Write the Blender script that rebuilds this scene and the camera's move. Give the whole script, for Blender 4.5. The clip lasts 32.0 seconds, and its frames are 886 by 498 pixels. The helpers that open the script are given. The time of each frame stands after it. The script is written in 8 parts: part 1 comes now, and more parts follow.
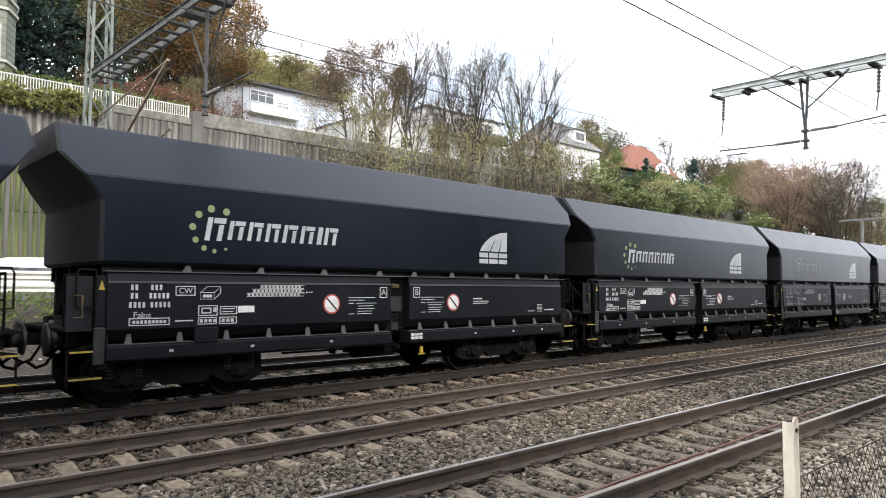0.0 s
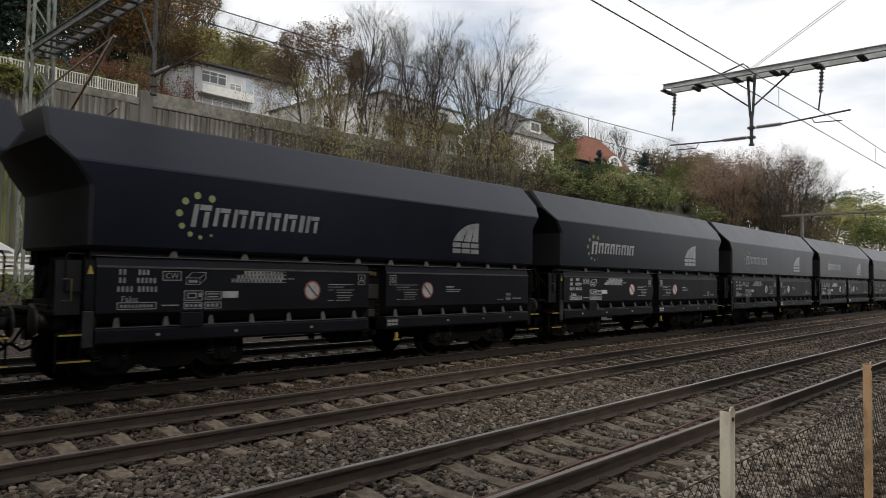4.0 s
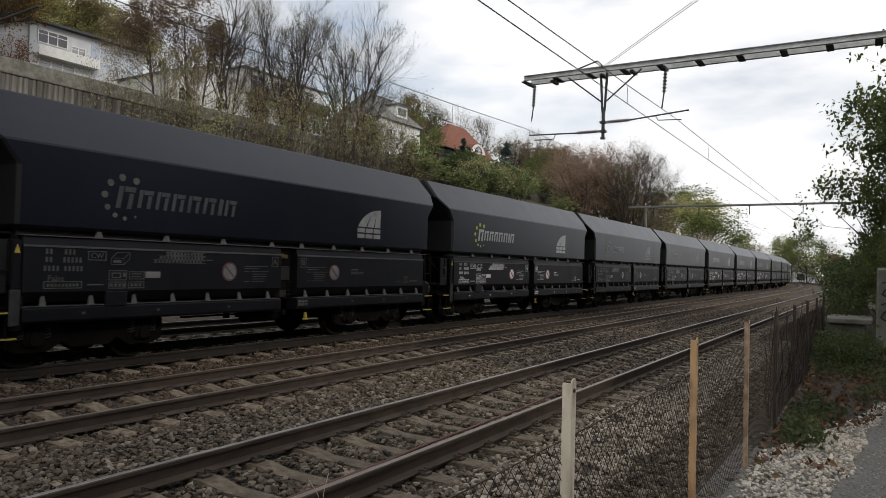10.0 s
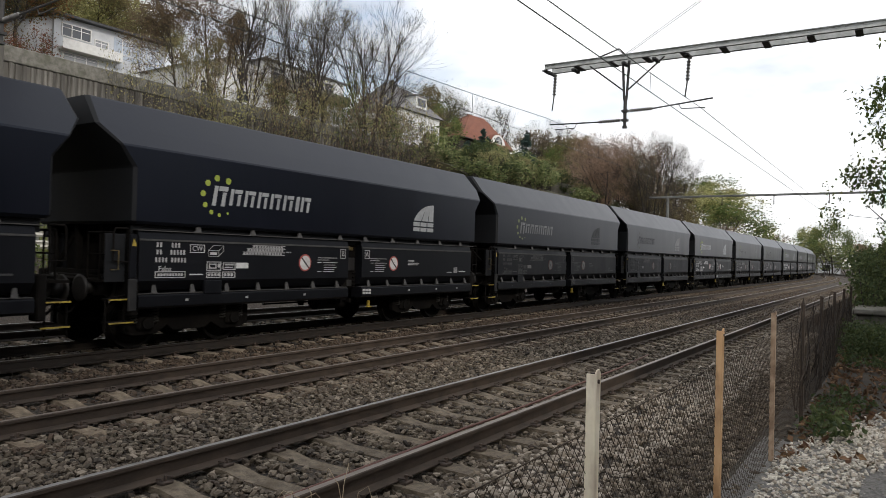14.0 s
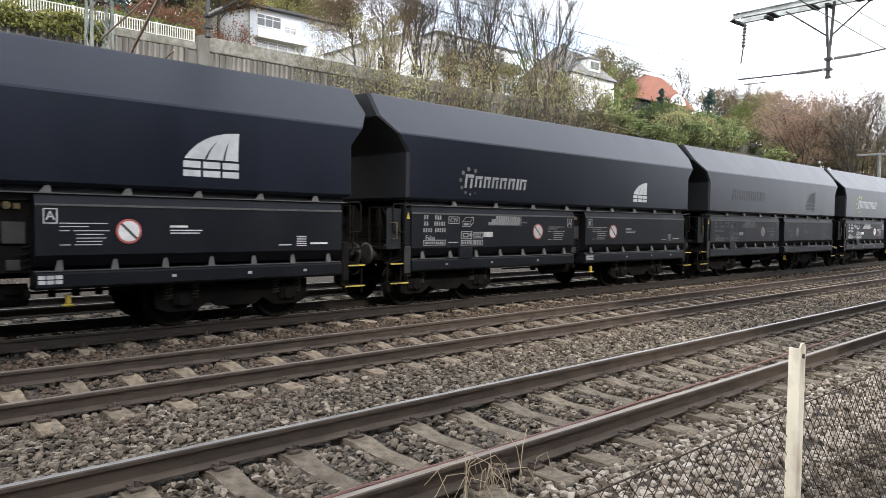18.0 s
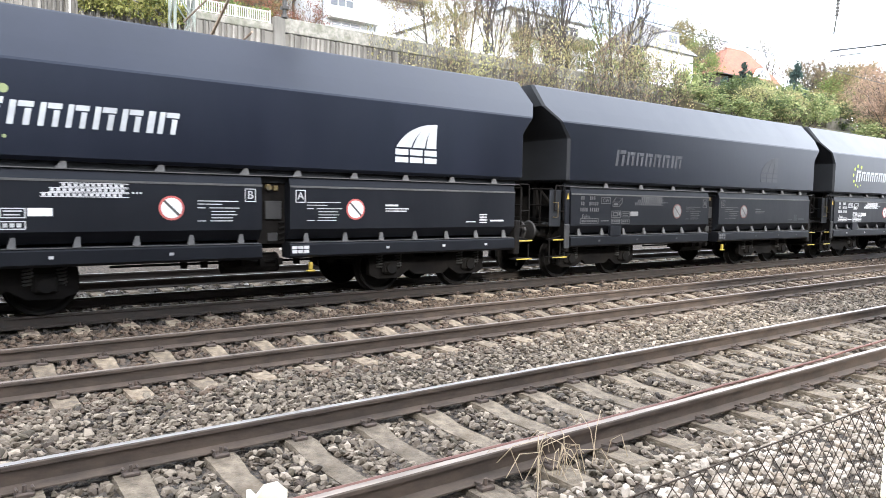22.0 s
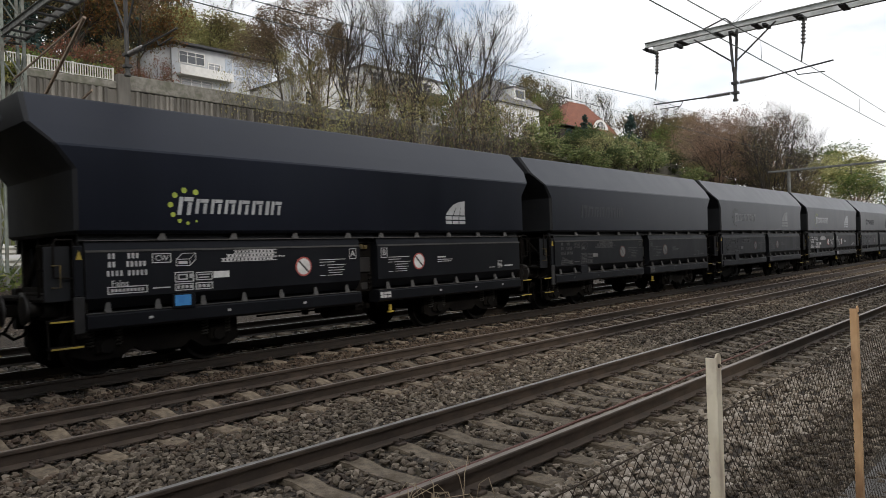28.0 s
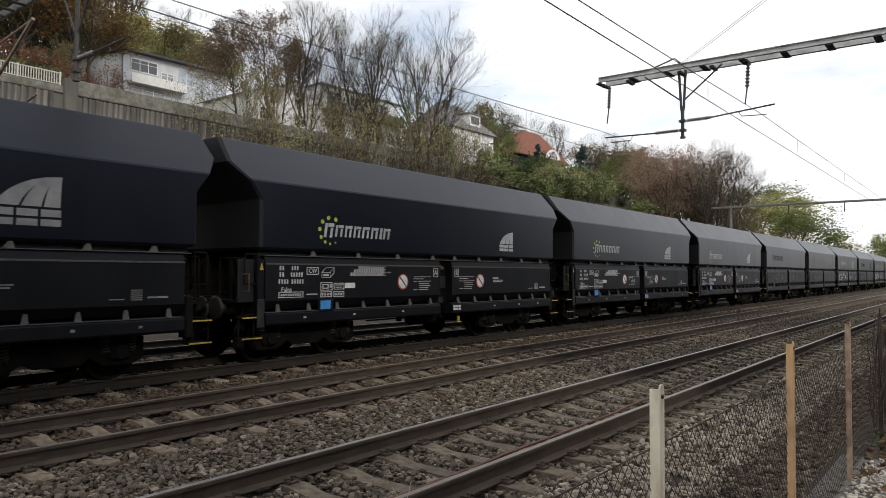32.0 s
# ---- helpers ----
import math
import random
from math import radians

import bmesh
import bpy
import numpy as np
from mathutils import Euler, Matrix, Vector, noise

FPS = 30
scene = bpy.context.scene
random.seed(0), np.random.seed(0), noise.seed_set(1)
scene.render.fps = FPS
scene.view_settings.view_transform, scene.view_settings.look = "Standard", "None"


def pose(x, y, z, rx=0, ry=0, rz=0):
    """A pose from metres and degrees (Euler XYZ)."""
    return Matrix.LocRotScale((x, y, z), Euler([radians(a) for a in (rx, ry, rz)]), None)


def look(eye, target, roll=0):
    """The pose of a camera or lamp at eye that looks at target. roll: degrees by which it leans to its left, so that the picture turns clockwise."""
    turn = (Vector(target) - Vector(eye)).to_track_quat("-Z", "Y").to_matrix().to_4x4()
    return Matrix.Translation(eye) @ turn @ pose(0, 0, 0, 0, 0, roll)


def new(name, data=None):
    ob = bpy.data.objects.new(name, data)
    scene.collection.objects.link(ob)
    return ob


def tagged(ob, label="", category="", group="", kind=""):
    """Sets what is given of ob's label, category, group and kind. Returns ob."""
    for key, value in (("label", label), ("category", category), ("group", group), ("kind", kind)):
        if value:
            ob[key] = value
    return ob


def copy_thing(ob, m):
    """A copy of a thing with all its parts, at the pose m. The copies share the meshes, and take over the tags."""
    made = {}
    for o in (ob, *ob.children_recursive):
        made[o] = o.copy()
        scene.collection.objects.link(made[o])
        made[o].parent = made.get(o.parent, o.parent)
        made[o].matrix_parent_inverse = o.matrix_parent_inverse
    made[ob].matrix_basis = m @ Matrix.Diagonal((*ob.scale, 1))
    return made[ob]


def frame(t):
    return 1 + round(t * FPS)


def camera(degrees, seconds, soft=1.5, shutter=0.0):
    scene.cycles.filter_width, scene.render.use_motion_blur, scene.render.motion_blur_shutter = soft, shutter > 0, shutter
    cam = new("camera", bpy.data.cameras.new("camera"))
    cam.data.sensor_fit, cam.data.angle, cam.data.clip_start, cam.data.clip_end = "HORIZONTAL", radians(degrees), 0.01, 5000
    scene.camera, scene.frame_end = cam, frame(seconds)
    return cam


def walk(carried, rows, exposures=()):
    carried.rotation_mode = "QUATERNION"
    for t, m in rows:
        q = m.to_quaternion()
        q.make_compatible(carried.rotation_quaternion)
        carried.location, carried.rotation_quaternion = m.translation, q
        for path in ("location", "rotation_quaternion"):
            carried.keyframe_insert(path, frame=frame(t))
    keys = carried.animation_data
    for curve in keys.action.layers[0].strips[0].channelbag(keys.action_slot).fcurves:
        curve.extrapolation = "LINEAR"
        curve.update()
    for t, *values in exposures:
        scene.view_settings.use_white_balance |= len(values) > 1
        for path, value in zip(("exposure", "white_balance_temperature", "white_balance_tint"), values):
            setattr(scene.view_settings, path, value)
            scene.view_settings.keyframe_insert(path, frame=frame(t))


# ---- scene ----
cam = camera(65.06, 32.0, soft=0.7, shutter=0.12)
PATH = [  # t, x, y, z, pitch + 90, roll, yaw
    (0.0, pose(-0.074, -0.016, 1.746, 93.39, -0.14, -43.04)),
    (0.5, pose(-0.081, -0.048, 1.750, 94.02, 0.10, -46.04)),
    (1.0, pose(-0.023, -0.038, 1.745, 94.72, 0.70, -44.58)),
    (1.5, pose(-0.003, -0.039, 1.741, 94.27, 0.68, -44.84)),
    (2.0, pose(0.030, -0.028, 1.738, 93.62, -0.87, -50.28)),
    (2.5, pose(-0.038, -0.040, 1.751, 93.31, -1.35, -52.63)),
    (3.0, pose(-0.032, -0.039, 1.747, 93.17, -1.24, -52.36)),
    (3.5, pose(-0.029, -0.031, 1.752, 92.91, -1.65, -50.42)),
    (4.0, pose(-0.058, -0.024, 1.753, 92.42, -0.88, -46.85)),
    (4.5, pose(-0.065, -0.014, 1.749, 92.10, -0.32, -41.35)),
    (5.0, pose(-0.070, -0.010, 1.748, 91.76, 0.22, -37.11)),
    (5.5, pose(-0.057, 0.005, 1.744, 91.16, 0.76, -32.44)),
    (6.0, pose(-0.045, 0.018, 1.739, 90.74, 1.16, -29.32)),
    (6.5, pose(-0.050, 0.019, 1.736, 90.89, 1.26, -29.71)),
    (7.0, pose(-0.079, -0.008, 1.692, 91.60, 0.85, -34.44)),
    (7.5, pose(-0.100, -0.023, 1.723, 91.94, 0.75, -39.98)),
    (8.0, pose(-0.122, -0.031, 1.725, 91.53, 0.16, -45.23)),
    (8.5, pose(-0.114, -0.053, 1.735, 91.70, -0.71, -50.77)),
    (9.0, pose(-0.069, -0.050, 1.730, 91.93, -1.32, -55.09)),
    (9.5, pose(-0.054, -0.050, 1.727, 92.14, -1.80, -57.28)),
    (10.0, pose(0.007, -0.028, 1.717, 91.38, -1.53, -58.00)),
    (10.5, pose(0.009, -0.031, 1.715, 91.33, -1.97, -59.24)),
    (11.0, pose(0.001, -0.039, 1.719, 90.99, -1.74, -58.97)),
    (11.5, pose(0.004, -0.038, 1.719, 91.05, -2.14, -58.84)),
    (12.0, pose(-0.007, -0.037, 1.718, 91.13, -1.40, -57.48)),
    (12.5, pose(0.011, -0.035, 1.713, 91.37, -1.17, -57.69)),
    (13.0, pose(0.012, -0.029, 1.713, 90.93, -0.96, -56.85)),
    (13.5, pose(0.012, -0.030, 1.714, 90.54, -1.09, -55.93)),
    (14.0, pose(0.051, 0.005, 1.706, 90.60, -1.49, -56.37)),
    (14.5, pose(0.014, -0.006, 1.721, 90.20, -1.45, -51.89)),
    (15.0, pose(0.051, 0.001, 1.718, 89.94, -1.65, -51.10)),
    (15.5, pose(0.063, -0.001, 1.719, 89.63, -2.09, -52.61)),
    (16.0, pose(0.063, -0.003, 1.716, 89.59, -2.25, -54.34)),
    (16.5, pose(0.063, 0.006, 1.707, 90.11, -1.63, -54.22)),
    (17.0, pose(0.056, 0.020, 1.682, 91.68, 0.37, -51.27)),
    (17.5, pose(0.034, 0.040, 1.697, 88.41, -1.00, -45.57)),
    (18.0, pose(0.041, 0.038, 1.696, 87.74, -0.79, -42.25)),
    (18.5, pose(0.052, 0.033, 1.694, 87.16, -0.50, -41.76)),
    (19.0, pose(0.068, 0.037, 1.691, 87.11, -0.05, -43.34)),
    (19.5, pose(-0.002, 0.082, 1.690, 86.86, -0.12, -40.37)),
    (20.0, pose(-0.014, 0.097, 1.691, 86.37, -0.63, -37.02)),
    (20.5, pose(0.007, 0.093, 1.676, 85.09, -1.46, -36.99)),
    (21.0, pose(0.004, 0.103, 1.680, 84.71, -1.38, -36.35)),
    (21.5, pose(0.004, 0.095, 1.690, 85.49, -1.16, -35.74)),
    (22.0, pose(0.018, 0.069, 1.693, 85.90, -1.02, -36.52)),
    (22.5, pose(0.059, 0.032, 1.721, 88.08, -0.58, -41.14)),
    (23.0, pose(0.048, -0.006, 1.711, 90.69, -2.96, -51.67)),
    (23.5, pose(0.030, -0.013, 1.712, 91.12, -3.66, -56.71)),
    (24.0, pose(0.010, -0.015, 1.718, 90.66, -3.36, -59.55)),
    (24.5, pose(0.001, -0.045, 1.705, 91.30, -3.01, -61.53)),
    (25.0, pose(-0.002, -0.047, 1.705, 91.78, -2.81, -61.20)),
    (25.5, pose(0.005, -0.038, 1.706, 92.38, -2.33, -58.71)),
    (26.0, pose(0.018, -0.025, 1.707, 92.78, -1.78, -55.41)),
    (26.5, pose(0.031, -0.016, 1.707, 92.67, -1.34, -52.71)),
    (27.0, pose(0.031, -0.019, 1.709, 91.89, -0.79, -49.46)),
    (27.5, pose(0.018, -0.035, 1.704, 91.31, 0.45, -47.88)),
    (28.0, pose(0.027, -0.019, 1.701, 90.14, 1.85, -47.56)),
    (28.5, pose(0.028, -0.006, 1.697, 89.16, 1.14, -43.25)),
    (29.0, pose(0.009, -0.010, 1.701, 89.80, 0.96, -43.21)),
    (29.5, pose(0.067, 0.017, 1.695, 90.55, 0.95, -44.53)),
    (30.0, pose(0.064, 0.016, 1.693, 91.09, 0.65, -46.79)),
    (30.5, pose(0.056, 0.008, 1.696, 91.07, 0.68, -48.06)),
    (31.0, pose(0.030, -0.006, 1.699, 91.25, 0.68, -49.75)),
    (31.5, pose(0.026, -0.005, 1.699, 91.62, 0.54, -49.92)),
    (32.0, pose(0.026, -0.010, 1.705, 91.95, -0.28, -51.67)),
]
# ---- light ----
EXPO = [(0.0, 0.4), (0.5, -0.01), (1.0, -0.62), (1.5, -0.98), (2.0, -1.14), (3.0, -1.28), (4.0, -1.1), (4.5, -0.96), (5.5, 0.36),
        (6.5, 1.47), (7.0, 1.45), (7.5, 0.89), (8.0, 0.44), (8.5, -0.08), (9.0, -0.55), (9.5, -0.92), (10.0, -1.12), (11.0, -1.19), (12.0, -1.15), (13.0, -0.97), (14.0, -0.85),
        (14.5, -0.85), (16.5, -0.76), (17.0, -0.61), (17.5, -0.08), (18.0, 0.45), (19.0, 0.98), (20.0, 1.23), (21.0, 1.42), (22.0, 1.5),
        (22.5, 1.27), (23.0, 0.87), (23.5, 0.13), (24.0, -0.72), (24.5, -1.1), (26.5, -1.41), (27.0, -1.29), (28.0, -0.86), (29.0, 0.22), (29.5, 0.28), (30.0, 0.14), (31.0, -0.5), (32.0, -0.85)]
# the white balance turns cooler as the picture brightens
walk(cam, PATH, [(t, stops, 6560 - 205 * (stops + 1.2), 10) for t, stops in EXPO])

world = bpy.data.worlds.new("overcast_sky")
scene.world = world
world.use_nodes = True
wn, wl = world.node_tree.nodes, world.node_tree.links
wn.clear()
w_out = wn.new("ShaderNodeOutputWorld")
w_bg = wn.new("ShaderNodeBackground")
w_sky = wn.new("ShaderNodeTexSky")
w_sky.sky_type = "NISHITA"
w_sky.sun_disc = False
w_sky.sun_elevation = radians(28)
w_sky.sun_rotation = radians(204)
w_coord = wn.new("ShaderNodeTexCoord")
w_map = wn.new("ShaderNodeMapping")
w_map.inputs["Scale"].default_value = (1.0, 1.0, 3.2)
w_noise = wn.new("ShaderNodeTexNoise")
w_noise.inputs["Scale"].default_value = 2.3
w_noise.inputs["Detail"].default_value = 7.0
w_noise.inputs["Roughness"].default_value = 0.55
w_ramp = wn.new("ShaderNodeValToRGB")
w_ramp.color_ramp.elements[0].position = 0.22
w_ramp.color_ramp.elements[1].position = 0.51
w_gain = wn.new("ShaderNodeMix")
w_gain.data_type = "RGBA"
w_gain.blend_type = "MULTIPLY"
w_gain.inputs[0].default_value = 1.0
w_gain.inputs[7].default_value = (0.30, 0.275, 0.26, 1)
w_mix = wn.new("ShaderNodeMix")
w_mix.data_type = "RGBA"
w_mix.inputs[7].default_value = (2.28, 2.29, 2.33, 1)
wl.new(w_coord.outputs["Generated"], w_map.inputs["Vector"])
wl.new(w_map.outputs["Vector"], w_noise.inputs["Vector"])
wl.new(w_noise.outputs["Fac"], w_ramp.inputs["Fac"])
wl.new(w_sky.outputs["Color"], w_gain.inputs[6])
wl.new(w_ramp.outputs["Color"], w_mix.inputs[0])
wl.new(w_gain.outputs[2], w_mix.inputs[6])
wl.new(w_mix.outputs[2], w_bg.inputs["Color"])
w_bg.inputs["Strength"].default_value = 1.0
wl.new(w_bg.outputs["Background"], w_out.inputs["Surface"])

sun = new("sun", bpy.data.lights.new("sun", "SUN"))
sun.data.energy, sun.data.angle, sun.data.color = 2.3, radians(5), (1.0, 0.92, 0.80)
sun.matrix_world = look((-18.0, -40.0, 23.5), (0, 0, 0))


# ---- materials ----
def surface(name, dark, light, scale=4.0, rough=0.8, bump=0.0, metal=0.0, stretch=(1, 1, 1), wear=None, wear_scale=0.8, wear_amount=0.4,
            vary=0.0, fine=None, spread=(0.35, 0.65), rough_span=0.12, gloss=0.5, tint=None):
    """Two tones by noise, a second coarse stain, fine relief and a tone that changes from object to object."""
    m = bpy.data.materials.new(name)
    m.use_nodes = True
    n, l = m.node_tree.nodes, m.node_tree.links
    bsdf = n["Principled BSDF"]
    co = n.new("ShaderNodeTexCoord")
    mp = n.new("ShaderNodeMapping")
    mp.inputs["Scale"].default_value = stretch
    l.new(co.outputs["Object"], mp.inputs["Vector"])
    t = n.new("ShaderNodeTexNoise")
    t.inputs["Scale"].default_value, t.inputs["Detail"].default_value, t.inputs["Roughness"].default_value = scale, 6.0, 0.6
    l.new(mp.outputs["Vector"], t.inputs["Vector"])
    r = n.new("ShaderNodeValToRGB")
    r.color_ramp.elements[0].position, r.color_ramp.elements[1].position = spread
    r.color_ramp.elements[0].color, r.color_ramp.elements[1].color = (*dark, 1), (*light, 1)
    l.new(t.outputs["Fac"], r.inputs["Fac"])
    col = r.outputs["Color"]
    if wear:
        t2 = n.new("ShaderNodeTexNoise")
        t2.inputs["Scale"].default_value, t2.inputs["Detail"].default_value = wear_scale, 5.0
        l.new(mp.outputs["Vector"], t2.inputs["Vector"])
        r2 = n.new("ShaderNodeMapRange")
        r2.inputs[1].default_value, r2.inputs[2].default_value, r2.inputs[4].default_value = 0.48, 0.7, wear_amount
        l.new(t2.outputs["Fac"], r2.inputs[0])
        mx = n.new("ShaderNodeMix")
        mx.data_type = "RGBA"
        mx.inputs[7].default_value = (*wear, 1)
        l.new(r2.outputs[0], mx.inputs[0])
        l.new(col, mx.inputs[6])
        col = mx.outputs[2]
    if vary:
        oi = n.new("ShaderNodeObjectInfo")
        mr = n.new("ShaderNodeMapRange")
        mr.inputs[3].default_value, mr.inputs[4].default_value = 1 - vary, 1 + vary
        l.new(oi.outputs["Random"], mr.inputs[0])
        hs = n.new("ShaderNodeHueSaturation")
        l.new(mr.outputs[0], hs.inputs["Value"])
        l.new(col, hs.inputs["Color"])
        col = hs.outputs["Color"]
    l.new(col, bsdf.inputs["Base Color"])
    bsdf.inputs["Metallic"].default_value = metal
    bsdf.inputs["Specular IOR Level"].default_value = gloss
    if tint:
        bsdf.inputs["Specular Tint"].default_value = (*tint, 1)
    rr = n.new("ShaderNodeMapRange")
    rr.inputs[3].default_value, rr.inputs[4].default_value = max(rough - rough_span, 0.02), min(rough + rough_span, 1)
    l.new(t.outputs["Fac"], rr.inputs[0])
    l.new(rr.outputs[0], bsdf.inputs["Roughness"])
    if bump:
        t3 = n.new("ShaderNodeTexNoise")
        t3.inputs["Scale"].default_value, t3.inputs["Detail"].default_value = fine or scale * 6, 4.0
        l.new(mp.outputs["Vector"], t3.inputs["Vector"])
        b = n.new("ShaderNodeBump")
        b.inputs["Strength"].default_value, b.inputs["Distance"].default_value = bump, 0.02
        l.new(t3.outputs["Fac"], b.inputs["Height"])
        l.new(b.outputs["Normal"], bsdf.inputs["Normal"])
    return m


def pieces(name, tones, rough=0.85, bump=0.0, fine=60, gain=1.0):
    """A tone for every loose piece of a mesh."""
    m = bpy.data.materials.new(name)
    m.use_nodes = True
    n, l = m.node_tree.nodes, m.node_tree.links
    bsdf = n["Principled BSDF"]
    g = n.new("ShaderNodeNewGeometry")
    r = n.new("ShaderNodeValToRGB")
    r.color_ramp.elements.remove(r.color_ramp.elements[0])
    for i, c in enumerate([tuple(q * gain for q in t_) for t_ in tones]):
        e = r.color_ramp.elements[0] if i == 0 else r.color_ramp.elements.new(i / (len(tones) - 1))
        e.position, e.color = i / (len(tones) - 1), (*c, 1)
    l.new(g.outputs["Random Per Island"], r.inputs["Fac"])
    co = n.new("ShaderNodeTexCoord")
    t = n.new("ShaderNodeTexNoise")
    t.inputs["Scale"].default_value, t.inputs["Detail"].default_value = fine, 3.0
    l.new(co.outputs["Object"], t.inputs["Vector"])
    mr = n.new("ShaderNodeMapRange")
    mr.inputs[3].default_value, mr.inputs[4].default_value = 0.7, 1.25
    l.new(t.outputs["Fac"], mr.inputs[0])
    hs = n.new("ShaderNodeHueSaturation")
    l.new(mr.outputs[0], hs.inputs["Value"])
    l.new(r.outputs["Color"], hs.inputs["Color"])
    l.new(hs.outputs["Color"], bsdf.inputs["Base Color"])
    bsdf.inputs["Roughness"].default_value = rough
    return m


def foliage(name, tones, gain=1.0):
    """Thin leaves: part of the light passes through them."""
    m = pieces(name, [tuple(min(c * gain, 0.6) for c in t) for t in tones], 0.7)
    n, l = m.node_tree.nodes, m.node_tree.links
    b = n["Principled BSDF"]
    tr = n.new("ShaderNodeBsdfTranslucent")
    mx = n.new("ShaderNodeMixShader")
    mx.inputs[0].default_value = 0.45
    l.new(b.inputs["Base Color"].links[0].from_socket, tr.inputs["Color"])
    l.new(b.outputs[0], mx.inputs[1])
    l.new(tr.outputs[0], mx.inputs[2])
    l.new(mx.outputs[0], n["Material Output"].inputs["Surface"])
    return m


M = {}
M["paint"] = surface("anthracite_wagon_paint", (0.0024, 0.0028, 0.0058), (0.0039, 0.0044, 0.0085), 1.6, 0.33, 0.03, stretch=(1, 1, 0.25), wear=(0.006, 0.007, 0.0095), wear_scale=0.9, wear_amount=0.3, vary=0.12, gloss=0.28, tint=(0.70, 0.80, 1.0), rough_span=0.06)
M["box_paint"] = surface("dusty_anthracite_paint", (0.0024, 0.0025, 0.0035), (0.0043, 0.0045, 0.0058), 2.2, 0.52, 0.05, stretch=(1, 1, 0.35), wear=(0.008, 0.0085, 0.0095), wear_scale=1.3, wear_amount=0.35, vary=0.15, gloss=0.20, tint=(0.8, 0.86, 1.0))
M["bracket"] = surface("dusty_bracket_paint", (0.010, 0.010, 0.011), (0.024, 0.024, 0.025), 4, 0.7, 0.1, vary=0.4, gloss=0.3)
# matte blue-black tone of bin ends, recess plates and end panels
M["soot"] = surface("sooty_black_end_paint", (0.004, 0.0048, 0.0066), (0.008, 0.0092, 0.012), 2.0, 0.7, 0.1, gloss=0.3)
M["dust_edge"] = surface("dust_on_ledge", (0.035, 0.035, 0.036), (0.06, 0.059, 0.057), 6, 0.85, 0.05)
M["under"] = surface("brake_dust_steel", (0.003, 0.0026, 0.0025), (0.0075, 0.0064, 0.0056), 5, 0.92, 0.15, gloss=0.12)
M["buffer"] = surface("greasy_buffer_steel", (0.007, 0.0065, 0.007), (0.020, 0.018, 0.017), 5, 0.6, 0.1, vary=0.4)
M["spring"] = surface("rubbed_spring_steel", (0.012, 0.0115, 0.011), (0.035, 0.034, 0.032), 9, 0.6)
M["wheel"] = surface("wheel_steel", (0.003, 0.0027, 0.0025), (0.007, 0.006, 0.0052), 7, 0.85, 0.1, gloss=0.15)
M["loco_white"] = surface("white_locomotive_paint", (0.60, 0.62, 0.63), (0.70, 0.71, 0.72), 2, 0.35, wear=(0.42, 0.42, 0.41), wear_scale=0.6, wear_amount=0.4)
M["loco_mark"] = surface("dark_blue_mark", (0.03, 0.06, 0.09), (0.05, 0.09, 0.12), 5, 0.5)
M["coal"] = surface("coal_load", (0.01, 0.01, 0.01), (0.03, 0.03, 0.03), 14, 0.7, 0.6)
M["white_paint"] = surface("white_lettering", (0.42, 0.425, 0.43), (0.56, 0.565, 0.57), 9, 0.6)
M["mark"] = surface("grey_white_lettering", (0.30, 0.30, 0.31), (0.44, 0.44, 0.45), 9, 0.65, vary=0.15)
M["mark_faint"] = surface("soot_covered_lettering", (0.028, 0.029, 0.032), (0.06, 0.06, 0.062), 4, 0.7)
M["white_sooty"] = surface("soot_covered_white", (0.07, 0.07, 0.072), (0.13, 0.13, 0.13), 4, 0.7)
M["mark_dim"] = surface("dusty_grey_lettering", (0.12, 0.12, 0.125), (0.21, 0.21, 0.215), 6, 0.7)
M["white_dim"] = surface("dusty_white_paint", (0.20, 0.20, 0.205), (0.30, 0.30, 0.305), 6, 0.7)
M["red_dim"] = surface("dusty_red_paint", (0.13, 0.035, 0.03), (0.20, 0.055, 0.048), 6, 0.7)
M["red_sooty"] = surface("soot_covered_red", (0.05, 0.022, 0.02), (0.08, 0.032, 0.028), 5, 0.7)
M["logo_bright"] = surface("clean_logo_white", (0.24, 0.25, 0.265), (0.34, 0.355, 0.37), 3, 0.6)
M["logo_dim"] = surface("sooty_logo_white", (0.11, 0.115, 0.122), (0.19, 0.195, 0.205), 2.2, 0.65)
M["logo_faint"] = surface("soot_covered_logo", (0.013, 0.0145, 0.019), (0.034, 0.036, 0.042), 1.8, 0.7)
M["dot_bright"] = surface("yellow_green_dots", (0.22, 0.28, 0.03), (0.32, 0.38, 0.055), 5, 0.6)
M["dot_dim"] = surface("sooty_green_dots", (0.13, 0.16, 0.07), (0.19, 0.22, 0.10), 4, 0.65)
M["dot_faint"] = surface("soot_covered_dots", (0.035, 0.038, 0.036), (0.065, 0.068, 0.06), 3, 0.7)
M["red"] = surface("sign_red", (0.24, 0.045, 0.04), (0.33, 0.07, 0.06), 8, 0.5)
M["yellow"] = surface("safety_yellow", (0.26, 0.185, 0.025), (0.42, 0.31, 0.045), 8, 0.5, wear=(0.1, 0.08, 0.05), wear_scale=6)
M["sooty_yellow"] = surface("sooty_yellow_paint", (0.03, 0.024, 0.010), (0.13, 0.09, 0.022), 7, 0.6)
M["blue"] = surface("sticker_blue", (0.03, 0.16, 0.42), (0.05, 0.22, 0.5), 8, 0.4)
M["alu"] = surface("grey_valve_plate", (0.07, 0.07, 0.072), (0.13, 0.13, 0.132), 9, 0.5)
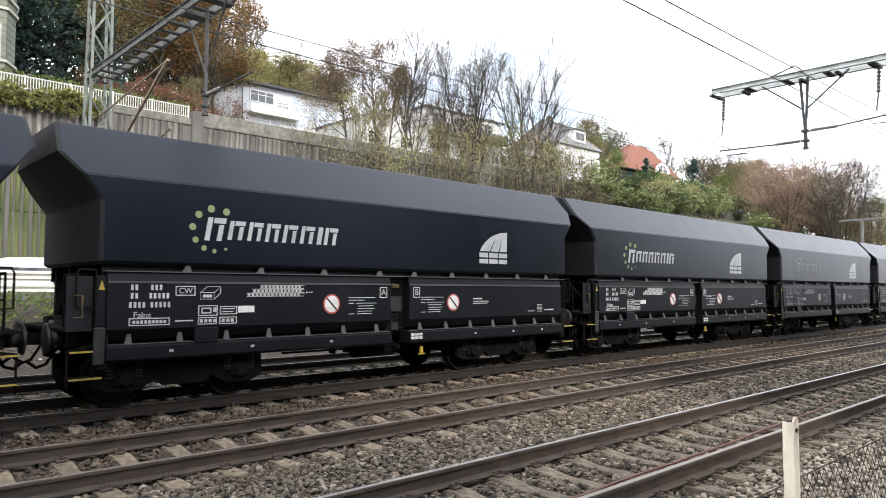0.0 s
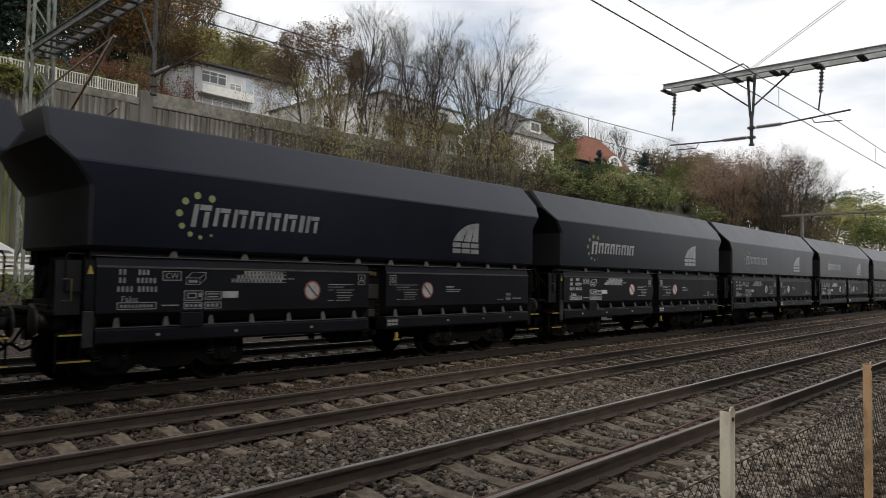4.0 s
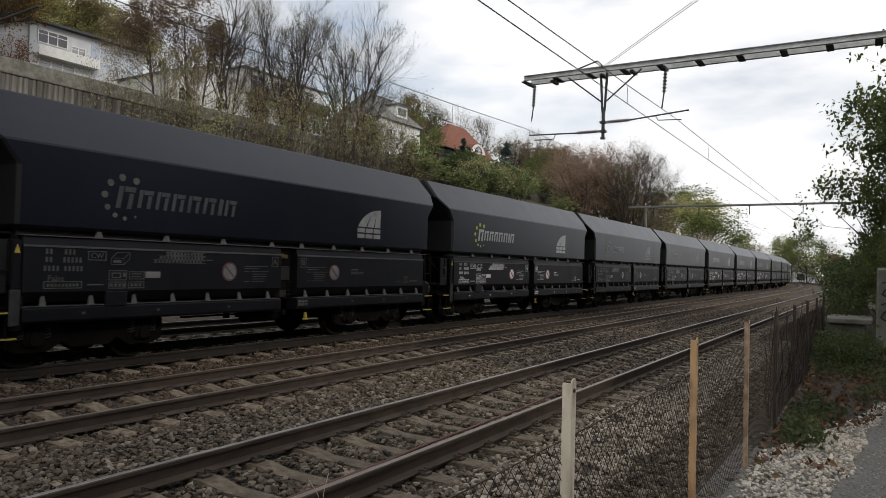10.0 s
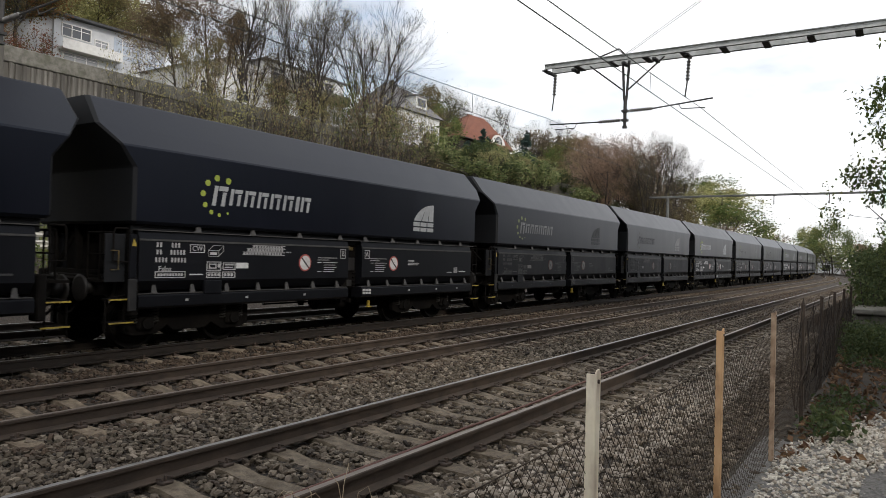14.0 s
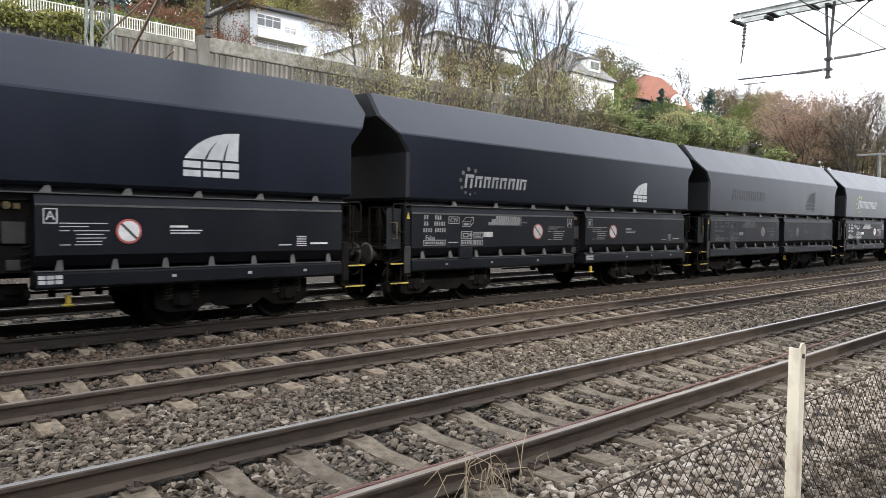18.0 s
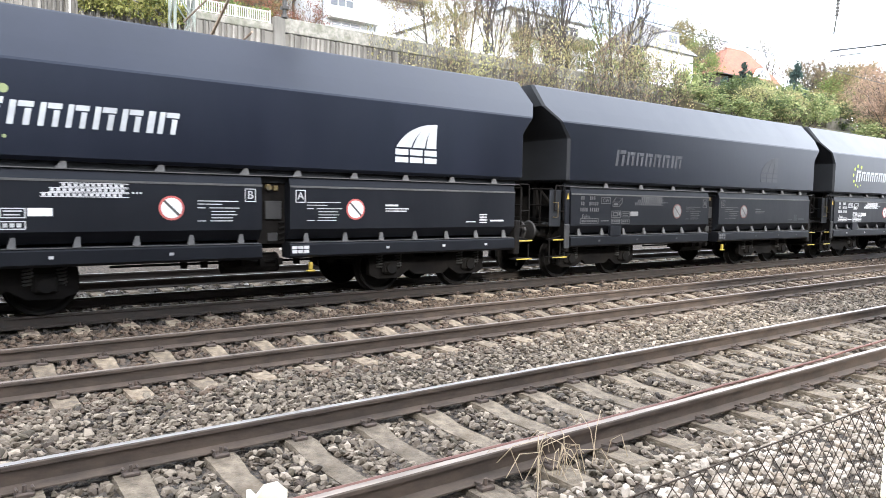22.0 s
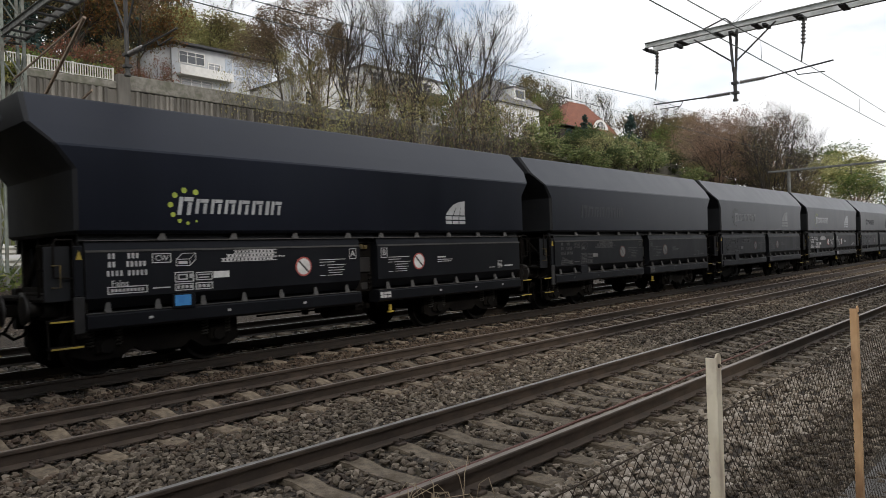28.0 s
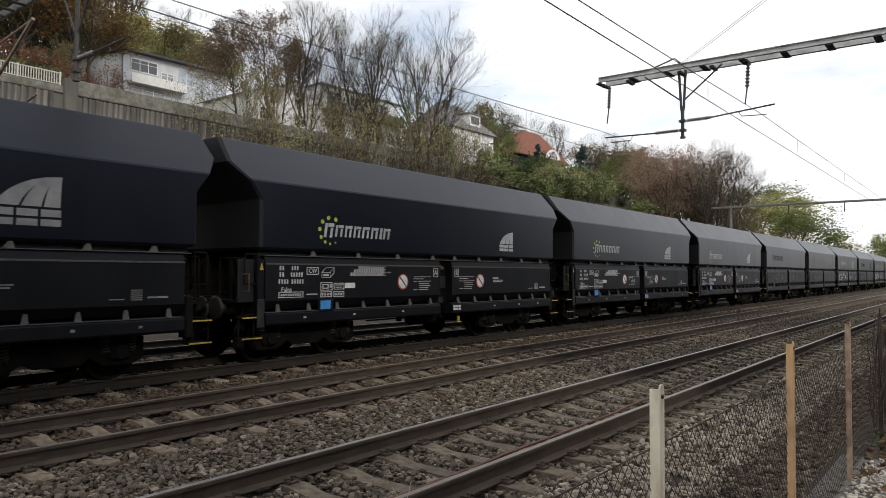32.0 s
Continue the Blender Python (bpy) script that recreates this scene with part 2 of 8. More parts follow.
M["rail_side"] = surface("rusty_rail_web", (0.034, 0.024, 0.017), (0.070, 0.050, 0.036), 9, 0.8, 0.15, stretch=(0.4, 1, 1))
# oily web, near black: the shade under the train is put into its colour
M["rail_oily_shade"] = surface("oily_black_rail_web", (0.012, 0.009, 0.007), (0.028, 0.020, 0.015), 9, 0.8, 0.15, stretch=(0.4, 1, 1))
M["rail_top"] = surface("worn_rail_head", (0.20, 0.19, 0.18), (0.33, 0.32, 0.31), 10, 0.45, metal=0.8, stretch=(0.2, 2, 1))
M["rail_dull"] = surface("dull_brown_rail_head", (0.13, 0.105, 0.086), (0.22, 0.183, 0.155), 10, 0.45, metal=0.4, stretch=(0.2, 2, 1))
M["concrete_sleeper"] = surface("pale_concrete_sleeper", (0.078, 0.059, 0.039), (0.208, 0.164, 0.113), 11, 0.9, 0.6, wear=(0.057, 0.036, 0.020), wear_scale=3.6, wear_amount=0.9, vary=0.22)
M["clean_sleeper"] = surface("pale_sleeper_end", (0.166, 0.129, 0.091), (0.312, 0.252, 0.189), 11, 0.9, 0.6, wear=(0.104, 0.076, 0.053), wear_scale=2.4, wear_amount=0.6, vary=0.25)
M["old_sleeper"] = surface("dusty_concrete_sleeper", (0.069, 0.054, 0.037), (0.172, 0.138, 0.098), 12, 0.92, 0.7, wear=(0.052, 0.037, 0.020), wear_scale=3.4, wear_amount=0.85, vary=0.18)
M["clip"] = surface("rusty_fastener", (0.04, 0.03, 0.024), (0.085, 0.06, 0.045), 12, 0.8)
M["stone"] = pieces("ballast_stone", [(0.031, 0.023, 0.015), (0.104, 0.079, 0.054), (0.166, 0.133, 0.097), (0.052, 0.036, 0.022), (0.239, 0.198, 0.148), (0.078, 0.058, 0.037), (0.146, 0.119, 0.087), (0.040, 0.026, 0.017), (0.312, 0.259, 0.199), (0.069, 0.055, 0.033), (0.020, 0.014, 0.009)], gain=0.80)
M["stone_pale"] = pieces("pale_ballast_stone", [(0.11, 0.086, 0.062), (0.23, 0.192, 0.150), (0.28, 0.240, 0.193), (0.33, 0.290, 0.240), (0.16, 0.122, 0.085), (0.25, 0.215, 0.172), (0.36, 0.318, 0.265)], gain=1.0)
M["stone_brown"] = pieces("rust_stained_ballast", [(0.062, 0.038, 0.023), (0.104, 0.067, 0.041), (0.047, 0.031, 0.020), (0.146, 0.098, 0.063), (0.083, 0.060, 0.040), (0.187, 0.140, 0.096), (0.068, 0.045, 0.029)], gain=0.68)
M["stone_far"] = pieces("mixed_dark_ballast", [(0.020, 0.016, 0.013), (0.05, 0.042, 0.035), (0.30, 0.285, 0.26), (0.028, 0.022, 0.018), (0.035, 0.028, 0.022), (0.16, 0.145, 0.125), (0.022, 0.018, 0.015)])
# oily stones with the under-train shade put into their tones
M["stone_oily_shade"] = pieces("oil_blackened_ballast", [(0.012, 0.010, 0.008), (0.028, 0.022, 0.018), (0.018, 0.014, 0.011), (0.042, 0.034, 0.028)])
M["bed"] = surface("ballast_bed", (0.012, 0.009, 0.006), (0.088, 0.067, 0.049), 24, 0.95, 1.0, wear=(0.052, 0.037, 0.025), wear_scale=0.5, wear_amount=0.5, spread=(0.42, 0.62))
M["earth"] = surface("leaf_strewn_soil", (0.018, 0.014, 0.010), (0.045, 0.035, 0.024), 6, 0.95, 0.6, wear=(0.03, 0.028, 0.015), wear_scale=0.8, wear_amount=0.7)
# for the unseen bank that blocks light behind the viewer
M["shade_bank_soil"] = surface("dark_woodland_soil", (0.012, 0.012, 0.007), (0.03, 0.027, 0.016), 1.2, 0.95, 0.4, wear=(0.02, 0.028, 0.012), wear_scale=0.2, wear_amount=0.6)
M["hill"] = surface("grassy_hillside", (0.03, 0.036, 0.016), (0.075, 0.068, 0.034), 0.6, 0.95, 0.5, wear=(0.09, 0.055, 0.025), wear_scale=0.1, wear_amount=0.7)
M["gravel"] = surface("grey_gritty_path", (0.10, 0.097, 0.09), (0.22, 0.212, 0.20), 30, 0.95, 0.7, wear=(0.12, 0.11, 0.10), wear_scale=0.7, wear_amount=0.5)
M["pebble"] = pieces("path_pebbles", [(0.36, 0.33, 0.28), (0.49, 0.455, 0.39), (0.61, 0.575, 0.50), (0.42, 0.375, 0.31), (0.22, 0.18, 0.135), (0.48, 0.46, 0.42)])
M["grit"] = pieces("path_grit", [(0.12, 0.115, 0.105), (0.25, 0.24, 0.22), (0.38, 0.36, 0.33), (0.17, 0.155, 0.135), (0.30, 0.285, 0.26)])
M["post_white"] = surface("flaking_cream_paint", (0.82, 0.73, 0.55), (0.90, 0.82, 0.66), 9, 0.6, 0.1, wear=(0.20, 0.09, 0.04), wear_scale=5, wear_amount=0.95, stretch=(1, 1, 0.5))
M["post_tan"] = surface("ochre_painted_post", (0.62, 0.37, 0.18), (0.76, 0.50, 0.28), 7, 0.65, 0.1, wear=(0.17, 0.07, 0.03), wear_scale=6, wear_amount=0.85, stretch=(1, 1, 0.5))
M["post_rust"] = surface("rusted_steel_post", (0.28, 0.19, 0.125), (0.46, 0.34, 0.24), 9, 0.85, 0.2, wear=(0.12, 0.065, 0.038), wear_scale=6, wear_amount=0.8)
M["wire_mesh"] = surface("rusty_fence_wire", (0.030, 0.023, 0.017), (0.075, 0.057, 0.043), 12, 0.9, gloss=0.2)
M["mast"] = surface("grey_green_mast_paint", (0.12, 0.14, 0.125), (0.20, 0.225, 0.20), 5, 0.6, 0.1, wear=(0.08, 0.05, 0.035), wear_scale=3, wear_amount=0.6)
M["beam"] = surface("weathered_galvanised_beam", (0.10, 0.105, 0.10), (0.20, 0.205, 0.195), 6, 0.6, 0.1, metal=0.3, wear=(0.07, 0.05, 0.04), wear_scale=2)
M["beam_pale"] = surface("pale_galvanised_channel", (0.42, 0.44, 0.43), (0.58, 0.60, 0.59), 5, 0.55, 0.05, wear=(0.20, 0.20, 0.19), wear_scale=2.0, wear_amount=0.5)
M["insulator_grey"] = surface("grey_glazed_insulator", (0.10, 0.095, 0.09), (0.18, 0.175, 0.17), 8, 0.3)
M["dark_steel"] = surface("dark_sooty_steel", (0.02, 0.02, 0.021), (0.05, 0.048, 0.046), 8, 0.6)
M["insulator"] = surface("brown_glazed_insulator", (0.03, 0.02, 0.016), (0.06, 0.038, 0.03), 8, 0.25)
M["copper_wire"] = surface("weathered_contact_wire", (0.03, 0.035, 0.033), (0.06, 0.065, 0.06), 8, 0.6, metal=0.4)
M["wall_concrete"] = surface("stained_retaining_wall", (0.062, 0.058, 0.051), (0.135, 0.127, 0.114), 1.1, 0.92, 0.3, stretch=(1, 1, 0.16), wear=(0.080, 0.074, 0.064), wear_scale=0.55, wear_amount=0.75, vary=0.15)
M["rib_concrete"] = surface("streaked_rib_concrete", (0.066, 0.061, 0.053), (0.185, 0.174, 0.156), 1.6, 0.92, 0.3, stretch=(1, 1, 0.2), wear=(0.36, 0.345, 0.315), wear_scale=1.7, wear_amount=0.85, vary=0.45)
M["rib_green"] = surface("algae_green_concrete", (0.045, 0.056, 0.018), (0.135, 0.145, 0.055), 1.4, 0.92, 0.3, stretch=(1, 1, 0.16), wear=(0.20, 0.20, 0.13), wear_scale=1.2, wear_amount=0.6, vary=0.4)
M["old_concrete"] = surface("mossy_concrete", (0.11, 0.105, 0.09), (0.22, 0.21, 0.185), 3, 0.93, 0.4, wear=(0.08, 0.085, 0.055), wear_scale=1.6, wear_amount=0.7)
M["graffiti"] = surface("black_spray_paint", (0.012, 0.012, 0.012), (0.022, 0.022, 0.022), 8, 0.7)
M["railing_paint"] = surface("cream_railing_paint", (0.45, 0.44, 0.40), (0.58, 0.57, 0.52), 5, 0.6)
M["villa"] = surface("pale_green_stucco", (0.155, 0.165, 0.130), (0.215, 0.228, 0.182), 1.2, 0.9, 0.1, wear=(0.125, 0.132, 0.105), wear_scale=0.5, wear_amount=0.4)
M["villa_trim"] = surface("cream_stone_trim", (0.36, 0.355, 0.31), (0.46, 0.45, 0.40), 2, 0.85)
M["villa_groove"] = surface("weathered_stucco_joint", (0.085, 0.092, 0.07), (0.12, 0.128, 0.10), 2, 0.9)
M["pole_rust"] = surface("dull_brown_steel_tube", (0.17, 0.125, 0.09), (0.30, 0.235, 0.18), 8, 0.75, 0.1)
M["pipe_blue"] = surface("pale_blue_pipe_paint", (0.22, 0.34, 0.40), (0.32, 0.45, 0.50), 6, 0.6)
M["render_white"] = surface("white_house_render", (0.52, 0.545, 0.58), (0.62, 0.64, 0.67), 1.0, 0.9, wear=(0.40, 0.41, 0.42), wear_scale=0.4, wear_amount=0.4)
M["render_bright"] = surface("bright_white_render", (0.70, 0.715, 0.73), (0.79, 0.80, 0.81), 1.0, 0.9, wear=(0.56, 0.56, 0.55), wear_scale=0.4, wear_amount=0.4)
M["render_blue"] = surface("pale_blue_window_band", (0.40, 0.46, 0.55), (0.50, 0.56, 0.64), 2.0, 0.7)
M["roof_dark"] = surface("dark_slate_roof", (0.035, 0.036, 0.04), (0.07, 0.07, 0.074), 3, 0.75, 0.2)
M["roof_grey"] = surface("grey_tile_roof", (0.12, 0.12, 0.125), (0.20, 0.20, 0.205), 2.5, 0.8, 0.3)
M["roof_red"] = surface("orange_clay_tiles", (0.13, 0.048, 0.030), (0.24, 0.092, 0.055), 2.2, 0.85, 0.4, wear=(0.17, 0.06, 0.035), wear_scale=0.5, wear_amount=0.5)
M["frame_white"] = surface("white_window_frame", (0.68, 0.68, 0.67), (0.78, 0.78, 0.77), 3, 0.5)
M["bark"] = surface("grey_brown_bark", (0.035, 0.030, 0.026), (0.10, 0.088, 0.076), 6, 0.95, 0.5, stretch=(1, 1, 0.3))
M["bark_grey"] = surface("grey_twig_bark", (0.036, 0.031, 0.027), (0.10, 0.088, 0.076), 6, 0.95, 0.5, stretch=(1, 1, 0.3))
M["bark_dark"] = surface("dark_bark", (0.022, 0.018, 0.015), (0.06, 0.049, 0.041), 6, 0.95, 0.5, stretch=(1, 1, 0.3))
M["leaf_yellow"] = foliage("yellow_green_leaves", [(0.14, 0.14, 0.055), (0.22, 0.205, 0.085), (0.10, 0.11, 0.045), (0.31, 0.275, 0.13), (0.06, 0.062, 0.028)], 2.1)
M["leaf_green"] = foliage("green_leaves", [(0.035, 0.06, 0.018), (0.06, 0.085, 0.025), (0.085, 0.105, 0.03), (0.05, 0.07, 0.02), (0.13, 0.125, 0.035)], 2.1)
M["leaf_bright"] = foliage("bright_green_shrub_leaves", [(0.06, 0.085, 0.03), (0.12, 0.15, 0.05), (0.18, 0.20, 0.07), (0.08, 0.105, 0.04), (0.20, 0.20, 0.08), (0.030, 0.045, 0.018), (0.05, 0.07, 0.03)], 1.6)
M["leaf_patch"] = foliage("patchy_garden_leaves", [(0.016, 0.026, 0.010), (0.09, 0.11, 0.04), (0.03, 0.045, 0.016), (0.20, 0.21, 0.10), (0.05, 0.068, 0.024), (0.13, 0.145, 0.06), (0.022, 0.034, 0.014)], 2.3)
M["leaf_dark"] = foliage("dark_small_leaves", [(0.02, 0.032, 0.012), (0.035, 0.05, 0.018), (0.05, 0.062, 0.02), (0.028, 0.04, 0.014)], 1.9)
M["leaf_near"] = foliage("small_green_leaves", [(0.04, 0.065, 0.02), (0.07, 0.095, 0.028), (0.10, 0.12, 0.03), (0.05, 0.07, 0.024), (0.15, 0.15, 0.04)], 1.4)
M["leaf_brown"] = foliage("brown_leaves", [(0.09, 0.062, 0.04), (0.13, 0.09, 0.058), (0.075, 0.058, 0.04), (0.155, 0.115, 0.075), (0.12, 0.105, 0.06)], 1.9)
M["leaf_tan"] = foliage("fine_tan_brown_leaves", [(0.11, 0.078, 0.050), (0.15, 0.105, 0.066), (0.085, 0.064, 0.044), (0.18, 0.13, 0.08), (0.13, 0.11, 0.06)], 1.5)
M["leaf_gold"] = foliage("golden_olive_leaves", [(0.14, 0.125, 0.055), (0.22, 0.19, 0.085), (0.09, 0.088, 0.04), (0.30, 0.25, 0.12), (0.05, 0.046, 0.022)], 1.9)
M["leaf_russet"] = foliage("reddish_brown_small_leaves", [(0.13, 0.088, 0.064), (0.17, 0.112, 0.078), (0.10, 0.072, 0.056), (0.20, 0.135, 0.088), (0.085, 0.066, 0.052)], 2.5)
M["leaf_olive"] = foliage("olive_brown_leaves", [(0.075, 0.068, 0.030), (0.11, 0.095, 0.042), (0.05, 0.048, 0.022), (0.14, 0.11, 0.05), (0.09, 0.065, 0.035)], 1.9)
M["leaf_orange"] = foliage("rust_orange_leaves", [(0.20, 0.09, 0.03), (0.15, 0.07, 0.025), (0.24, 0.14, 0.04), (0.11, 0.06, 0.03), (0.09, 0.085, 0.03), (0.13, 0.11, 0.04)], 1.15)
M["leaf_red"] = foliage("dull_red_shrub_leaves", [(0.14, 0.05, 0.035), (0.20, 0.075, 0.05), (0.10, 0.06, 0.03), (0.12, 0.10, 0.04)], 1.4)
M["leaf_sparse"] = foliage("last_olive_leaves", [(0.14, 0.13, 0.06), (0.20, 0.18, 0.085), (0.09, 0.09, 0.04), (0.28, 0.24, 0.12)], 2.1)
M["needle"] = foliage("dark_conifer_needles", [(0.016, 0.030, 0.027), (0.028, 0.048, 0.042), (0.042, 0.066, 0.055), (0.020, 0.036, 0.032)], 1.7)
M["needle_blue"] = foliage("blue_spruce_needles", [(0.03, 0.055, 0.05), (0.045, 0.075, 0.068), (0.025, 0.045, 0.04)], 1.4)
M["vine"] = foliage("yellow_green_vine_leaves", [(0.13, 0.14, 0.035), (0.20, 0.20, 0.05), (0.08, 0.10, 0.03), (0.27, 0.25, 0.09), (0.05, 0.065, 0.02)], 1.25)
M["hedge"] = foliage("autumn_hedge_leaves", [(0.10, 0.11, 0.03), (0.15, 0.14, 0.04), (0.07, 0.09, 0.025), (0.20, 0.17, 0.05), (0.13, 0.09, 0.04)], 1.1)
M["litter"] = pieces("fallen_leaves", [(0.09, 0.045, 0.022), (0.13, 0.068, 0.03), (0.055, 0.034, 0.02), (0.19, 0.11, 0.05), (0.08, 0.034, 0.02)], 0.8)
M["dry_stem"] = surface("dry_weed_stems", (0.22, 0.17, 0.11), (0.34, 0.27, 0.18), 12, 0.8)
M["car_white"] = surface("white_car_paint", (0.6, 0.61, 0.62), (0.66, 0.67, 0.68), 2, 0.25)
M["tyre"] = surface("black_tyre", (0.01, 0.01, 0.01), (0.02, 0.02, 0.02), 9, 0.8)
# board tone, also used where a house wall lies in eave shade
M["dark_board"] = surface("weathered_dark_board", (0.02, 0.016, 0.013), (0.05, 0.04, 0.032), 6, 0.9, 0.3, stretch=(1, 1, 0.2), vary=0.2)
M["asphalt"] = surface("grey_asphalt", (0.04, 0.04, 0.042), (0.075, 0.074, 0.073), 8, 0.9, 0.3)
M["bridge"] = surface("bridge_underside_steel", (0.02, 0.02, 0.022), (0.045, 0.044, 0.044), 2, 0.8, 0.2)


def glass(name, tint, rough=0.06):
    m = bpy.data.materials.new(name)
    m.use_nodes = True
    b = m.node_tree.nodes["Principled BSDF"]
    b.inputs["Base Color"].default_value = (*tint, 1)
    b.inputs["Roughness"].default_value = rough
    b.inputs["Metallic"].default_value = 0.0
    b.inputs["Specular IOR Level"].default_value = 0.9
    return m


M["pane"] = glass("dark_window_pane", (0.03, 0.036, 0.045))
M["pane_curtain"] = glass("curtained_window_pane", (0.30, 0.31, 0.33), 0.12)


# ---- mesh helpers ----
def raw(name, verts, faces, mats, index=None, smooth=False):
    me = bpy.data.meshes.new(name)
    me.from_pydata([tuple(map(float, v)) for v in verts], [], [tuple(f) for f in faces])
    for m in mats if isinstance(mats, (list, tuple)) else [mats]:
        me.materials.append(m)
    if index is not None:
        me.polygons.foreach_set("material_index", list(index))
    if smooth:
        me.polygons.foreach_set("use_smooth", [True] * len(me.polygons))
    me.update()
    return me


class Shape:
    """Collects solids with a material slot each and makes one mesh of them."""

    def __init__(self):
        self.v, self.f, self.i = [], [], []

    def add(self, verts, faces, slot=0):
        k = len(self.v)
        self.v += [tuple(p) for p in verts]
        self.f += [tuple(k + j for j in f) for f in faces]
        self.i += [slot] * len(faces)
        return self

    def box(self, x0, x1, y0, y1, z0, z1, slot=0, c=0.0):
        if c:
            c = min(c, (x1 - x0) / 2.5, (y1 - y0) / 2.5, (z1 - z0) / 2.5)
            bm = bmesh.new()
            bmesh.ops.create_cube(bm, size=1.0)
            for v in bm.verts:
                v.co = Vector(((x0 + x1) / 2 + v.co.x * (x1 - x0), (y0 + y1) / 2 + v.co.y * (y1 - y0), (z0 + z1) / 2 + v.co.z * (z1 - z0)))
            bmesh.ops.bevel(bm, geom=bm.edges[:], offset=c, segments=1, affect="EDGES")
            bm.verts.index_update()
            self.add([v.co[:] for v in bm.verts], [[v.index for v in f.verts] for f in bm.faces], slot)
            bm.free()
            return self
        p = [(x, y, z) for x in (x0, x1) for y in (y0, y1) for z in (z0, z1)]
        return self.add(p, [(0, 1, 3, 2), (4, 6, 7, 5), (0, 4, 5, 1), (2, 3, 7, 6), (0, 2, 6, 4), (1, 5, 7, 3)], slot)

    def tube(self, a, b, r0, r1=None, n=8, slot=0, caps=True):
        a, b = Vector(a), Vector(b)
        r1 = r0 if r1 is None else r1
        d = (b - a).normalized()
        u = d.orthogonal().normalized()
        w = d.cross(u)
        p = []
        for c, r in ((a, r0), (b, r1)):
            p += [c + (u * math.cos(2 * math.pi * k / n) + w * math.sin(2 * math.pi * k / n)) * r for k in range(n)]
        f = [(k, (k + 1) % n, n + (k + 1) % n, n + k) for k in range(n)]
        if caps:
            f += [tuple(range(n - 1, -1, -1)), tuple(range(n, 2 * n))]
        return self.add(p, f, slot)

    def pipe(self, pts, r, n=6, slot=0):
        """One tube swept along a line of points."""
        pts = [Vector(p) for p in pts]
        m = len(pts)
        u = (pts[1] - pts[0]).orthogonal().normalized()
        rings = []
        for i, p in enumerate(pts):
            d = (pts[min(i + 1, m - 1)] - pts[max(i - 1, 0)]).normalized()
            u = (u - d * u.dot(d))
            u = u.normalized() if u.length > 1e-4 else d.orthogonal().normalized()
            w = d.cross(u)
            rings.append([p + (u * math.cos(2 * math.pi * k / n) + w * math.sin(2 * math.pi * k / n)) * r for k in range(n)])
        return self.loft(rings, slot)

    def sheet(self, outline, d, thick, slot=0):
        """A flat outline (list of points, in one plane) given a thickness along d."""
        d = Vector(d).normalized() * thick
        n = len(outline)
        p = [Vector(q) for q in outline] + [Vector(q) + d for q in outline]
        f = [tuple(range(n)), tuple(range(2 * n - 1, n - 1, -1))] + [(k, n + k, n + (k + 1) % n, (k + 1) % n) for k in range(n)]
        return self.add(p, f, slot)

    def loft(self, rings, slot=0, caps=True):
        n = len(rings[0])
        p = [q for r in rings for q in r]
        f = []
        for a in range(len(rings) - 1):
            f += [(a * n + k, a * n + (k + 1) % n, (a + 1) * n + (k + 1) % n, (a + 1) * n + k) for k in range(n)]
        if caps:
            f += [tuple(range(n - 1, -1, -1)), tuple((len(rings) - 1) * n + k for k in range(n))]
        return self.add(p, f, slot)

    def mesh(self, name, mats, smooth=False):
        me = raw(name, self.v, self.f, mats, self.i, smooth)
        bm = bmesh.new()
        bm.from_mesh(me)
        bmesh.ops.recalc_face_normals(bm, faces=bm.faces[:])
        bm.to_mesh(me)
        bm.free()
        return me


def part(name, shape, mats, parent, label="", at=None, smooth=False):
    me = shape.mesh(name, mats, smooth) if isinstance(shape, Shape) else shape
    ob = new(name, me)
    ob.parent = parent
    if at is not None:
        ob.matrix_basis = at
    if label:
        ob["label"] = label
    return ob


def thing(name, label, category, group="", kind="", at=None, mesh=None):
    ob = new(name, mesh)
    if at is not None:
        ob.matrix_basis = at
    return tagged(ob, label, category, group, kind)


def words(text, size, mat, name="lettering", depth=0.003):
    cu = bpy.data.curves.new(name, "FONT")
    cu.body, cu.size, cu.extrude, cu.align_x, cu.align_y, cu.resolution_u = text, size, depth, "CENTER", "CENTER", 3
    ob = bpy.data.objects.new(name, cu)
    scene.collection.objects.link(ob)
    me = bpy.data.meshes.new_from_object(ob.evaluated_get(bpy.context.evaluated_depsgraph_get()))
    bpy.data.objects.remove(ob)
    me.materials.clear()
    me.materials.append(mat)
    return me
# ---- plan: x runs along the tracks, y away from the viewer, z up from the rail heads ----
TRACKS = {"A": 4.30, "B": 8.01, "C": 11.75, "D": 15.35}
BEND_START, BEND_RADIUS = 85.0, 500.0


def rail_point(s, v):
    """The place and heading at arc length s on the line at offset v: straight, then a left-hand bend."""
    if s <= BEND_START:
        return s, v, 0.0
    a = (s - BEND_START) / (BEND_RADIUS)
    r = BEND_RADIUS - v
    return BEND_START + r * math.sin(a), v + r * (1 - math.cos(a)), a


def along(s0, s1, straight=8.0, bend=4.0):
    s, out = s0, []
    while s < s1:
        out.append(s)
        s += straight if s < BEND_START - 0.01 else bend
        if out[-1] < BEND_START < s:
            s = BEND_START
    return out + [s1]


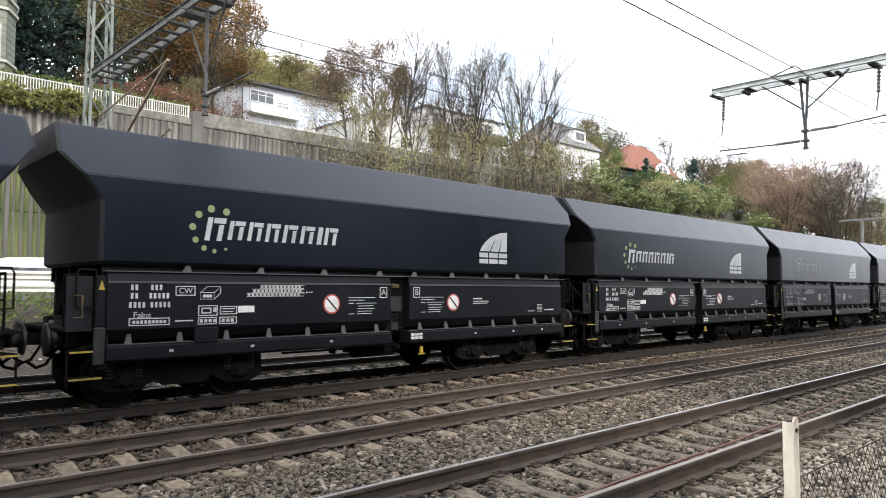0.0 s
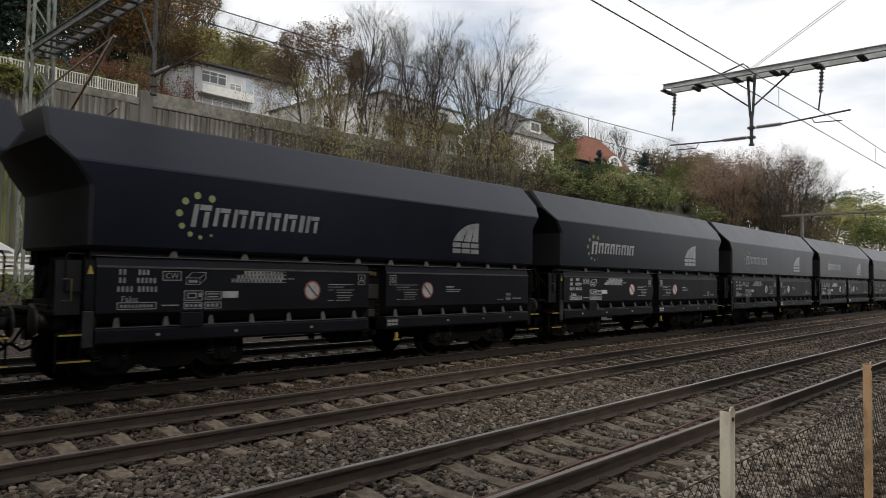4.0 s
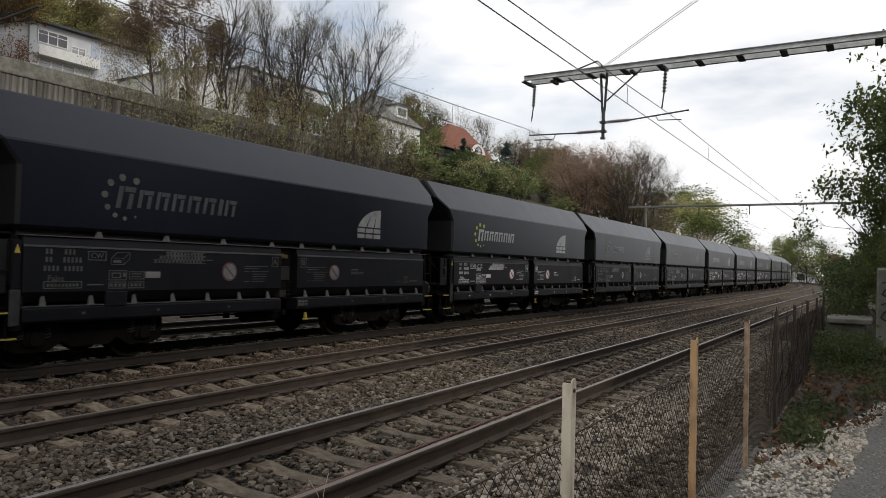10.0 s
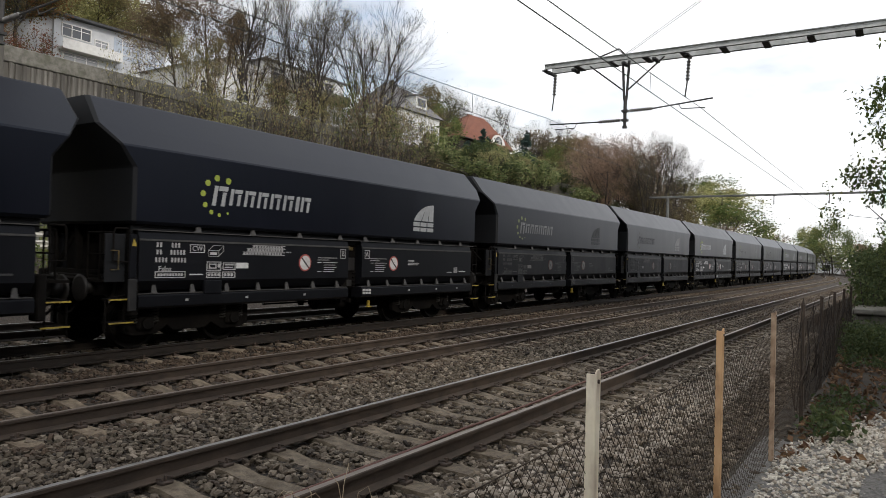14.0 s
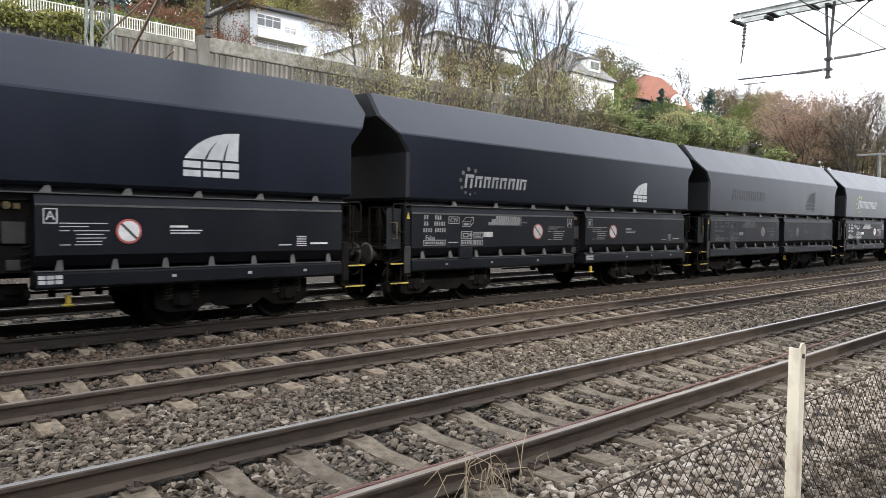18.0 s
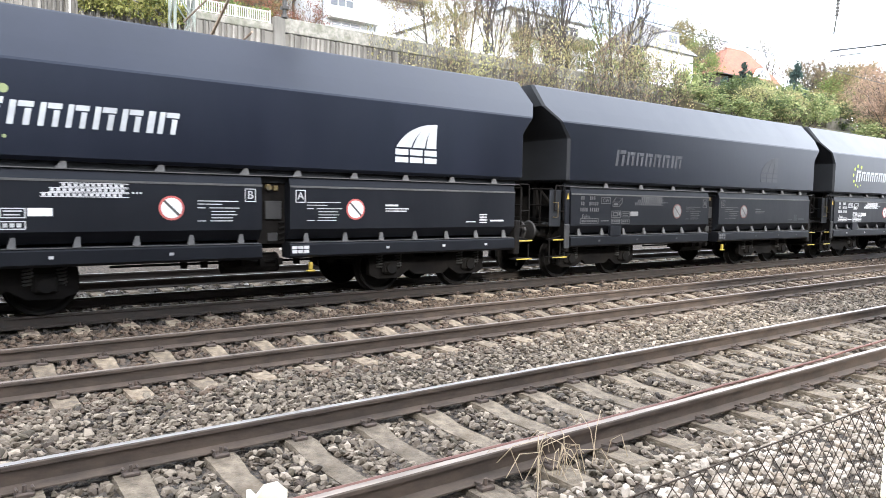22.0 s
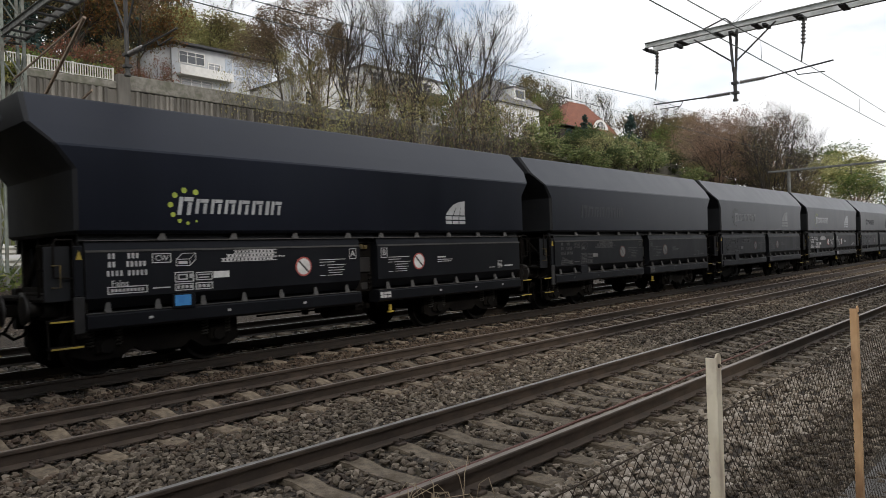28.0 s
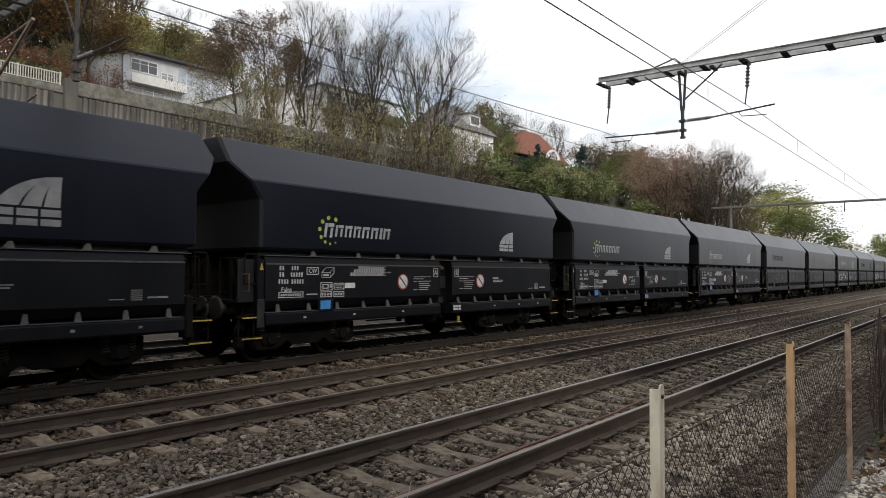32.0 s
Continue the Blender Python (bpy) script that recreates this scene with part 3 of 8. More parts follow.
# ---- ground ----
def hillside(x, y):
    """Height of the land: flat by the tracks, a bank up to a road, a terrace behind the wall, then a wooded slope."""
    road = 1.35
    if y < 46.15 and x < 64:
        k = min(1, max(0, (y - 19.0) / 4.0))
        return -0.36 + k * k * (3 - 2 * k) * (road + 0.36)
    if x < 64:
        return 13.3 + max(0, y - 49) * 0.30 + (0.5 * noise.noise((x * 0.06, y * 0.06, 0)) if y > 50 else 0)
    k = min(1, max(0, (y - 20) / 26))
    k = k * k * (3 - 2 * k)
    return -0.36 + k * (13.0 - max(0, x - 80) * 0.03) + max(0, y - 52) * 0.28 + 0.6 * k * noise.noise((x * 0.07, y * 0.07, 3))


xs = list(np.arange(-60, 62, 4.0)) + [63.9, 64.1] + list(np.arange(66, 260, 5.0)) + [300, 400, 600, 1000]
ys = [17.3, 18.5, 20, 22, 24, 26, 28, 30, 33, 36, 39, 42, 44, 46.1, 46.2, 48, 50, 53, 56, 60, 65, 70, 80, 90, 105, 125, 150, 200, 300, 600]
gv = [(x, y, hillside(x, min(y, 170))) for x in xs for y in ys]
gf = [(i * len(ys) + j, (i + 1) * len(ys) + j, (i + 1) * len(ys) + j + 1, i * len(ys) + j + 1) for i in range(len(xs) - 1) for j in range(len(ys) - 1)]
thing("hillside", "grassy wooded hillside with a raised terrace", "hillside", kind="structure", mesh=raw("hillside", gv, gf, [M["hill"], M["bed"]], [1 if f[0] % len(ys) < 4 else 0 for f in gf]))

# one wide sheet under everything, to the horizon
gx = [-1500, -60, -8, 30, 120, 300, 1000, 3000]
gy = [-1500, -60, -8, 17.4, 60, 300, 1500]
thing("ground", "dark soil ground reaching to the horizon", "ground", kind="structure",
      mesh=raw("ground", [(x, y, -0.45) for x in gx for y in gy],
               [(i * len(gy) + j, (i + 1) * len(gy) + j, (i + 1) * len(gy) + j + 1, i * len(gy) + j + 1) for i in range(len(gx) - 1) for j in range(len(gy) - 1)], M["earth"]))

# ballast bed: cross-section swept along the line
PROFILE = [(0.9, -0.12), (1.4, -0.15), (2.2, -0.21), (2.7, -0.235), (5.9, -0.235), (6.15, -0.26), (6.5, -0.235), (9.6, -0.235), (9.9, -0.25), (10.3, -0.235),
           (13.2, -0.235), (13.55, -0.27), (13.9, -0.235), (16.9, -0.235), (17.5, -0.36)]
rows = along(-30, 190)
bv, bf = [], []
for s in rows:
    for v, z in PROFILE:
        x, y, a = rail_point(s, v)
        bv.append((x, y, z + 0.012 * noise.noise((s, v * 3, 0))))
n = len(PROFILE)
for i in range(len(rows) - 1):
    bf += [(i * n + j, (i + 1) * n + j, (i + 1) * n + j + 1, i * n + j + 1) for j in range(n - 1)]
thing("ballast_bed", "grey-brown crushed stone ballast under the tracks", "ballast", kind="structure", mesh=raw("ballast_bed", bv, bf, M["bed"]))


def bed_height(v):
    for (a, za), (b, zb) in zip(PROFILE, PROFILE[1:]):
        if a <= v <= b:
            return za + (zb - za) * (v - a) / (b - a)
    return -0.3


RAILS = [TRACKS[k] + d for k in "ABCD" for d in (-0.7525, 0.7525)]


def scatter(name, label, category, count, x_span, y_span, size, mat, keep=None, height=None, seed=1, flat=0.75, falloff=0.0, coarse=False):
    """Loose stones as one object."""
    rng = np.random.default_rng(seed)
    if coarse:
        base = np.array([(1, 0, 0), (0, 1, 0), (-1, 0, 0), (0, -1, 0), (0, 0, 1), (0, 0, -1)], float) * 1.1
        tri = [(k, (k + 1) % 4, 4) for k in range(4)] + [((k + 1) % 4, k, 5) for k in range(4)]
    else:
        # two turned squares between two points
        ring = lambda z, q: [(0.92 * math.cos(q + k * math.pi / 2), 0.92 * math.sin(q + k * math.pi / 2), z) for k in range(4)]
        base = np.array(ring(-0.45, 0) + ring(0.45, math.pi / 4) + [(0, 0, -0.9), (0, 0, 0.85)])
        tri = []
        for k in range(4):
            n_ = (k + 1) % 4
            tri += [(k, n_, 4 + k), (n_, 4 + n_, 4 + k), (n_, k, 8), (4 + k, 4 + n_, 9)]
    tri = np.array(tri)
    u = rng.random(count)
    x = x_span[0] + (x_span[1] - x_span[0]) * (u ** (1 + falloff))
    y = rng.uniform(*y_span, count)
    if keep:
        ok = np.array([keep(a, b) for a, b in zip(x, y)])
        x, y = x[ok], y[ok]
    k = len(x)
    r = rng.uniform(*size, k)
    sc = np.stack([r * rng.uniform(0.8, 1.35, k), r * rng.uniform(0.75, 1.2, k), r * rng.uniform(flat * 0.7, flat * 1.2, k)], 1)
    jit = 1 + rng.uniform(-0.34, 0.30, (k, len(base), 3))
    p = base[None] * jit * sc[:, None]
    ang = rng.uniform(0, 6.283, k)
    til = rng.uniform(-0.9, 0.9, k)
    c, s = np.cos(ang)[:, None], np.sin(ang)[:, None]
    ct, st = np.cos(til)[:, None], np.sin(til)[:, None]
    p = np.stack([p[..., 0] * ct - p[..., 2] * st, p[..., 1], p[..., 0] * st + p[..., 2] * ct], -1)
    p = np.stack([p[..., 0] * c - p[..., 1] * s, p[..., 0] * s + p[..., 1] * c, p[..., 2]], -1)
    z = np.array([(height or (lambda a, b: bed_height(b)))(a, b) for a, b in zip(x, y)]) + r * rng.uniform(-0.25, 1.0, k)
    p = p + np.stack([x, y, z], -1)[:, None]
    me = bpy.data.meshes.new(name)
    nv = k * len(base)
    f = (tri[None] + (np.arange(k) * len(base))[:, None, None]).reshape(-1, 3)
    me.vertices.add(nv)
    me.vertices.foreach_set("co", p.reshape(-1))
    me.loops.add(len(f) * 3)
    me.loops.foreach_set("vertex_index", f.reshape(-1))
    me.polygons.add(len(f))
    me.polygons.foreach_set("loop_start", np.arange(len(f)) * 3)
    me.polygons.foreach_set("loop_total", np.full(len(f), 3))
    me.update(calc_edges=True)
    me.shade_flat()
    me.materials.append(mat)
    return thing(name, label, category, kind="stuff", mesh=me)


def off_track(x, y):
    """Not on a rail, nor on top of a sleeper."""
    if min(abs(y - r) for r in RAILS) < 0.085:
        return False
    for t, v in TRACKS.items():
        half = 1.16
        if abs(y - v) < half:
            ph = ((x - SLEEPER_START[t]) / SPACING + 0.5) % 1.0 - 0.5
            if abs(ph * SPACING) < 0.135 and not (t in "AB" and abs(y - v) > 0.97 and math.sin(round((x - SLEEPER_START[t]) / SPACING) * 5.3 + v) > 0.35):
                return False
    return True


SPACING = 0.613
SLEEPER_START = {"A": 1.06 - 21 * SPACING, "B": 0.97 - 21 * SPACING, "C": 1.08 - 21 * SPACING, "D": 0.7 - 21 * SPACING}
scatter("ballast_stones", "grey crushed ballast stones between the tracks", "ballast", 31000, (-1.5, 12.0), (2.9, 7.4), (0.019, 0.042), M["stone"], off_track, seed=3, falloff=0.3)
scatter("ballast_stones", "grey crushed ballast stones farther along the tracks", "ballast", 16000, (11.6, 28.0), (2.9, 7.4), (0.024, 0.046), M["stone"], off_track, seed=8, falloff=0.3, coarse=True)
scatter("rust_stained_ballast_stones", "brown rust-stained ballast beside the far tracks", "ballast", 16000, (-2.5, 14.0), (6.6, 10.55), (0.022, 0.044), M["stone_brown"], off_track, seed=4, falloff=0.3)
scatter("rust_stained_ballast_stones", "brown rust-stained ballast farther along the far tracks", "ballast", 13000, (13.6, 34.0), (6.6, 10.55), (0.026, 0.044), M["stone_brown"], off_track, seed=9, falloff=0.3, coarse=True)
scatter("pale_ballast_stones", "pale grey ballast between the near rail and the fence", "ballast", 13000, (-1.5, 22.0), (1.12, 3.15), (0.020, 0.043), M["stone_pale"], lambda x, y: off_track(x, y) and (x < 3.4 or y > 1.95), seed=6, falloff=0.55)
scatter("ballast_stones", "grey crushed ballast stones up the line", "ballast", 17000, (-10.0, -1.3), (1.12, 10.55), (0.024, 0.046), M["stone"], off_track, seed=17, coarse=True)
scatter("soiled_ballast_stones", "dark soiled stones at the foot of the fence", "ballast", 7000, (3.2, 20.0), (0.9, 2.05), (0.018, 0.038), M["stone"], off_track, seed=16, falloff=0.4)
scatter("oily_ballast_stones", "oil-blackened ballast under the train", "ballast", 8000, (-4.0, 34.0), (10.55, 13.1), (0.024, 0.044), M["stone_oily_shade"], off_track, seed=14, falloff=0.3, coarse=True)
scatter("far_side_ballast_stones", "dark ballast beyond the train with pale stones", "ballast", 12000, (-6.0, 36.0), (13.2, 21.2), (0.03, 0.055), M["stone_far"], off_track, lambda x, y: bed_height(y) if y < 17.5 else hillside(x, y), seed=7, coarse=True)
scatter("distant_ballast_stones", "ballast stones farther down the line", "ballast", 14000, (26.0, 62.0), (1.3, 10.8), (0.03, 0.05), M["stone_brown"], off_track, seed=5, falloff=0.4, coarse=True)


# ---- tracks ----
def rail_mesh(name, v, s0, s1, head, web):
    foot = [(-0.075, -0.172), (-0.075, -0.162), (-0.010, -0.135), (-0.010, -0.045), (-0.036, -0.034), (-0.036, -0.008), (-0.028, 0.0),
            (0.028, 0.0), (0.036, -0.008), (0.036, -0.034), (0.010, -0.045), (0.010, -0.135), (0.075, -0.162), (0.075, -0.172)]
    st, vv, ff, ii = along(s0, s1), [], [], []
    for s in st:
        x, y, a = rail_point(s, v)
        for o, z in foot:
            vv.append((x - o * math.sin(a), y + o * math.cos(a), z))
    k = len(foot)
    for i in range(len(st) - 1):
        for j in range(k - 1):
            ff.append((i * k + j, (i + 1) * k + j, (i + 1) * k + j + 1, i * k + j + 1))
            ii.append(1 if j == 6 else 0)
    return raw(name, vv, ff, [web, head], ii)


def sleeper_mesh(name, mat, half):
    s = Shape()
    w, t = 0.13, 0.105
    ring = lambda y, z, ww, tt: [(-ww, y, z - 0.12), (ww, y, z - 0.12), (tt, y, z), (-tt, y, z)]
    s.loft([ring(-half, -0.205, w * 0.95, t * 0.85), ring(-half + 0.03, -0.178, w, t), ring(-0.55, -0.176, w, t), ring(-0.3, -0.215, w * 0.9, t * 0.9), ring(0.3, -0.215, w * 0.9, t * 0.9),
            ring(0.55, -0.176, w, t), ring(half - 0.03, -0.178, w, t), ring(half, -0.205, w * 0.95, t * 0.85)])
    return s.mesh(name, mat)


def clip_mesh(name):
    s = Shape()
    for r in (-0.7525, 0.7525):
        for d in (-1, 1):
            y = r + d * 0.115
            s.box(-0.055, 0.055, y - 0.038, y + 0.038, -0.178, -0.150, c=0.006)
            s.tube((-0.045, y - d * 0.05, -0.135), (-0.045, y + d * 0.03, -0.125), 0.010, n=5)
            s.tube((0.045, y - d * 0.05, -0.135), (0.045, y + d * 0.03, -0.125), 0.010, n=5)
            s.tube((0, y, -0.16), (0, y, -0.105), 0.014, n=6)
    return s.mesh(name, M["clip"])


SLEEPER = {"A": sleeper_mesh("sleeper", M["old_sleeper"], 1.2), "B": sleeper_mesh("sleeper", M["concrete_sleeper"], 1.2), "C": sleeper_mesh("sleeper", M["clean_sleeper"], 1.25)}
CLIP = clip_mesh("fastener")


def build_tracks():
    looks = {"A": "railway track with dusty concrete sleepers, nearest the fence", "B": "railway track with pale concrete sleepers and brown rails",
             "C": "railway track carrying the freight train", "D": "railway track beyond the freight train"}
    for k, v in TRACKS.items():
        tr = thing("railway_track", looks[k], "railway track", "parallel tracks", "structure")
        head = M["rail_top"] if k in "ACD" else M["rail_dull"]
        # C and D webs carry the train's shade in their colour
        web = M["rail_oily_shade"] if k in "CD" else M["rail_side"]
        for d in (-0.7525, 0.7525):
            part("rail", rail_mesh("rail", v + d, -30, 200, M["rail_dull"] if k == "A" and d < 0 else head, web), None, tr)
        rows, last = 0, {"A": 142, "B": 162, "C": 92, "D": 72}[k]
        me = SLEEPER[{"A": "A", "D": "A", "B": "B", "C": "C"}[k]]
        for i in range(last):
            s = SLEEPER_START[k] + (i + 3) * SPACING
            x, y, a = rail_point(s, v)
            sl = part("sleeper", me, None, tr, at=Matrix.Translation((x, y, 0.004 * math.sin(i * 2.3) - (0.022 if k == "C" else 0.010))) @ Matrix.Rotation(a + 0.006 * math.sin(i * 1.7), 4, "Z"))
            if 8 < i < 82 and k != "D":
                part("fastener", CLIP, None, sl)
        # the far sleepers, too small to tell apart
        far = Shape()
        i = last
        while True:
            s = SLEEPER_START[k] + (i + 3) * SPACING
            i += 1
            if s > 150:
                break
            x, y, a = rail_point(s, v)
            c, sn = math.cos(a), math.sin(a)
            q = [(-0.12, -1.2), (0.12, -1.2), (0.12, 1.2), (-0.12, 1.2)]
            ring = [(x + p * c - o * sn, y + p * sn + o * c) for p, o in q]
            far.loft([[(*p, -0.3) for p in ring], [(*p, -0.18) for p in ring]])
        tagged(part("distant_sleepers", far, M["old_sleeper" if k in "AD" else "concrete_sleeper"], tr), kind="stuff")


build_tracks()
# ---- freight wagons ----
PITCH, WAGON_ZERO = 11.84, 8.26
HALF_W = 1.50  # half width of the bin


def travel(t):
    """How far the train has gone after t seconds."""
    return 0.04 + 6.0495 * t + 0.00596 * t * t + 0.000193 * t ** 3


def ring_of(L, W, z, c=0.06):
    return [(-L, -W + c, z), (-L + c, -W, z), (L - c, -W, z), (L, -W + c, z), (L, W - c, z), (L - c, W, z), (-L + c, W, z), (-L, W - c, z)]


def bin_mesh():
    s = Shape()
    rings = [ring_of(5.24, 1.44, 2.10, 0.05), ring_of(5.29, HALF_W, 2.15, 0.05), ring_of(5.29, HALF_W, 3.00, 0.05), ring_of(5.31, HALF_W, 3.04, 0.05), ring_of(5.52, HALF_W, 3.325, 0.04), ring_of(5.545, 1.485, 3.36, 0.04),
             ring_of(5.79, 1.235, 3.66, 0.05), ring_of(5.745, 0.845, 4.12), ring_of(5.74, 0.82, 4.145)]
    s.loft(rings[::1], caps=False)
    n = 8
    # rolled top rim and the inside of the bin
    s.loft([ring_of(5.74, 0.82, 4.145), ring_of(5.66, 0.76, 4.145), ring_of(5.55, 0.98, 3.86)], caps=False)
    s.add(ring_of(5.24, 1.44, 2.10, 0.05), [tuple(range(n))])
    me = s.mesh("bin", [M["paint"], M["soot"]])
    # faces that point along the wagon take the matte tone
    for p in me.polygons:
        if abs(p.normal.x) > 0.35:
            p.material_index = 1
    return me


def load_mesh():
    rng = random.Random(5)
    s = Shape()
    nx, ny = 24, 6
    p = []
    for i in range(nx + 1):
        for j in range(ny + 1):
            u, w = i / nx * 2 - 1, j / ny * 2 - 1
            p.append((u * 5.55, w * 0.98, 3.87 + 0.16 * (1 - w * w) * (1 - u ** 8) + rng.uniform(-0.02, 0.02)))
    f = [(i * (ny + 1) + j, (i + 1) * (ny + 1) + j, (i + 1) * (ny + 1) + j + 1, i * (ny + 1) + j + 1) for i in range(nx) for j in range(ny)]
    return s.add(p, f).mesh("coal_load", M["coal"])


def chute_mesh(x0, x1):
    """A side discharge flap: upright panel above, recess and dusty bottom ledge below."""
    s = Shape()
    y = -HALF_W
    s.sheet([(x0, y, 1.18), (x0, y, 1.86), (x0, y + 0.05, 1.89), (x0, y + 0.35, 1.95), (x0, y + 0.5, 1.95), (x0, y + 0.5, 0.95), (x0, y + 0.13, 1.02)], (1, 0, 0), x1 - x0)
    s.box(x0, x1, y - 0.012, y + 0.02, 1.835, 1.865, 1)
    return s.mesh("discharge_flap", [M["box_paint"], M["dust_edge"]])


def ledge_mesh(x0, x1):
    s = Shape()
    y = -HALF_W
    s.sheet([(x0, y + 0.04, 0.72), (x0, y - 0.02, 0.76), (x0, y - 0.02, 0.93), (x0, y + 0.02, 0.965), (x0, y + 0.30, 0.985), (x0, y + 0.30, 0.72)], (1, 0, 0), x1 - x0)
    s.box(x0 + 0.01, x1 - 0.01, y - 0.005, y + 0.10, 0.964, 0.972, 1)
    return s.mesh("bottom_ledge", [M["box_paint"], M["dust_edge"]])


def rib_mesh(top):
    """A small gusset plate."""
    s = Shape()
    if top:
        s.sheet([(-0.085, -0.035, 2.011), (0.045, -0.035, 2.011), (0.045, 0.03, 2.13), (0.02, 0.03, 2.13)], (0, 1, 0), 0.025)
        s.sheet([(0.045, -0.035, 2.011), (0.045, 0.03, 2.13), (0.045, 0.12, 2.13), (0.045, 0.12, 2.011)], (1, 0, 0), 0.012)
    else:
        s.sheet([(-0.06, -0.005, 0.975), (0.03, -0.005, 0.975), (0.03, 0.08, 1.17), (0.012, 0.08, 1.17)], (0, 1, 0), 0.025)
        s.sheet([(0.03, -0.005, 0.975), (0.03, 0.08, 1.17), (0.03, 0.14, 1.17), (0.03, 0.14, 0.975)], (1, 0, 0), 0.012)
    return s.mesh("gusset", M["dust_edge"])


def wheelset_mesh():
    s = Shape()
    for y in (-0.7525, 0.7525):
        d = 1 if y > 0 else -1
        prof = [(0.10, -0.06), (0.13, 0.05), (0.20, 0.02), (0.38, 0.0), (0.415, 0.05), (0.455, 0.065), (0.465, -0.04), (0.49, -0.065), (0.415, -0.07), (0.30, -0.02), (0.10, -0.06)]
        n = 20
        v = [(r * math.cos(2 * math.pi * k / n), y + d * o, r * math.sin(2 * math.pi * k / n)) for r, o in prof for k in range(n)]
        f = [(a * n + k, a * n + (k + 1) % n, (a + 1) * n + (k + 1) % n, (a + 1) * n + k) for a in range(len(prof) - 1) for k in range(n)]
        s.add(v, f, 0)
        for k in range(0, n, 5):
            a = 2 * math.pi * k / n
            s.box(0.25 * math.cos(a) - 0.02, 0.25 * math.cos(a) + 0.02, y + d * 0.012 - 0.01, y + d * 0.012 + 0.01, 0.25 * math.sin(a) - 0.02, 0.25 * math.sin(a) + 0.02)
    s.tube((0, -1.0, 0), (0, 1.0, 0), 0.08, n=12)
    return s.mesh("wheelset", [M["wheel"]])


def bogie_frame_mesh():
    s = Shape()
    for y in (-1.02, 1.02):
        o = 0.09 if y > 0 else -0.09
        prof = [(-1.30, 0.34), (-1.30, 0.68), (-0.45, 0.72), (-0.30, 0.62), (0.30, 0.62), (0.45, 0.72), (1.30, 0.68), (1.30, 0.34), (1.12, 0.26), (0.68, 0.26), (0.46, 0.40), (0.32, 0.30), (-0.32, 0.30), (-0.46, 0.40), (-0.68, 0.26), (-1.12, 0.26)]
        s.sheet([(x, y, z) for x, z in prof], (0, 1 if y > 0 else -1, 0), 0.10)
        s.box(-0.30, 0.30, min(y, y + o), max(y, y + o) + 0.0, 0.33, 0.44, c=0.02)
    s.box(-0.25, 0.25, -1.0, 1.0, 0.45, 0.75, c=0.03)
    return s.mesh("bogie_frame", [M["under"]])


def axle_box_mesh():
    s = Shape()
    s.box(-0.16, 0.16, -1.20, -1.0, 0.34, 0.60, c=0.04)
    s.tube((0, -1.24, 0.455), (0, -1.18, 0.455), 0.10, n=12)
    return s.mesh("axle_box", M["wheel"])


def spring_mesh():
    s = Shape()
    pts = [(0.055 * math.cos(a), 0.055 * math.sin(a), 0.42 + 0.24 * a / (2 * math.pi * 5)) for a in np.linspace(0, 2 * math.pi * 5, 41)]
    s.pipe(pts, 0.017, 4)
    return s.mesh("coil_spring", M["spring"])


def buffer_mesh():
    s = Shape()
    s.tube((0, 0, 0), (0.05, 0, 0), 0.18, n=14)
    s.tube((0.05, 0, 0), (0.30, 0, 0), 0.135, 0.13, n=14)
    s.tube((0.30, 0, 0), (0.50, 0, 0), 0.105, n=12)
    s.tube((0.50, 0, 0), (0.535, 0, 0), 0.20, 0.22, n=18)
    s.tube((0.535, 0, 0), (0.55, 0, 0), 0.22, 0.17, n=18)
    return s.mesh("buffer", M["buffer"], True)


def frame_mesh():
    s = Shape()
    s.box(-5.25, 5.25, -0.55, 0.55, 0.82, 1.05, c=0.02)
    for x in (-5.25, 5.0):
        s.box(x, x + 0.25, -1.30, 1.30, 0.86, 1.24, c=0.02)
    for x in (-2.6, 2.6):
        s.sheet([(x, -1.35, 1.95), (x, -0.45, 0.95), (x, 0.45, 0.95), (x, 1.35, 1.95)], (1, 0, 0), 0.06)
    # the steep hopper floor between the flaps
    s.sheet([(-5.0, 0.0, 2.12), (-5.0, -1.30, 1.9), (-5.0, -1.20, 1.0), (-5.0, -0.75, 0.86), (-5.0, 0.75, 0.86), (-5.0, 1.20, 1.0), (-5.0, 1.30, 1.9)], (1, 0, 0), 10.0)
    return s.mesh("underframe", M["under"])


def end_posts_mesh(sgn):
    """Uprights, a cross beam and diagonal braces below the overhanging end."""
    s = Shape()
    for y in (-1.18, -0.4, 0.4, 1.18):
        s.box(sgn * 5.12 - 0.05, sgn * 5.12 + 0.05, y - 0.05, y + 0.05, 1.2, 2.15)
    s.box(sgn * 5.12 - 0.055, sgn * 5.12 + 0.055, -1.24, 1.24, 1.24, 1.32)
    s.tube((sgn * 5.12, -1.18, 1.3), (sgn * 5.12, -0.4, 2.05), 0.035, n=6)
    s.tube((sgn * 5.12, 1.18, 1.3), (sgn * 5.12, 0.4, 2.05), 0.035, n=6)
    return s.mesh("end_frame", M["under"])


def headstock_plate_mesh(sgn, y0, y1):
    return Shape().box(sgn * 5.2 - 0.07, sgn * 5.2 + 0.07, y0, y1, 0.62, 1.30, c=0.02).mesh("headstock_plate", M["under"])


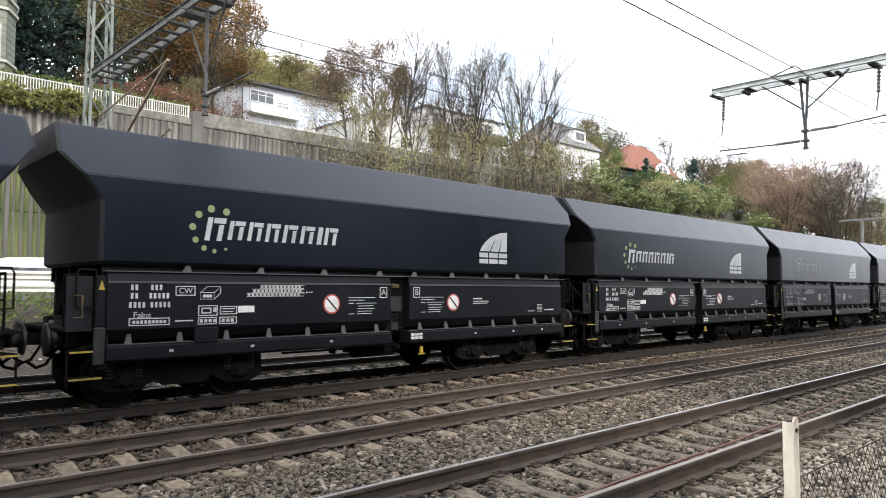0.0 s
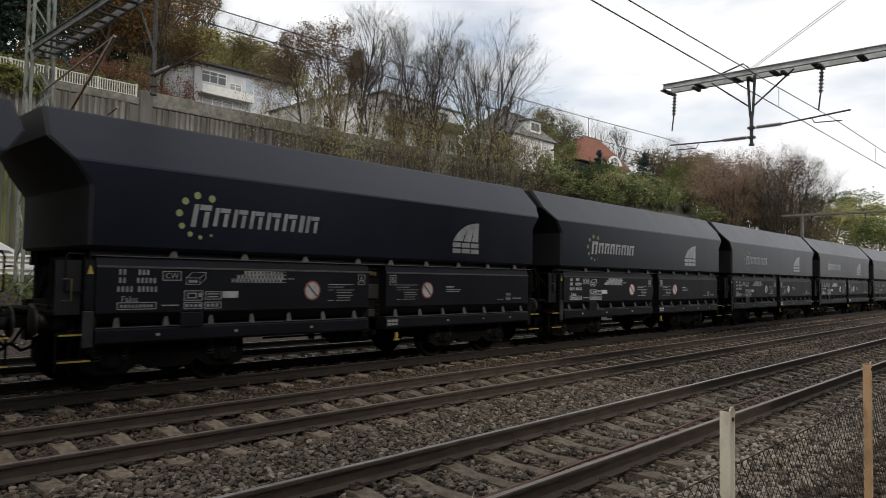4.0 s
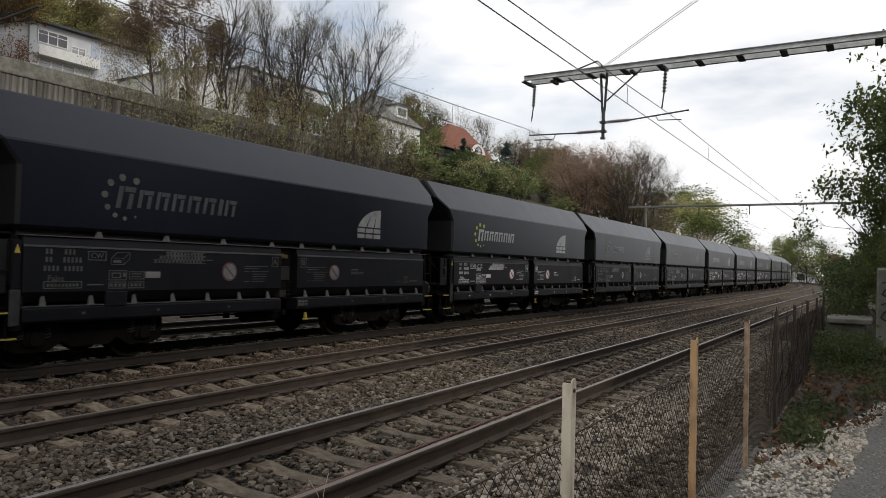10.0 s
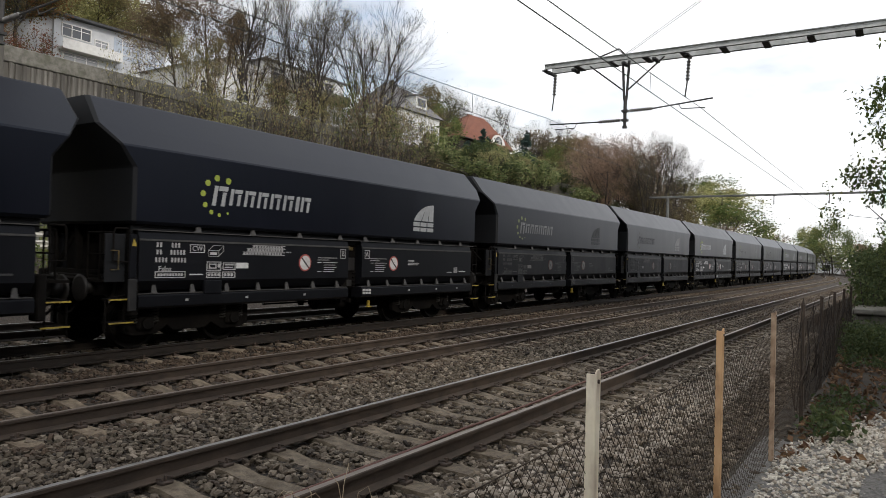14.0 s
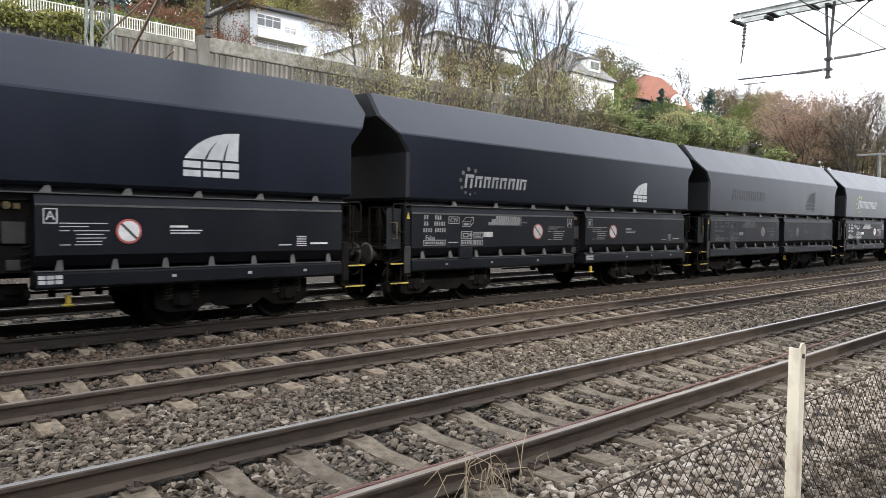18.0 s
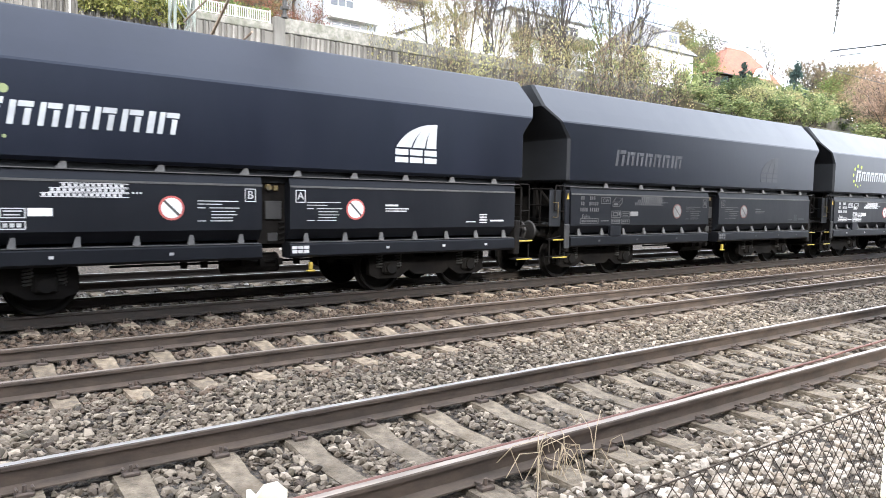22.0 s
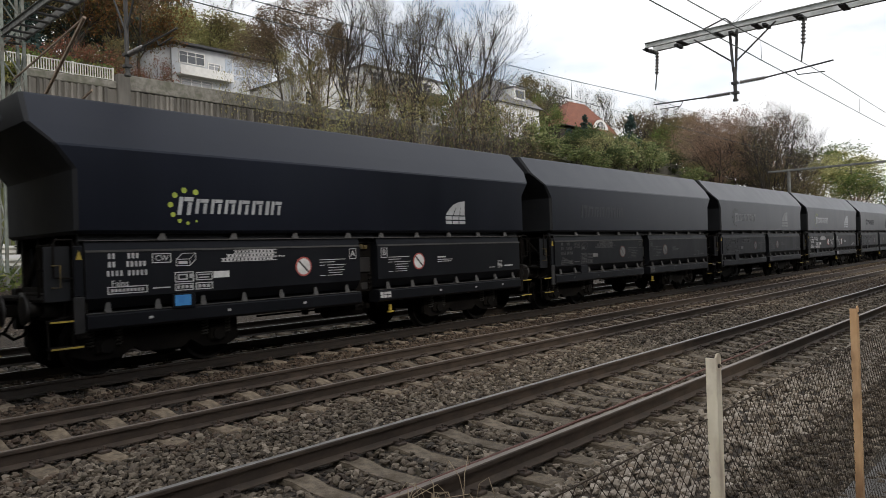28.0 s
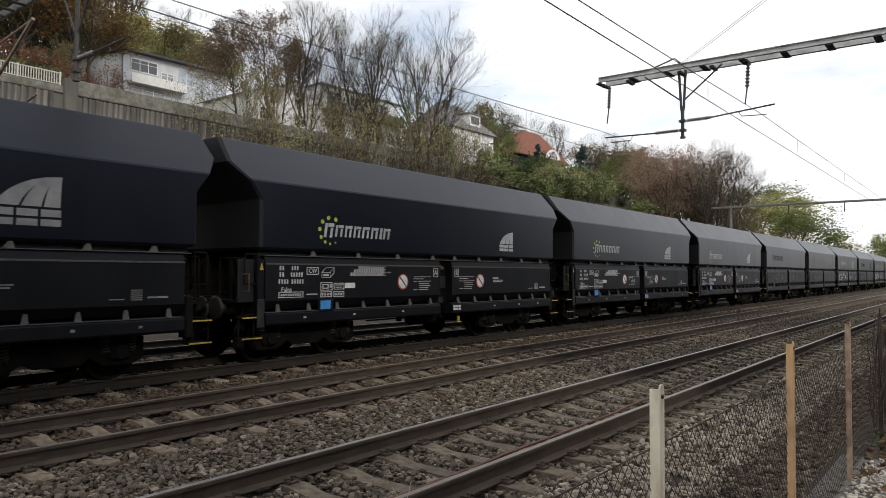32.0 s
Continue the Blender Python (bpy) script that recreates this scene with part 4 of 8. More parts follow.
def handrail_mesh(sgn):
    s = Shape()
    y = -1.42
    x = sgn * 5.30
    s.pipe([(x, y, 1.30), (x, y, 1.95), (x - sgn * 0.0, y + 0.02, 2.02), (x + sgn * 0.22, y + 0.02, 2.02), (x + sgn * 0.25, y + 0.02, 1.95), (x + sgn * 0.25, y + 0.02, 1.50), (x, y, 1.48)], 0.016, 6)
    return s.mesh("handrail", M["under"])


def step_mesh(sgn):
    s = Shape()
    x0, x1 = sorted((sgn * 5.20, sgn * 5.62))
    for z in (0.50, 0.87):
        s.box(x0, x1, -1.44, -1.22, z, z + 0.035, 0, c=0.008)
        s.box(x0, x1, -1.452, -1.44, z + 0.006, z + 0.03, 1)
    s.pipe([(sgn * 5.30, -1.34, 0.38), (sgn * 5.30, -1.34, 0.9)], 0.018)
    s.pipe([(sgn * 5.62, -1.34, 0.38), (sgn * 5.62, -1.34, 0.9), (sgn * 5.30, -1.34, 0.95)], 0.018)
    return s.mesh("step", [M["under"], M["yellow"]])


def platform_rail_mesh(sgn):
    s = Shape()
    x = sgn * 5.48
    for y in (-1.25, -0.9, -0.55):
        s.pipe([(x, y, 1.2), (x, y, 1.95)], 0.018)
    s.pipe([(x, -1.25, 1.95), (x, -0.55, 1.95)], 0.02)
    s.pipe([(x, -1.25, 1.6), (x, -0.55, 1.6)], 0.015)
    s.box(sgn * 5.48 - 0.2, sgn * 5.48 + 0.2, -1.3, 1.3, 1.16, 1.20)
    return s.mesh("end_platform", M["under"])


def hook_mesh(sgn):
    s = Shape()
    s.tube((sgn * 5.25, 0, 1.04), (sgn * 5.75, 0, 1.04), 0.05, n=8)
    s.box(min(sgn * 5.6, sgn * 5.92), max(sgn * 5.6, sgn * 5.92), -0.06, 0.06, 0.92, 1.10, c=0.02)
    return s.mesh("coupling", M["under"])


def hose_mesh(sgn, y):
    s = Shape()
    s.pipe([(sgn * 5.30, y, 0.98), (sgn * 5.5, y, 0.92), (sgn * 5.66, y * 0.96, 0.66), (sgn * 5.78, y * 0.93, 0.62), (sgn * 5.9, y * 0.9, 0.72)], 0.025)
    return s.mesh("brake_hose", M["under"])


def valve_mesh():
    s = Shape()
    y = -1.30
    s.box(-0.13, 0.33, y, y + 0.3, 0.95, 1.92, 0)
    s.box(-0.02, 0.26, y - 0.05, y, 1.33, 1.62, 1, c=0.01)
    s.box(0.03, 0.2, y - 0.03, y, 0.98, 1.12, 1, c=0.01)
    s.tube((0.04, y, 1.83), (0.04, y - 0.07, 1.83), 0.05, n=10, slot=2)
    s.box(0.12, 0.2, y - 0.05, y, 1.78, 1.86, 2, c=0.01)
    for k in range(4):
        s.tube((0.22, y - 0.03, 1.0 + 0.09 * k), (0.31, y - 0.03, 1.03 + 0.09 * k), 0.018, n=6)
    return s.mesh("valve_gear", [M["under"], M["buffer"], M["sooty_yellow"]])


def brake_mesh():
    s = Shape()
    s.tube((-0.55, -0.9, 0.62), (0.35, -0.9, 0.62), 0.16, n=14)
    s.pipe([(-2.2, -1.1, 0.66), (2.2, -1.1, 0.66)], 0.02)
    for k in np.arange(-1.2, 1.3, 0.3):
        s.box(k - 0.04, k + 0.04, -1.2, -1.1, 0.60, 0.70)
    return s.mesh("brake_gear", M["under"])


# markings lie 4 mm proud of the paint
Y = -HALF_W - 0.004


def flat(s, x0, x1, z0, z1, lean=0.0, slot=0):
    s.sheet([(x0, Y, z0), (x1, Y, z0), (x1 + lean, Y, z1), (x0 + lean, Y, z1)], (0, 1, 0), 0.004, slot)


def flat_frame(s, x0, x1, z0, z1, w=0.014):
    flat(s, x0, x1, z0, z0 + w), flat(s, x0, x1, z1 - w, z1), flat(s, x0, x0 + w, z0 + w, z1 - w), flat(s, x1 - w, x1, z0 + w, z1 - w)


def wordmark_meshes(mat, k=1.0, drop=0.0):
    """The operator's mark: a row of plain slanted blocks, each split by a dark slit."""
    out = []
    x, z0, h, lean = -3.80, 2.53 + 0.15 * (1 - k) - drop, 0.30 * k, 0.17

    def block(xa, xb, u0, u1, zb, hh):
        a, b = zb + hh * u0, zb + hh * u1
        s = Shape()
        flat(s, xa + lean * hh * u0, xb + lean * hh * u0, a, b, lean * (b - a))
        out.append(s.mesh("block", mat))

    for i, (wide, top) in enumerate(((0.33, 1.0), (0.29, 1.0), (0.27, 1.0), (0.27, 1.0), (0.29, 1.0), (0.29, 1.0), (0.10, 1.0), (0.29, 1.0))):
        zb, hh, w = (z0 - 0.03 * k, h + 0.06 * k, wide * k * 0.9) if i == 0 else (z0, h, wide * k * 0.9)
        if i == 6:
            block(x, x + w, 0, 1, zb, hh)
        else:
            block(x, x + w * 0.27, 0, 1, zb, hh)
            block(x + w * 0.34, x + w, 0.76 * top, top, zb, hh)
            block(x + w * 0.66, x + w * 0.93, 0, 0.70, zb, hh)
        x += wide * k + 0.045 * k
    return out


def dots_meshes(mat, k=1.0, drop=0.0):
    """A ring of round dots that shrink along it."""
    out = []
    cx, cz, r = -3.62, 2.67 - drop, 0.36 * k
    for a, d in ((62, 0.058), (102, 0.058), (138, 0.056), (175, 0.054), (210, 0.048), (240, 0.042), (268, 0.034), (298, 0.024)):
        x, z, q = cx + r * math.cos(radians(a)) * 1.02, cz + r * math.sin(radians(a)) * 0.92, d * k
        out.append(Shape().sheet([(x + q * math.cos(2 * math.pi * j / 14), Y, z + q * math.sin(2 * math.pi * j / 14)) for j in range(14)], (0, 1, 0), 0.004).mesh("dot", mat))
    return out


def emblem_meshes(mat, k=1.0, drop=0.0):
    """A sail of three curved strips over three pairs of blocks."""
    out = []
    x0, x1, zb, zt = 2.27, 3.17, 2.565, 2.995
    at = lambda x, z: (2.72 + (x - 2.72) * k, Y, 2.66 + (z - 2.64) * k - drop)
    for u0, u1 in ((0.02, 0.36), (0.40, 0.68), (0.72, 0.96)):
        qs = [i / 6 for i in range(7)]
        left = [at(x0 + (x1 - x0) * (u0 + (0.93 - u0) * (0.55 * q + 0.45 * q * q)), zb + (zt - zb) * (1 - (1 - q) ** 1.7)) for q in qs]
        right = [at(x0 + (x1 - x0) * (u1 + (0.985 - u1) * (0.45 * q + 0.55 * q * q)), zb + (zt - zb) * (1 - (1 - q) ** 1.55)) for q in qs]
        out.append(Shape().sheet(left + right[::-1], (0, 1, 0), 0.004).mesh("strip", mat))
    for i in range(3):
        a = x0 + i * 0.305
        for z0, z1 in ((2.30, 2.395), (2.43, 2.53)):
            out.append(Shape().sheet([at(a, z0), at(a + 0.265, z0), at(a + 0.265, z1), at(a, z1)], (0, 1, 0), 0.004).mesh("block", mat))
    return out


def compound(name, meshes, parent):
    """The first piece carries the others."""
    top = part(name, meshes[0], None, parent)
    for me in meshes[1:]:
        part(me.name.split(".")[0], me, None, top)


def sign_mesh(x):
    s = Shape()
    n = 24
    c = [(math.cos(2 * math.pi * k / n), math.sin(2 * math.pi * k / n)) for k in range(n)]
    z = 1.50
    s.sheet([(x + 0.175 * a, Y, z + 0.175 * b) for a, b in c], (0, 1, 0), 0.004, 1)
    s.sheet([(x + 0.145 * a, Y - 0.003, z + 0.145 * b) for a, b in c], (0, 1, 0), 0.003, 0)
    s.sheet([(x - 0.115, Y - 0.005, z + 0.09), (x - 0.09, Y - 0.005, z + 0.115), (x + 0.115, Y - 0.005, z - 0.09), (x + 0.09, Y - 0.005, z - 0.115)], (0, 1, 0), 0.002, 2)
    return s.mesh("prohibition_sign", [M["white_paint"], M["red"], M["dark_steel"]])


def bars(rows, name, mat):
    """Unreadable lines of small writing: (x0, x1, z, height)."""
    s = Shape()
    for x0, x1, z, h in rows:
        flat(s, x0, x1, z, z + h)
    return s.mesh(name, mat)


def number_rows():
    out = []
    for z, groups in ((1.735, [(-4.86, 2), (-4.58, 3)]), (1.615, [(-4.86, 2), (-4.60, 5)]), (1.485, [(-4.88, 4), (-4.58, 5)])):
        for x, n_ in groups:
            out += [(x + 0.062 * k, x + 0.062 * k + 0.032, z, 0.08) for k in range(n_)]
    return out


def build_wagon():
    w = thing("hopper_wagon", "dark anthracite hopper wagon loaded with coal", "freight wagon", "wagons of the freight train")
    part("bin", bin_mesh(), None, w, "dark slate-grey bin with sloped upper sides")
    part("coal_load", load_mesh(), None, w, "black coal")
    part("underframe", frame_mesh(), None, w)
    flaps = []
    for x0, x1 in ((-5.17, -0.13), (0.33, 5.07)):
        f = part("discharge_flap", chute_mesh(x0, x1), None, w, "dusty grey side flap")
        part("bottom_ledge", ledge_mesh(x0, x1), None, w)
        flaps.append(f)
        g = part("discharge_flap", f.data, None, w, at=Matrix.Rotation(math.pi, 4, "Z"))
        part("bottom_ledge", bpy.data.meshes["bottom_ledge" if x0 < 0 else "bottom_ledge.001"], None, w, at=Matrix.Rotation(math.pi, 4, "Z"))
    up, lo = rib_mesh(True), rib_mesh(False)
    # a thin lip, the slanting band below it and the dark recess behind
    for sg in (-1, 1):
        part("sill_lip", Shape().box(-5.2, 5.2, min(sg * 1.30, sg * 1.495), max(sg * 1.30, sg * 1.495), 1.996, 2.010), M["dust_edge"], w, "dusty lip")
        for x0, x1 in ((-5.17, -0.13), (0.33, 5.07)):
            part("slanting_band", Shape().sheet([(x0, sg * 1.455, 1.995), (x0, sg * 1.485, 1.868), (x0, sg * 1.40, 1.868), (x0, sg * 1.40, 1.995)], (1, 0, 0), x1 - x0), M["box_paint"], w)
        part("recess_plate", Shape().box(-5.2, 5.2, min(sg * 1.28, sg * 1.34), max(sg * 1.28, sg * 1.34), 1.90, 2.12), M["soot"], w)
    for x in [-0.38 - 1.22 * k for k in range(4)] + [0.47 + 1.02 * k for k in range(5)]:
        part("gusset", up, None, w, at=Matrix.Translation((x, -HALF_W + 0.04, 0)))
    for x0, n_ in ((-4.87, 7), (0.62, 7)):
        for k in range(n_):
            part("rib", lo, None, w, at=Matrix.Translation((x0 + k * (0.737 if x0 < 0 else 0.70), -HALF_W, 0)))
    ax, sp, bg, wh = axle_box_mesh(), spring_mesh(), bogie_frame_mesh(), wheelset_mesh()
    for bx in (-3.9, 3.3):
        b = part("bogie", bg, None, w, at=Matrix.Translation((bx, 0, 0)))
        for d in (-0.9, 0.9):
            part("wheelset", wh, None, b, at=Matrix.Translation((d, 0, 0.46)))
            part("axle_box", ax, None, b, at=Matrix.Translation((d, 0, 0)))
            for o in (-0.2, 0.2):
                part("coil_spring", sp, None, b, at=Matrix.Translation((d + o, -1.12, 0.02)))
    bf = buffer_mesh()
    for sg in (-1, 1):
        part("end_frame", end_posts_mesh(sg), None, w)
        for y0, y1 in ((-1.46, -1.22), (1.22, 1.46)):
            part("headstock_plate", headstock_plate_mesh(sg, y0, y1), None, w)
        if sg < 0:
            s = Shape()
            s.box(-5.335, -5.185, -1.505, -1.46, 0.70, 1.22, c=0.015)
            part("end_bracket", s, M["bracket"], w, "dusty grey corner bracket")
            s = Shape()
            s.box(-5.31, -5.185, -1.475, -1.43, 1.224, 1.93, c=0.01)
            part("corner_post", s, M["box_paint"], w)
            s = Shape()
            s.box(-5.66, -5.32, -1.36, -1.33, 1.16, 1.93, c=0.01)
            part("end_panel", s, M["soot"], w)
        hr = part("handrail", handrail_mesh(sg), None, w, "dark bent handrail")
        if sg < 0:
            s = Shape()
            s.pipe([(-5.56, -1.36, 1.665), (-5.56, -1.42, 1.665), (-5.47, -1.42, 1.665), (-5.47, -1.42, 1.36), (-5.56, -1.42, 1.36), (-5.56, -1.36, 1.36)], 0.010)
            part("grip", s, M["sooty_yellow"], hr, "sooty yellow bent grip")
        part("step", step_mesh(sg), None, w, "yellow-edged shunter's step")
        part("end_platform", platform_rail_mesh(sg), None, w)
        part("coupling", hook_mesh(sg), None, w)
        for y in (-0.45, 0.45):
            part("brake_hose", hose_mesh(sg, y), None, w)
        for y in (-0.875, 0.875):
            part("buffer", bf, None, w, at=pose(sg * 5.25, y, 1.06, 0, 0, 0 if sg > 0 else 180))
    part("valve_gear", valve_mesh(), None, w, "valve box between the flaps")
    part("brake_gear", brake_mesh(), None, w)
    # painted marks that all wagons share
    part("prohibition_sign", sign_mesh(-1.46), None, w, "white round sign with red rim and bar")
    part("prohibition_sign", sign_mesh(1.50), None, w, "white round sign with red rim and bar")
    tagged(part("number_block", bars(number_rows(), "number_block", M["mark"]), None, w), kind="stuff")
    part("type_lettering", words("Falns", 0.125, M["mark"]), None, w, at=pose(-4.70, Y, 1.375, 90))
    part("class_lettering", words("CW", 0.12, M["mark"]), None, w, at=pose(-4.07, Y, 1.725, 90))
    s = Shape()
    flat_frame(s, -4.88, -4.30, 1.225, 1.335)
    flat_frame(s, -4.22, -3.92, 1.655, 1.80)
    flat_frame(s, -3.87, -3.56, 1.345, 1.505), flat_frame(s, -3.82, -3.66, 1.38, 1.47, 0.02)
    flat_frame(s, -3.52, -3.24, 1.36, 1.49), flat_frame(s, -3.87, -3.57, 1.215, 1.325), flat_frame(s, -3.53, -3.24, 1.215, 1.325)
    tagged(part("marking_frames", s, M["mark"], w), kind="stuff")
    s = Shape()
    s.pipe([(-3.84, Y, 1.60), (-3.62, Y, 1.60), (-3.62, Y, 1.70), (-3.84, Y, 1.70), (-3.84, Y, 1.60)], 0.006, 4)
    s.pipe([(-3.84, Y, 1.70), (-3.74, Y, 1.79), (-3.52, Y, 1.79), (-3.62, Y, 1.70)], 0.006, 4)
    s.pipe([(-3.52, Y, 1.79), (-3.52, Y, 1.69), (-3.62, Y, 1.60)], 0.006, 4)
    part("crate_symbol", s, M["mark"], w)
    rows = [(-4.83 + 0.055 * k, -4.83 + 0.055 * k + 0.036, 1.255, 0.045) for k in range(9)] + [(-4.22, -3.95, 1.27, 0.02)]
    rows += [(-3.84 + 0.07 * k, -3.84 + 0.07 * k + 0.045, 1.245, 0.05) for k in range(4)] + [(-3.49 + 0.075 * k, -3.49 + 0.075 * k + 0.05, 1.245, 0.05) for k in range(3)]
    rows += [(-3.80, -3.66, 1.625, 0.045), (-3.48, -3.28, 1.44, 0.018), (-3.48, -3.30, 1.395, 0.018), (-3.63, -3.58, 1.40, 0.07)]
    tagged(part("small_print", bars(rows, "small_print", M["mark"]), None, w), kind="stuff")
    part("white_label", bars([(-3.22, -2.94, 1.385, 0.105)], "white_label", M["white_paint"]), None, w, "white label")
    rows = []
    for z, a in ((1.765, -2.85), (1.70, -2.98), (1.635, -3.08)):
        rows += [(a, -2.02, z + 0.05, 0.010), (a, -2.02, z, 0.010)] + [(a + 0.02 + 0.07 * k, a + 0.02 + 0.07 * k + 0.042, z + 0.014, 0.032) for k in range(int((-2.05 - a) / 0.07))]
    rows += [(-1.98 + 0.05 * k, -1.955 + 0.05 * k, 1.69, 0.025) for k in range(3)]
    tagged(part("load_table", bars(rows, "load_table", M["mark"]), None, w), kind="stuff")
    for x in (-1.10, 0.62):
        rows = [(x, x + 0.60, 1.60, 0.012), (x, x + 0.36, 1.555, 0.012), (x, x + 0.12, 1.50, 0.012), (x + 0.17, x + 0.62, 1.50, 0.012), (x + 0.20, x + 0.55, 1.45, 0.012),
                (x + 0.20, x + 0.58, 1.40, 0.012), (x + 0.20, x + 0.52, 1.355, 0.012), (x, x + 0.13, 1.31, 0.012), (x + 0.18, x + 0.52, 1.31, 0.012)]
        tagged(part("notice", bars(rows, "notice", M["mark"]), None, w), kind="stuff")
    tagged(part("short_notice", bars([(2.08, 2.34, 1.555, 0.03), (2.08, 2.56, 1.505, 0.016), (2.08, 2.52, 1.465, 0.016)], "short_notice", M["mark"]), None, w), kind="stuff")
    rows = [(4.18, 4.36, 1.26 + 0.03 * k, 0.012) for k in range(6)] + [(3.85, 4.08, 1.27, 0.016), (4.44, 4.78, 1.285, 0.028)]
    tagged(part("revision_grid", bars(rows, "revision_grid", M["mark"]), None, w), kind="stuff")
    dash = Shape().box(0, 0.06, Y - 0.022, Y - 0.016, 0.83, 0.87).mesh("ledge_mark", M["mark"])
    for x in (-4.3, -3.0, -1.5, 2.1, 3.3, 4.3):
        part("ledge_mark", dash, None, w, at=Matrix.Translation((x, 0, 0)))
    s = Shape()
    for q in range(3):
        for z in (0.80, 0.865):
            s.box(0.36 + 0.1 * q, 0.445 + 0.1 * q, Y - 0.022, Y - 0.016, z, z + 0.05)
    tagged(part("address_plate", s, M["mark"], w), kind="stuff")
    s = Shape()
    s.box(-3.92, -3.55, -HALF_W - 0.03, -HALF_W + 0.05, 0.94, 1.17, c=0.01)
    part("label_holder", s, M["box_paint"], w)
    s = Shape()
    s.sheet([(-5.285, -1.480, 1.74), (-5.205, -1.480, 1.74), (-5.245, -1.480, 1.87)], (0, 1, 0), 0.004)
    part("warning_triangle", s, M["yellow"], w)
    s = Shape()
    s.box(0.68, 0.82, -1.42, -1.34, 0.48, 0.51, c=0.01), s.box(0.72, 0.78, -1.40, -1.34, 0.51, 0.64, c=0.01)
    part("drain_cock", s, M["yellow"], w, "yellow drain handle")
    return w


TONES = ("bright", "dim", "faint")
WORD = {k: wordmark_meshes(M["logo_" + k]) for k in TONES}
WORD_SMALL = {k: wordmark_meshes(M["logo_" + k], 0.78, 0.15) for k in TONES}
DOTS = {k: dots_meshes(M["dot_" + k]) for k in TONES}
DOTS_SMALL = {k: dots_meshes(M["dot_" + k], 0.78, 0.15) for k in TONES}
EMBLEM = {k: emblem_meshes(M["logo_" + k]) for k in TONES}
EMBLEM_SMALL = {k: emblem_meshes(M["logo_" + k], 0.74, 0.12) for k in TONES}
# number from the front: word, dots, emblem, small mark, letters, blue sticker
LOOKS = {2: ("dim", "dim", "bright", 0, "AB", 0), 1: ("bright", "dim", "bright", 0, "AB", 0), 0: ("bright", "dim", "bright", 0, "AB", 0), -1: ("bright", "dim", "bright", 0, "AB", 0),
         -2: ("dim", "dim", "dim", 0, "AB", 0), -3: ("dim", "dim", "dim", 0, "BA", 0), -4: ("bright", "bright", "bright", 0, "AB", 0), -5: ("faint", "faint", "dim", 0, "AB", 0),
         -6: ("dim", "dim", "faint", 0, "AB", 0), -7: ("bright", "bright", "bright", 0, "BA", 0), -8: ("faint", "", "faint", 0, "AB", 0), -9: ("dim", "faint", "bright", 1, "AB", 0),
         -10: ("bright", "bright", "bright", 0, "BA", 0), -11: ("faint", "", "faint", 0, "AB", 0), -12: ("bright", "dim", "bright", 0, "BA", 0), -13: ("dim", "faint", "dim", 0, "AB", 0),
         -14: ("faint", "", "", 0, "AB", 0), -15: ("bright", "bright", "bright", 1, "AB", 1), -16: ("bright", "bright", "bright", 1, "AB", 1), -17: ("bright", "bright", "bright", 1, "AB", 1),
         -18: ("dim", "dim", "dim", 0, "AB", 0)}
GLYPH = {c: words(c, 0.17, M["mark"]) for c in "AB"}
wagon = build_wagon()
WAGONS = {}
frames = Shape()
for x in (-0.31, 0.51):
    flat_frame(frames, x - 0.085, x + 0.085, 1.60, 1.80, 0.012)
FRAMES = frames.mesh("letter_frames", M["mark"])
sticker = Shape()
sticker.box(-3.89, -3.63, -HALF_W - 0.032, -HALF_W - 0.0, 0.985, 1.15)
STICKER = sticker.mesh("blue_sticker", M["blue"])
SOOT = {"faint": {"mark": "mark_faint", "white_paint": "white_sooty", "red": "red_sooty"}, "dim": {"mark": "mark_dim", "white_paint": "white_dim", "red": "red_dim"}}
SOOTY = {}


def dirty(w, level):
    """Swaps the small painted marks of one wagon for sooty ones."""
    swap = {M[k].name: M[v] for k, v in SOOT[level].items()}
    for o in w.children:
        names = [m.name for m in o.data.materials]
        if any(n in swap for n in names):
            key = (level, o.data.name)
            if key not in SOOTY:
                me = o.data.copy()
                for i, n in enumerate(names):
                    if n in swap:
                        me.materials[i] = swap[n]
                SOOTY[key] = me
            o.data = SOOTY[key]


for m in range(5, -19, -1):
    w = wagon if m == 5 else copy_thing(wagon, Matrix())
    WAGONS[m] = w
for m, w in WAGONS.items():
    word, dots, emb, small, letters, blue = LOOKS.get(m, (("dim", "dim", "dim"), ("faint", "", "faint"), ("bright", "dim", "bright"))[m % 3] + (0, "AB", 0))
    if word:
        compound("wordmark", (WORD_SMALL if small else WORD)[word], w)
    if dots:
        compound("dot", (DOTS_SMALL if small else DOTS)[dots], w)
    if emb:
        compound("emblem", (EMBLEM_SMALL if small else EMBLEM)[emb], w)
    tagged(part("letter_frames", FRAMES, None, w), kind="stuff")
    for c, x in zip(letters, (-0.31, 0.51)):
        part("flap_letter", GLYPH[c], None, w, at=pose(x, Y, 1.70, 90))
    if blue:
        part("blue_sticker", STICKER, None, w, "blue sticker")
    if word != "bright":
        dirty(w, "faint" if word == "faint" or m in (-6, -13) else "dim")
    tone = {"bright": "clean pale lettering", "dim": "sooty grey lettering", "faint": "soot-covered faded lettering"}[word]
    tagged(w, "dark anthracite hopper wagon loaded with coal, " + tone)


def wagon_pose(m, t):
    x, y, a = rail_point(WAGON_ZERO + m * PITCH + travel(t), TRACKS["C"])
    return pose(x, y, 0, 0, 0, math.degrees(a))


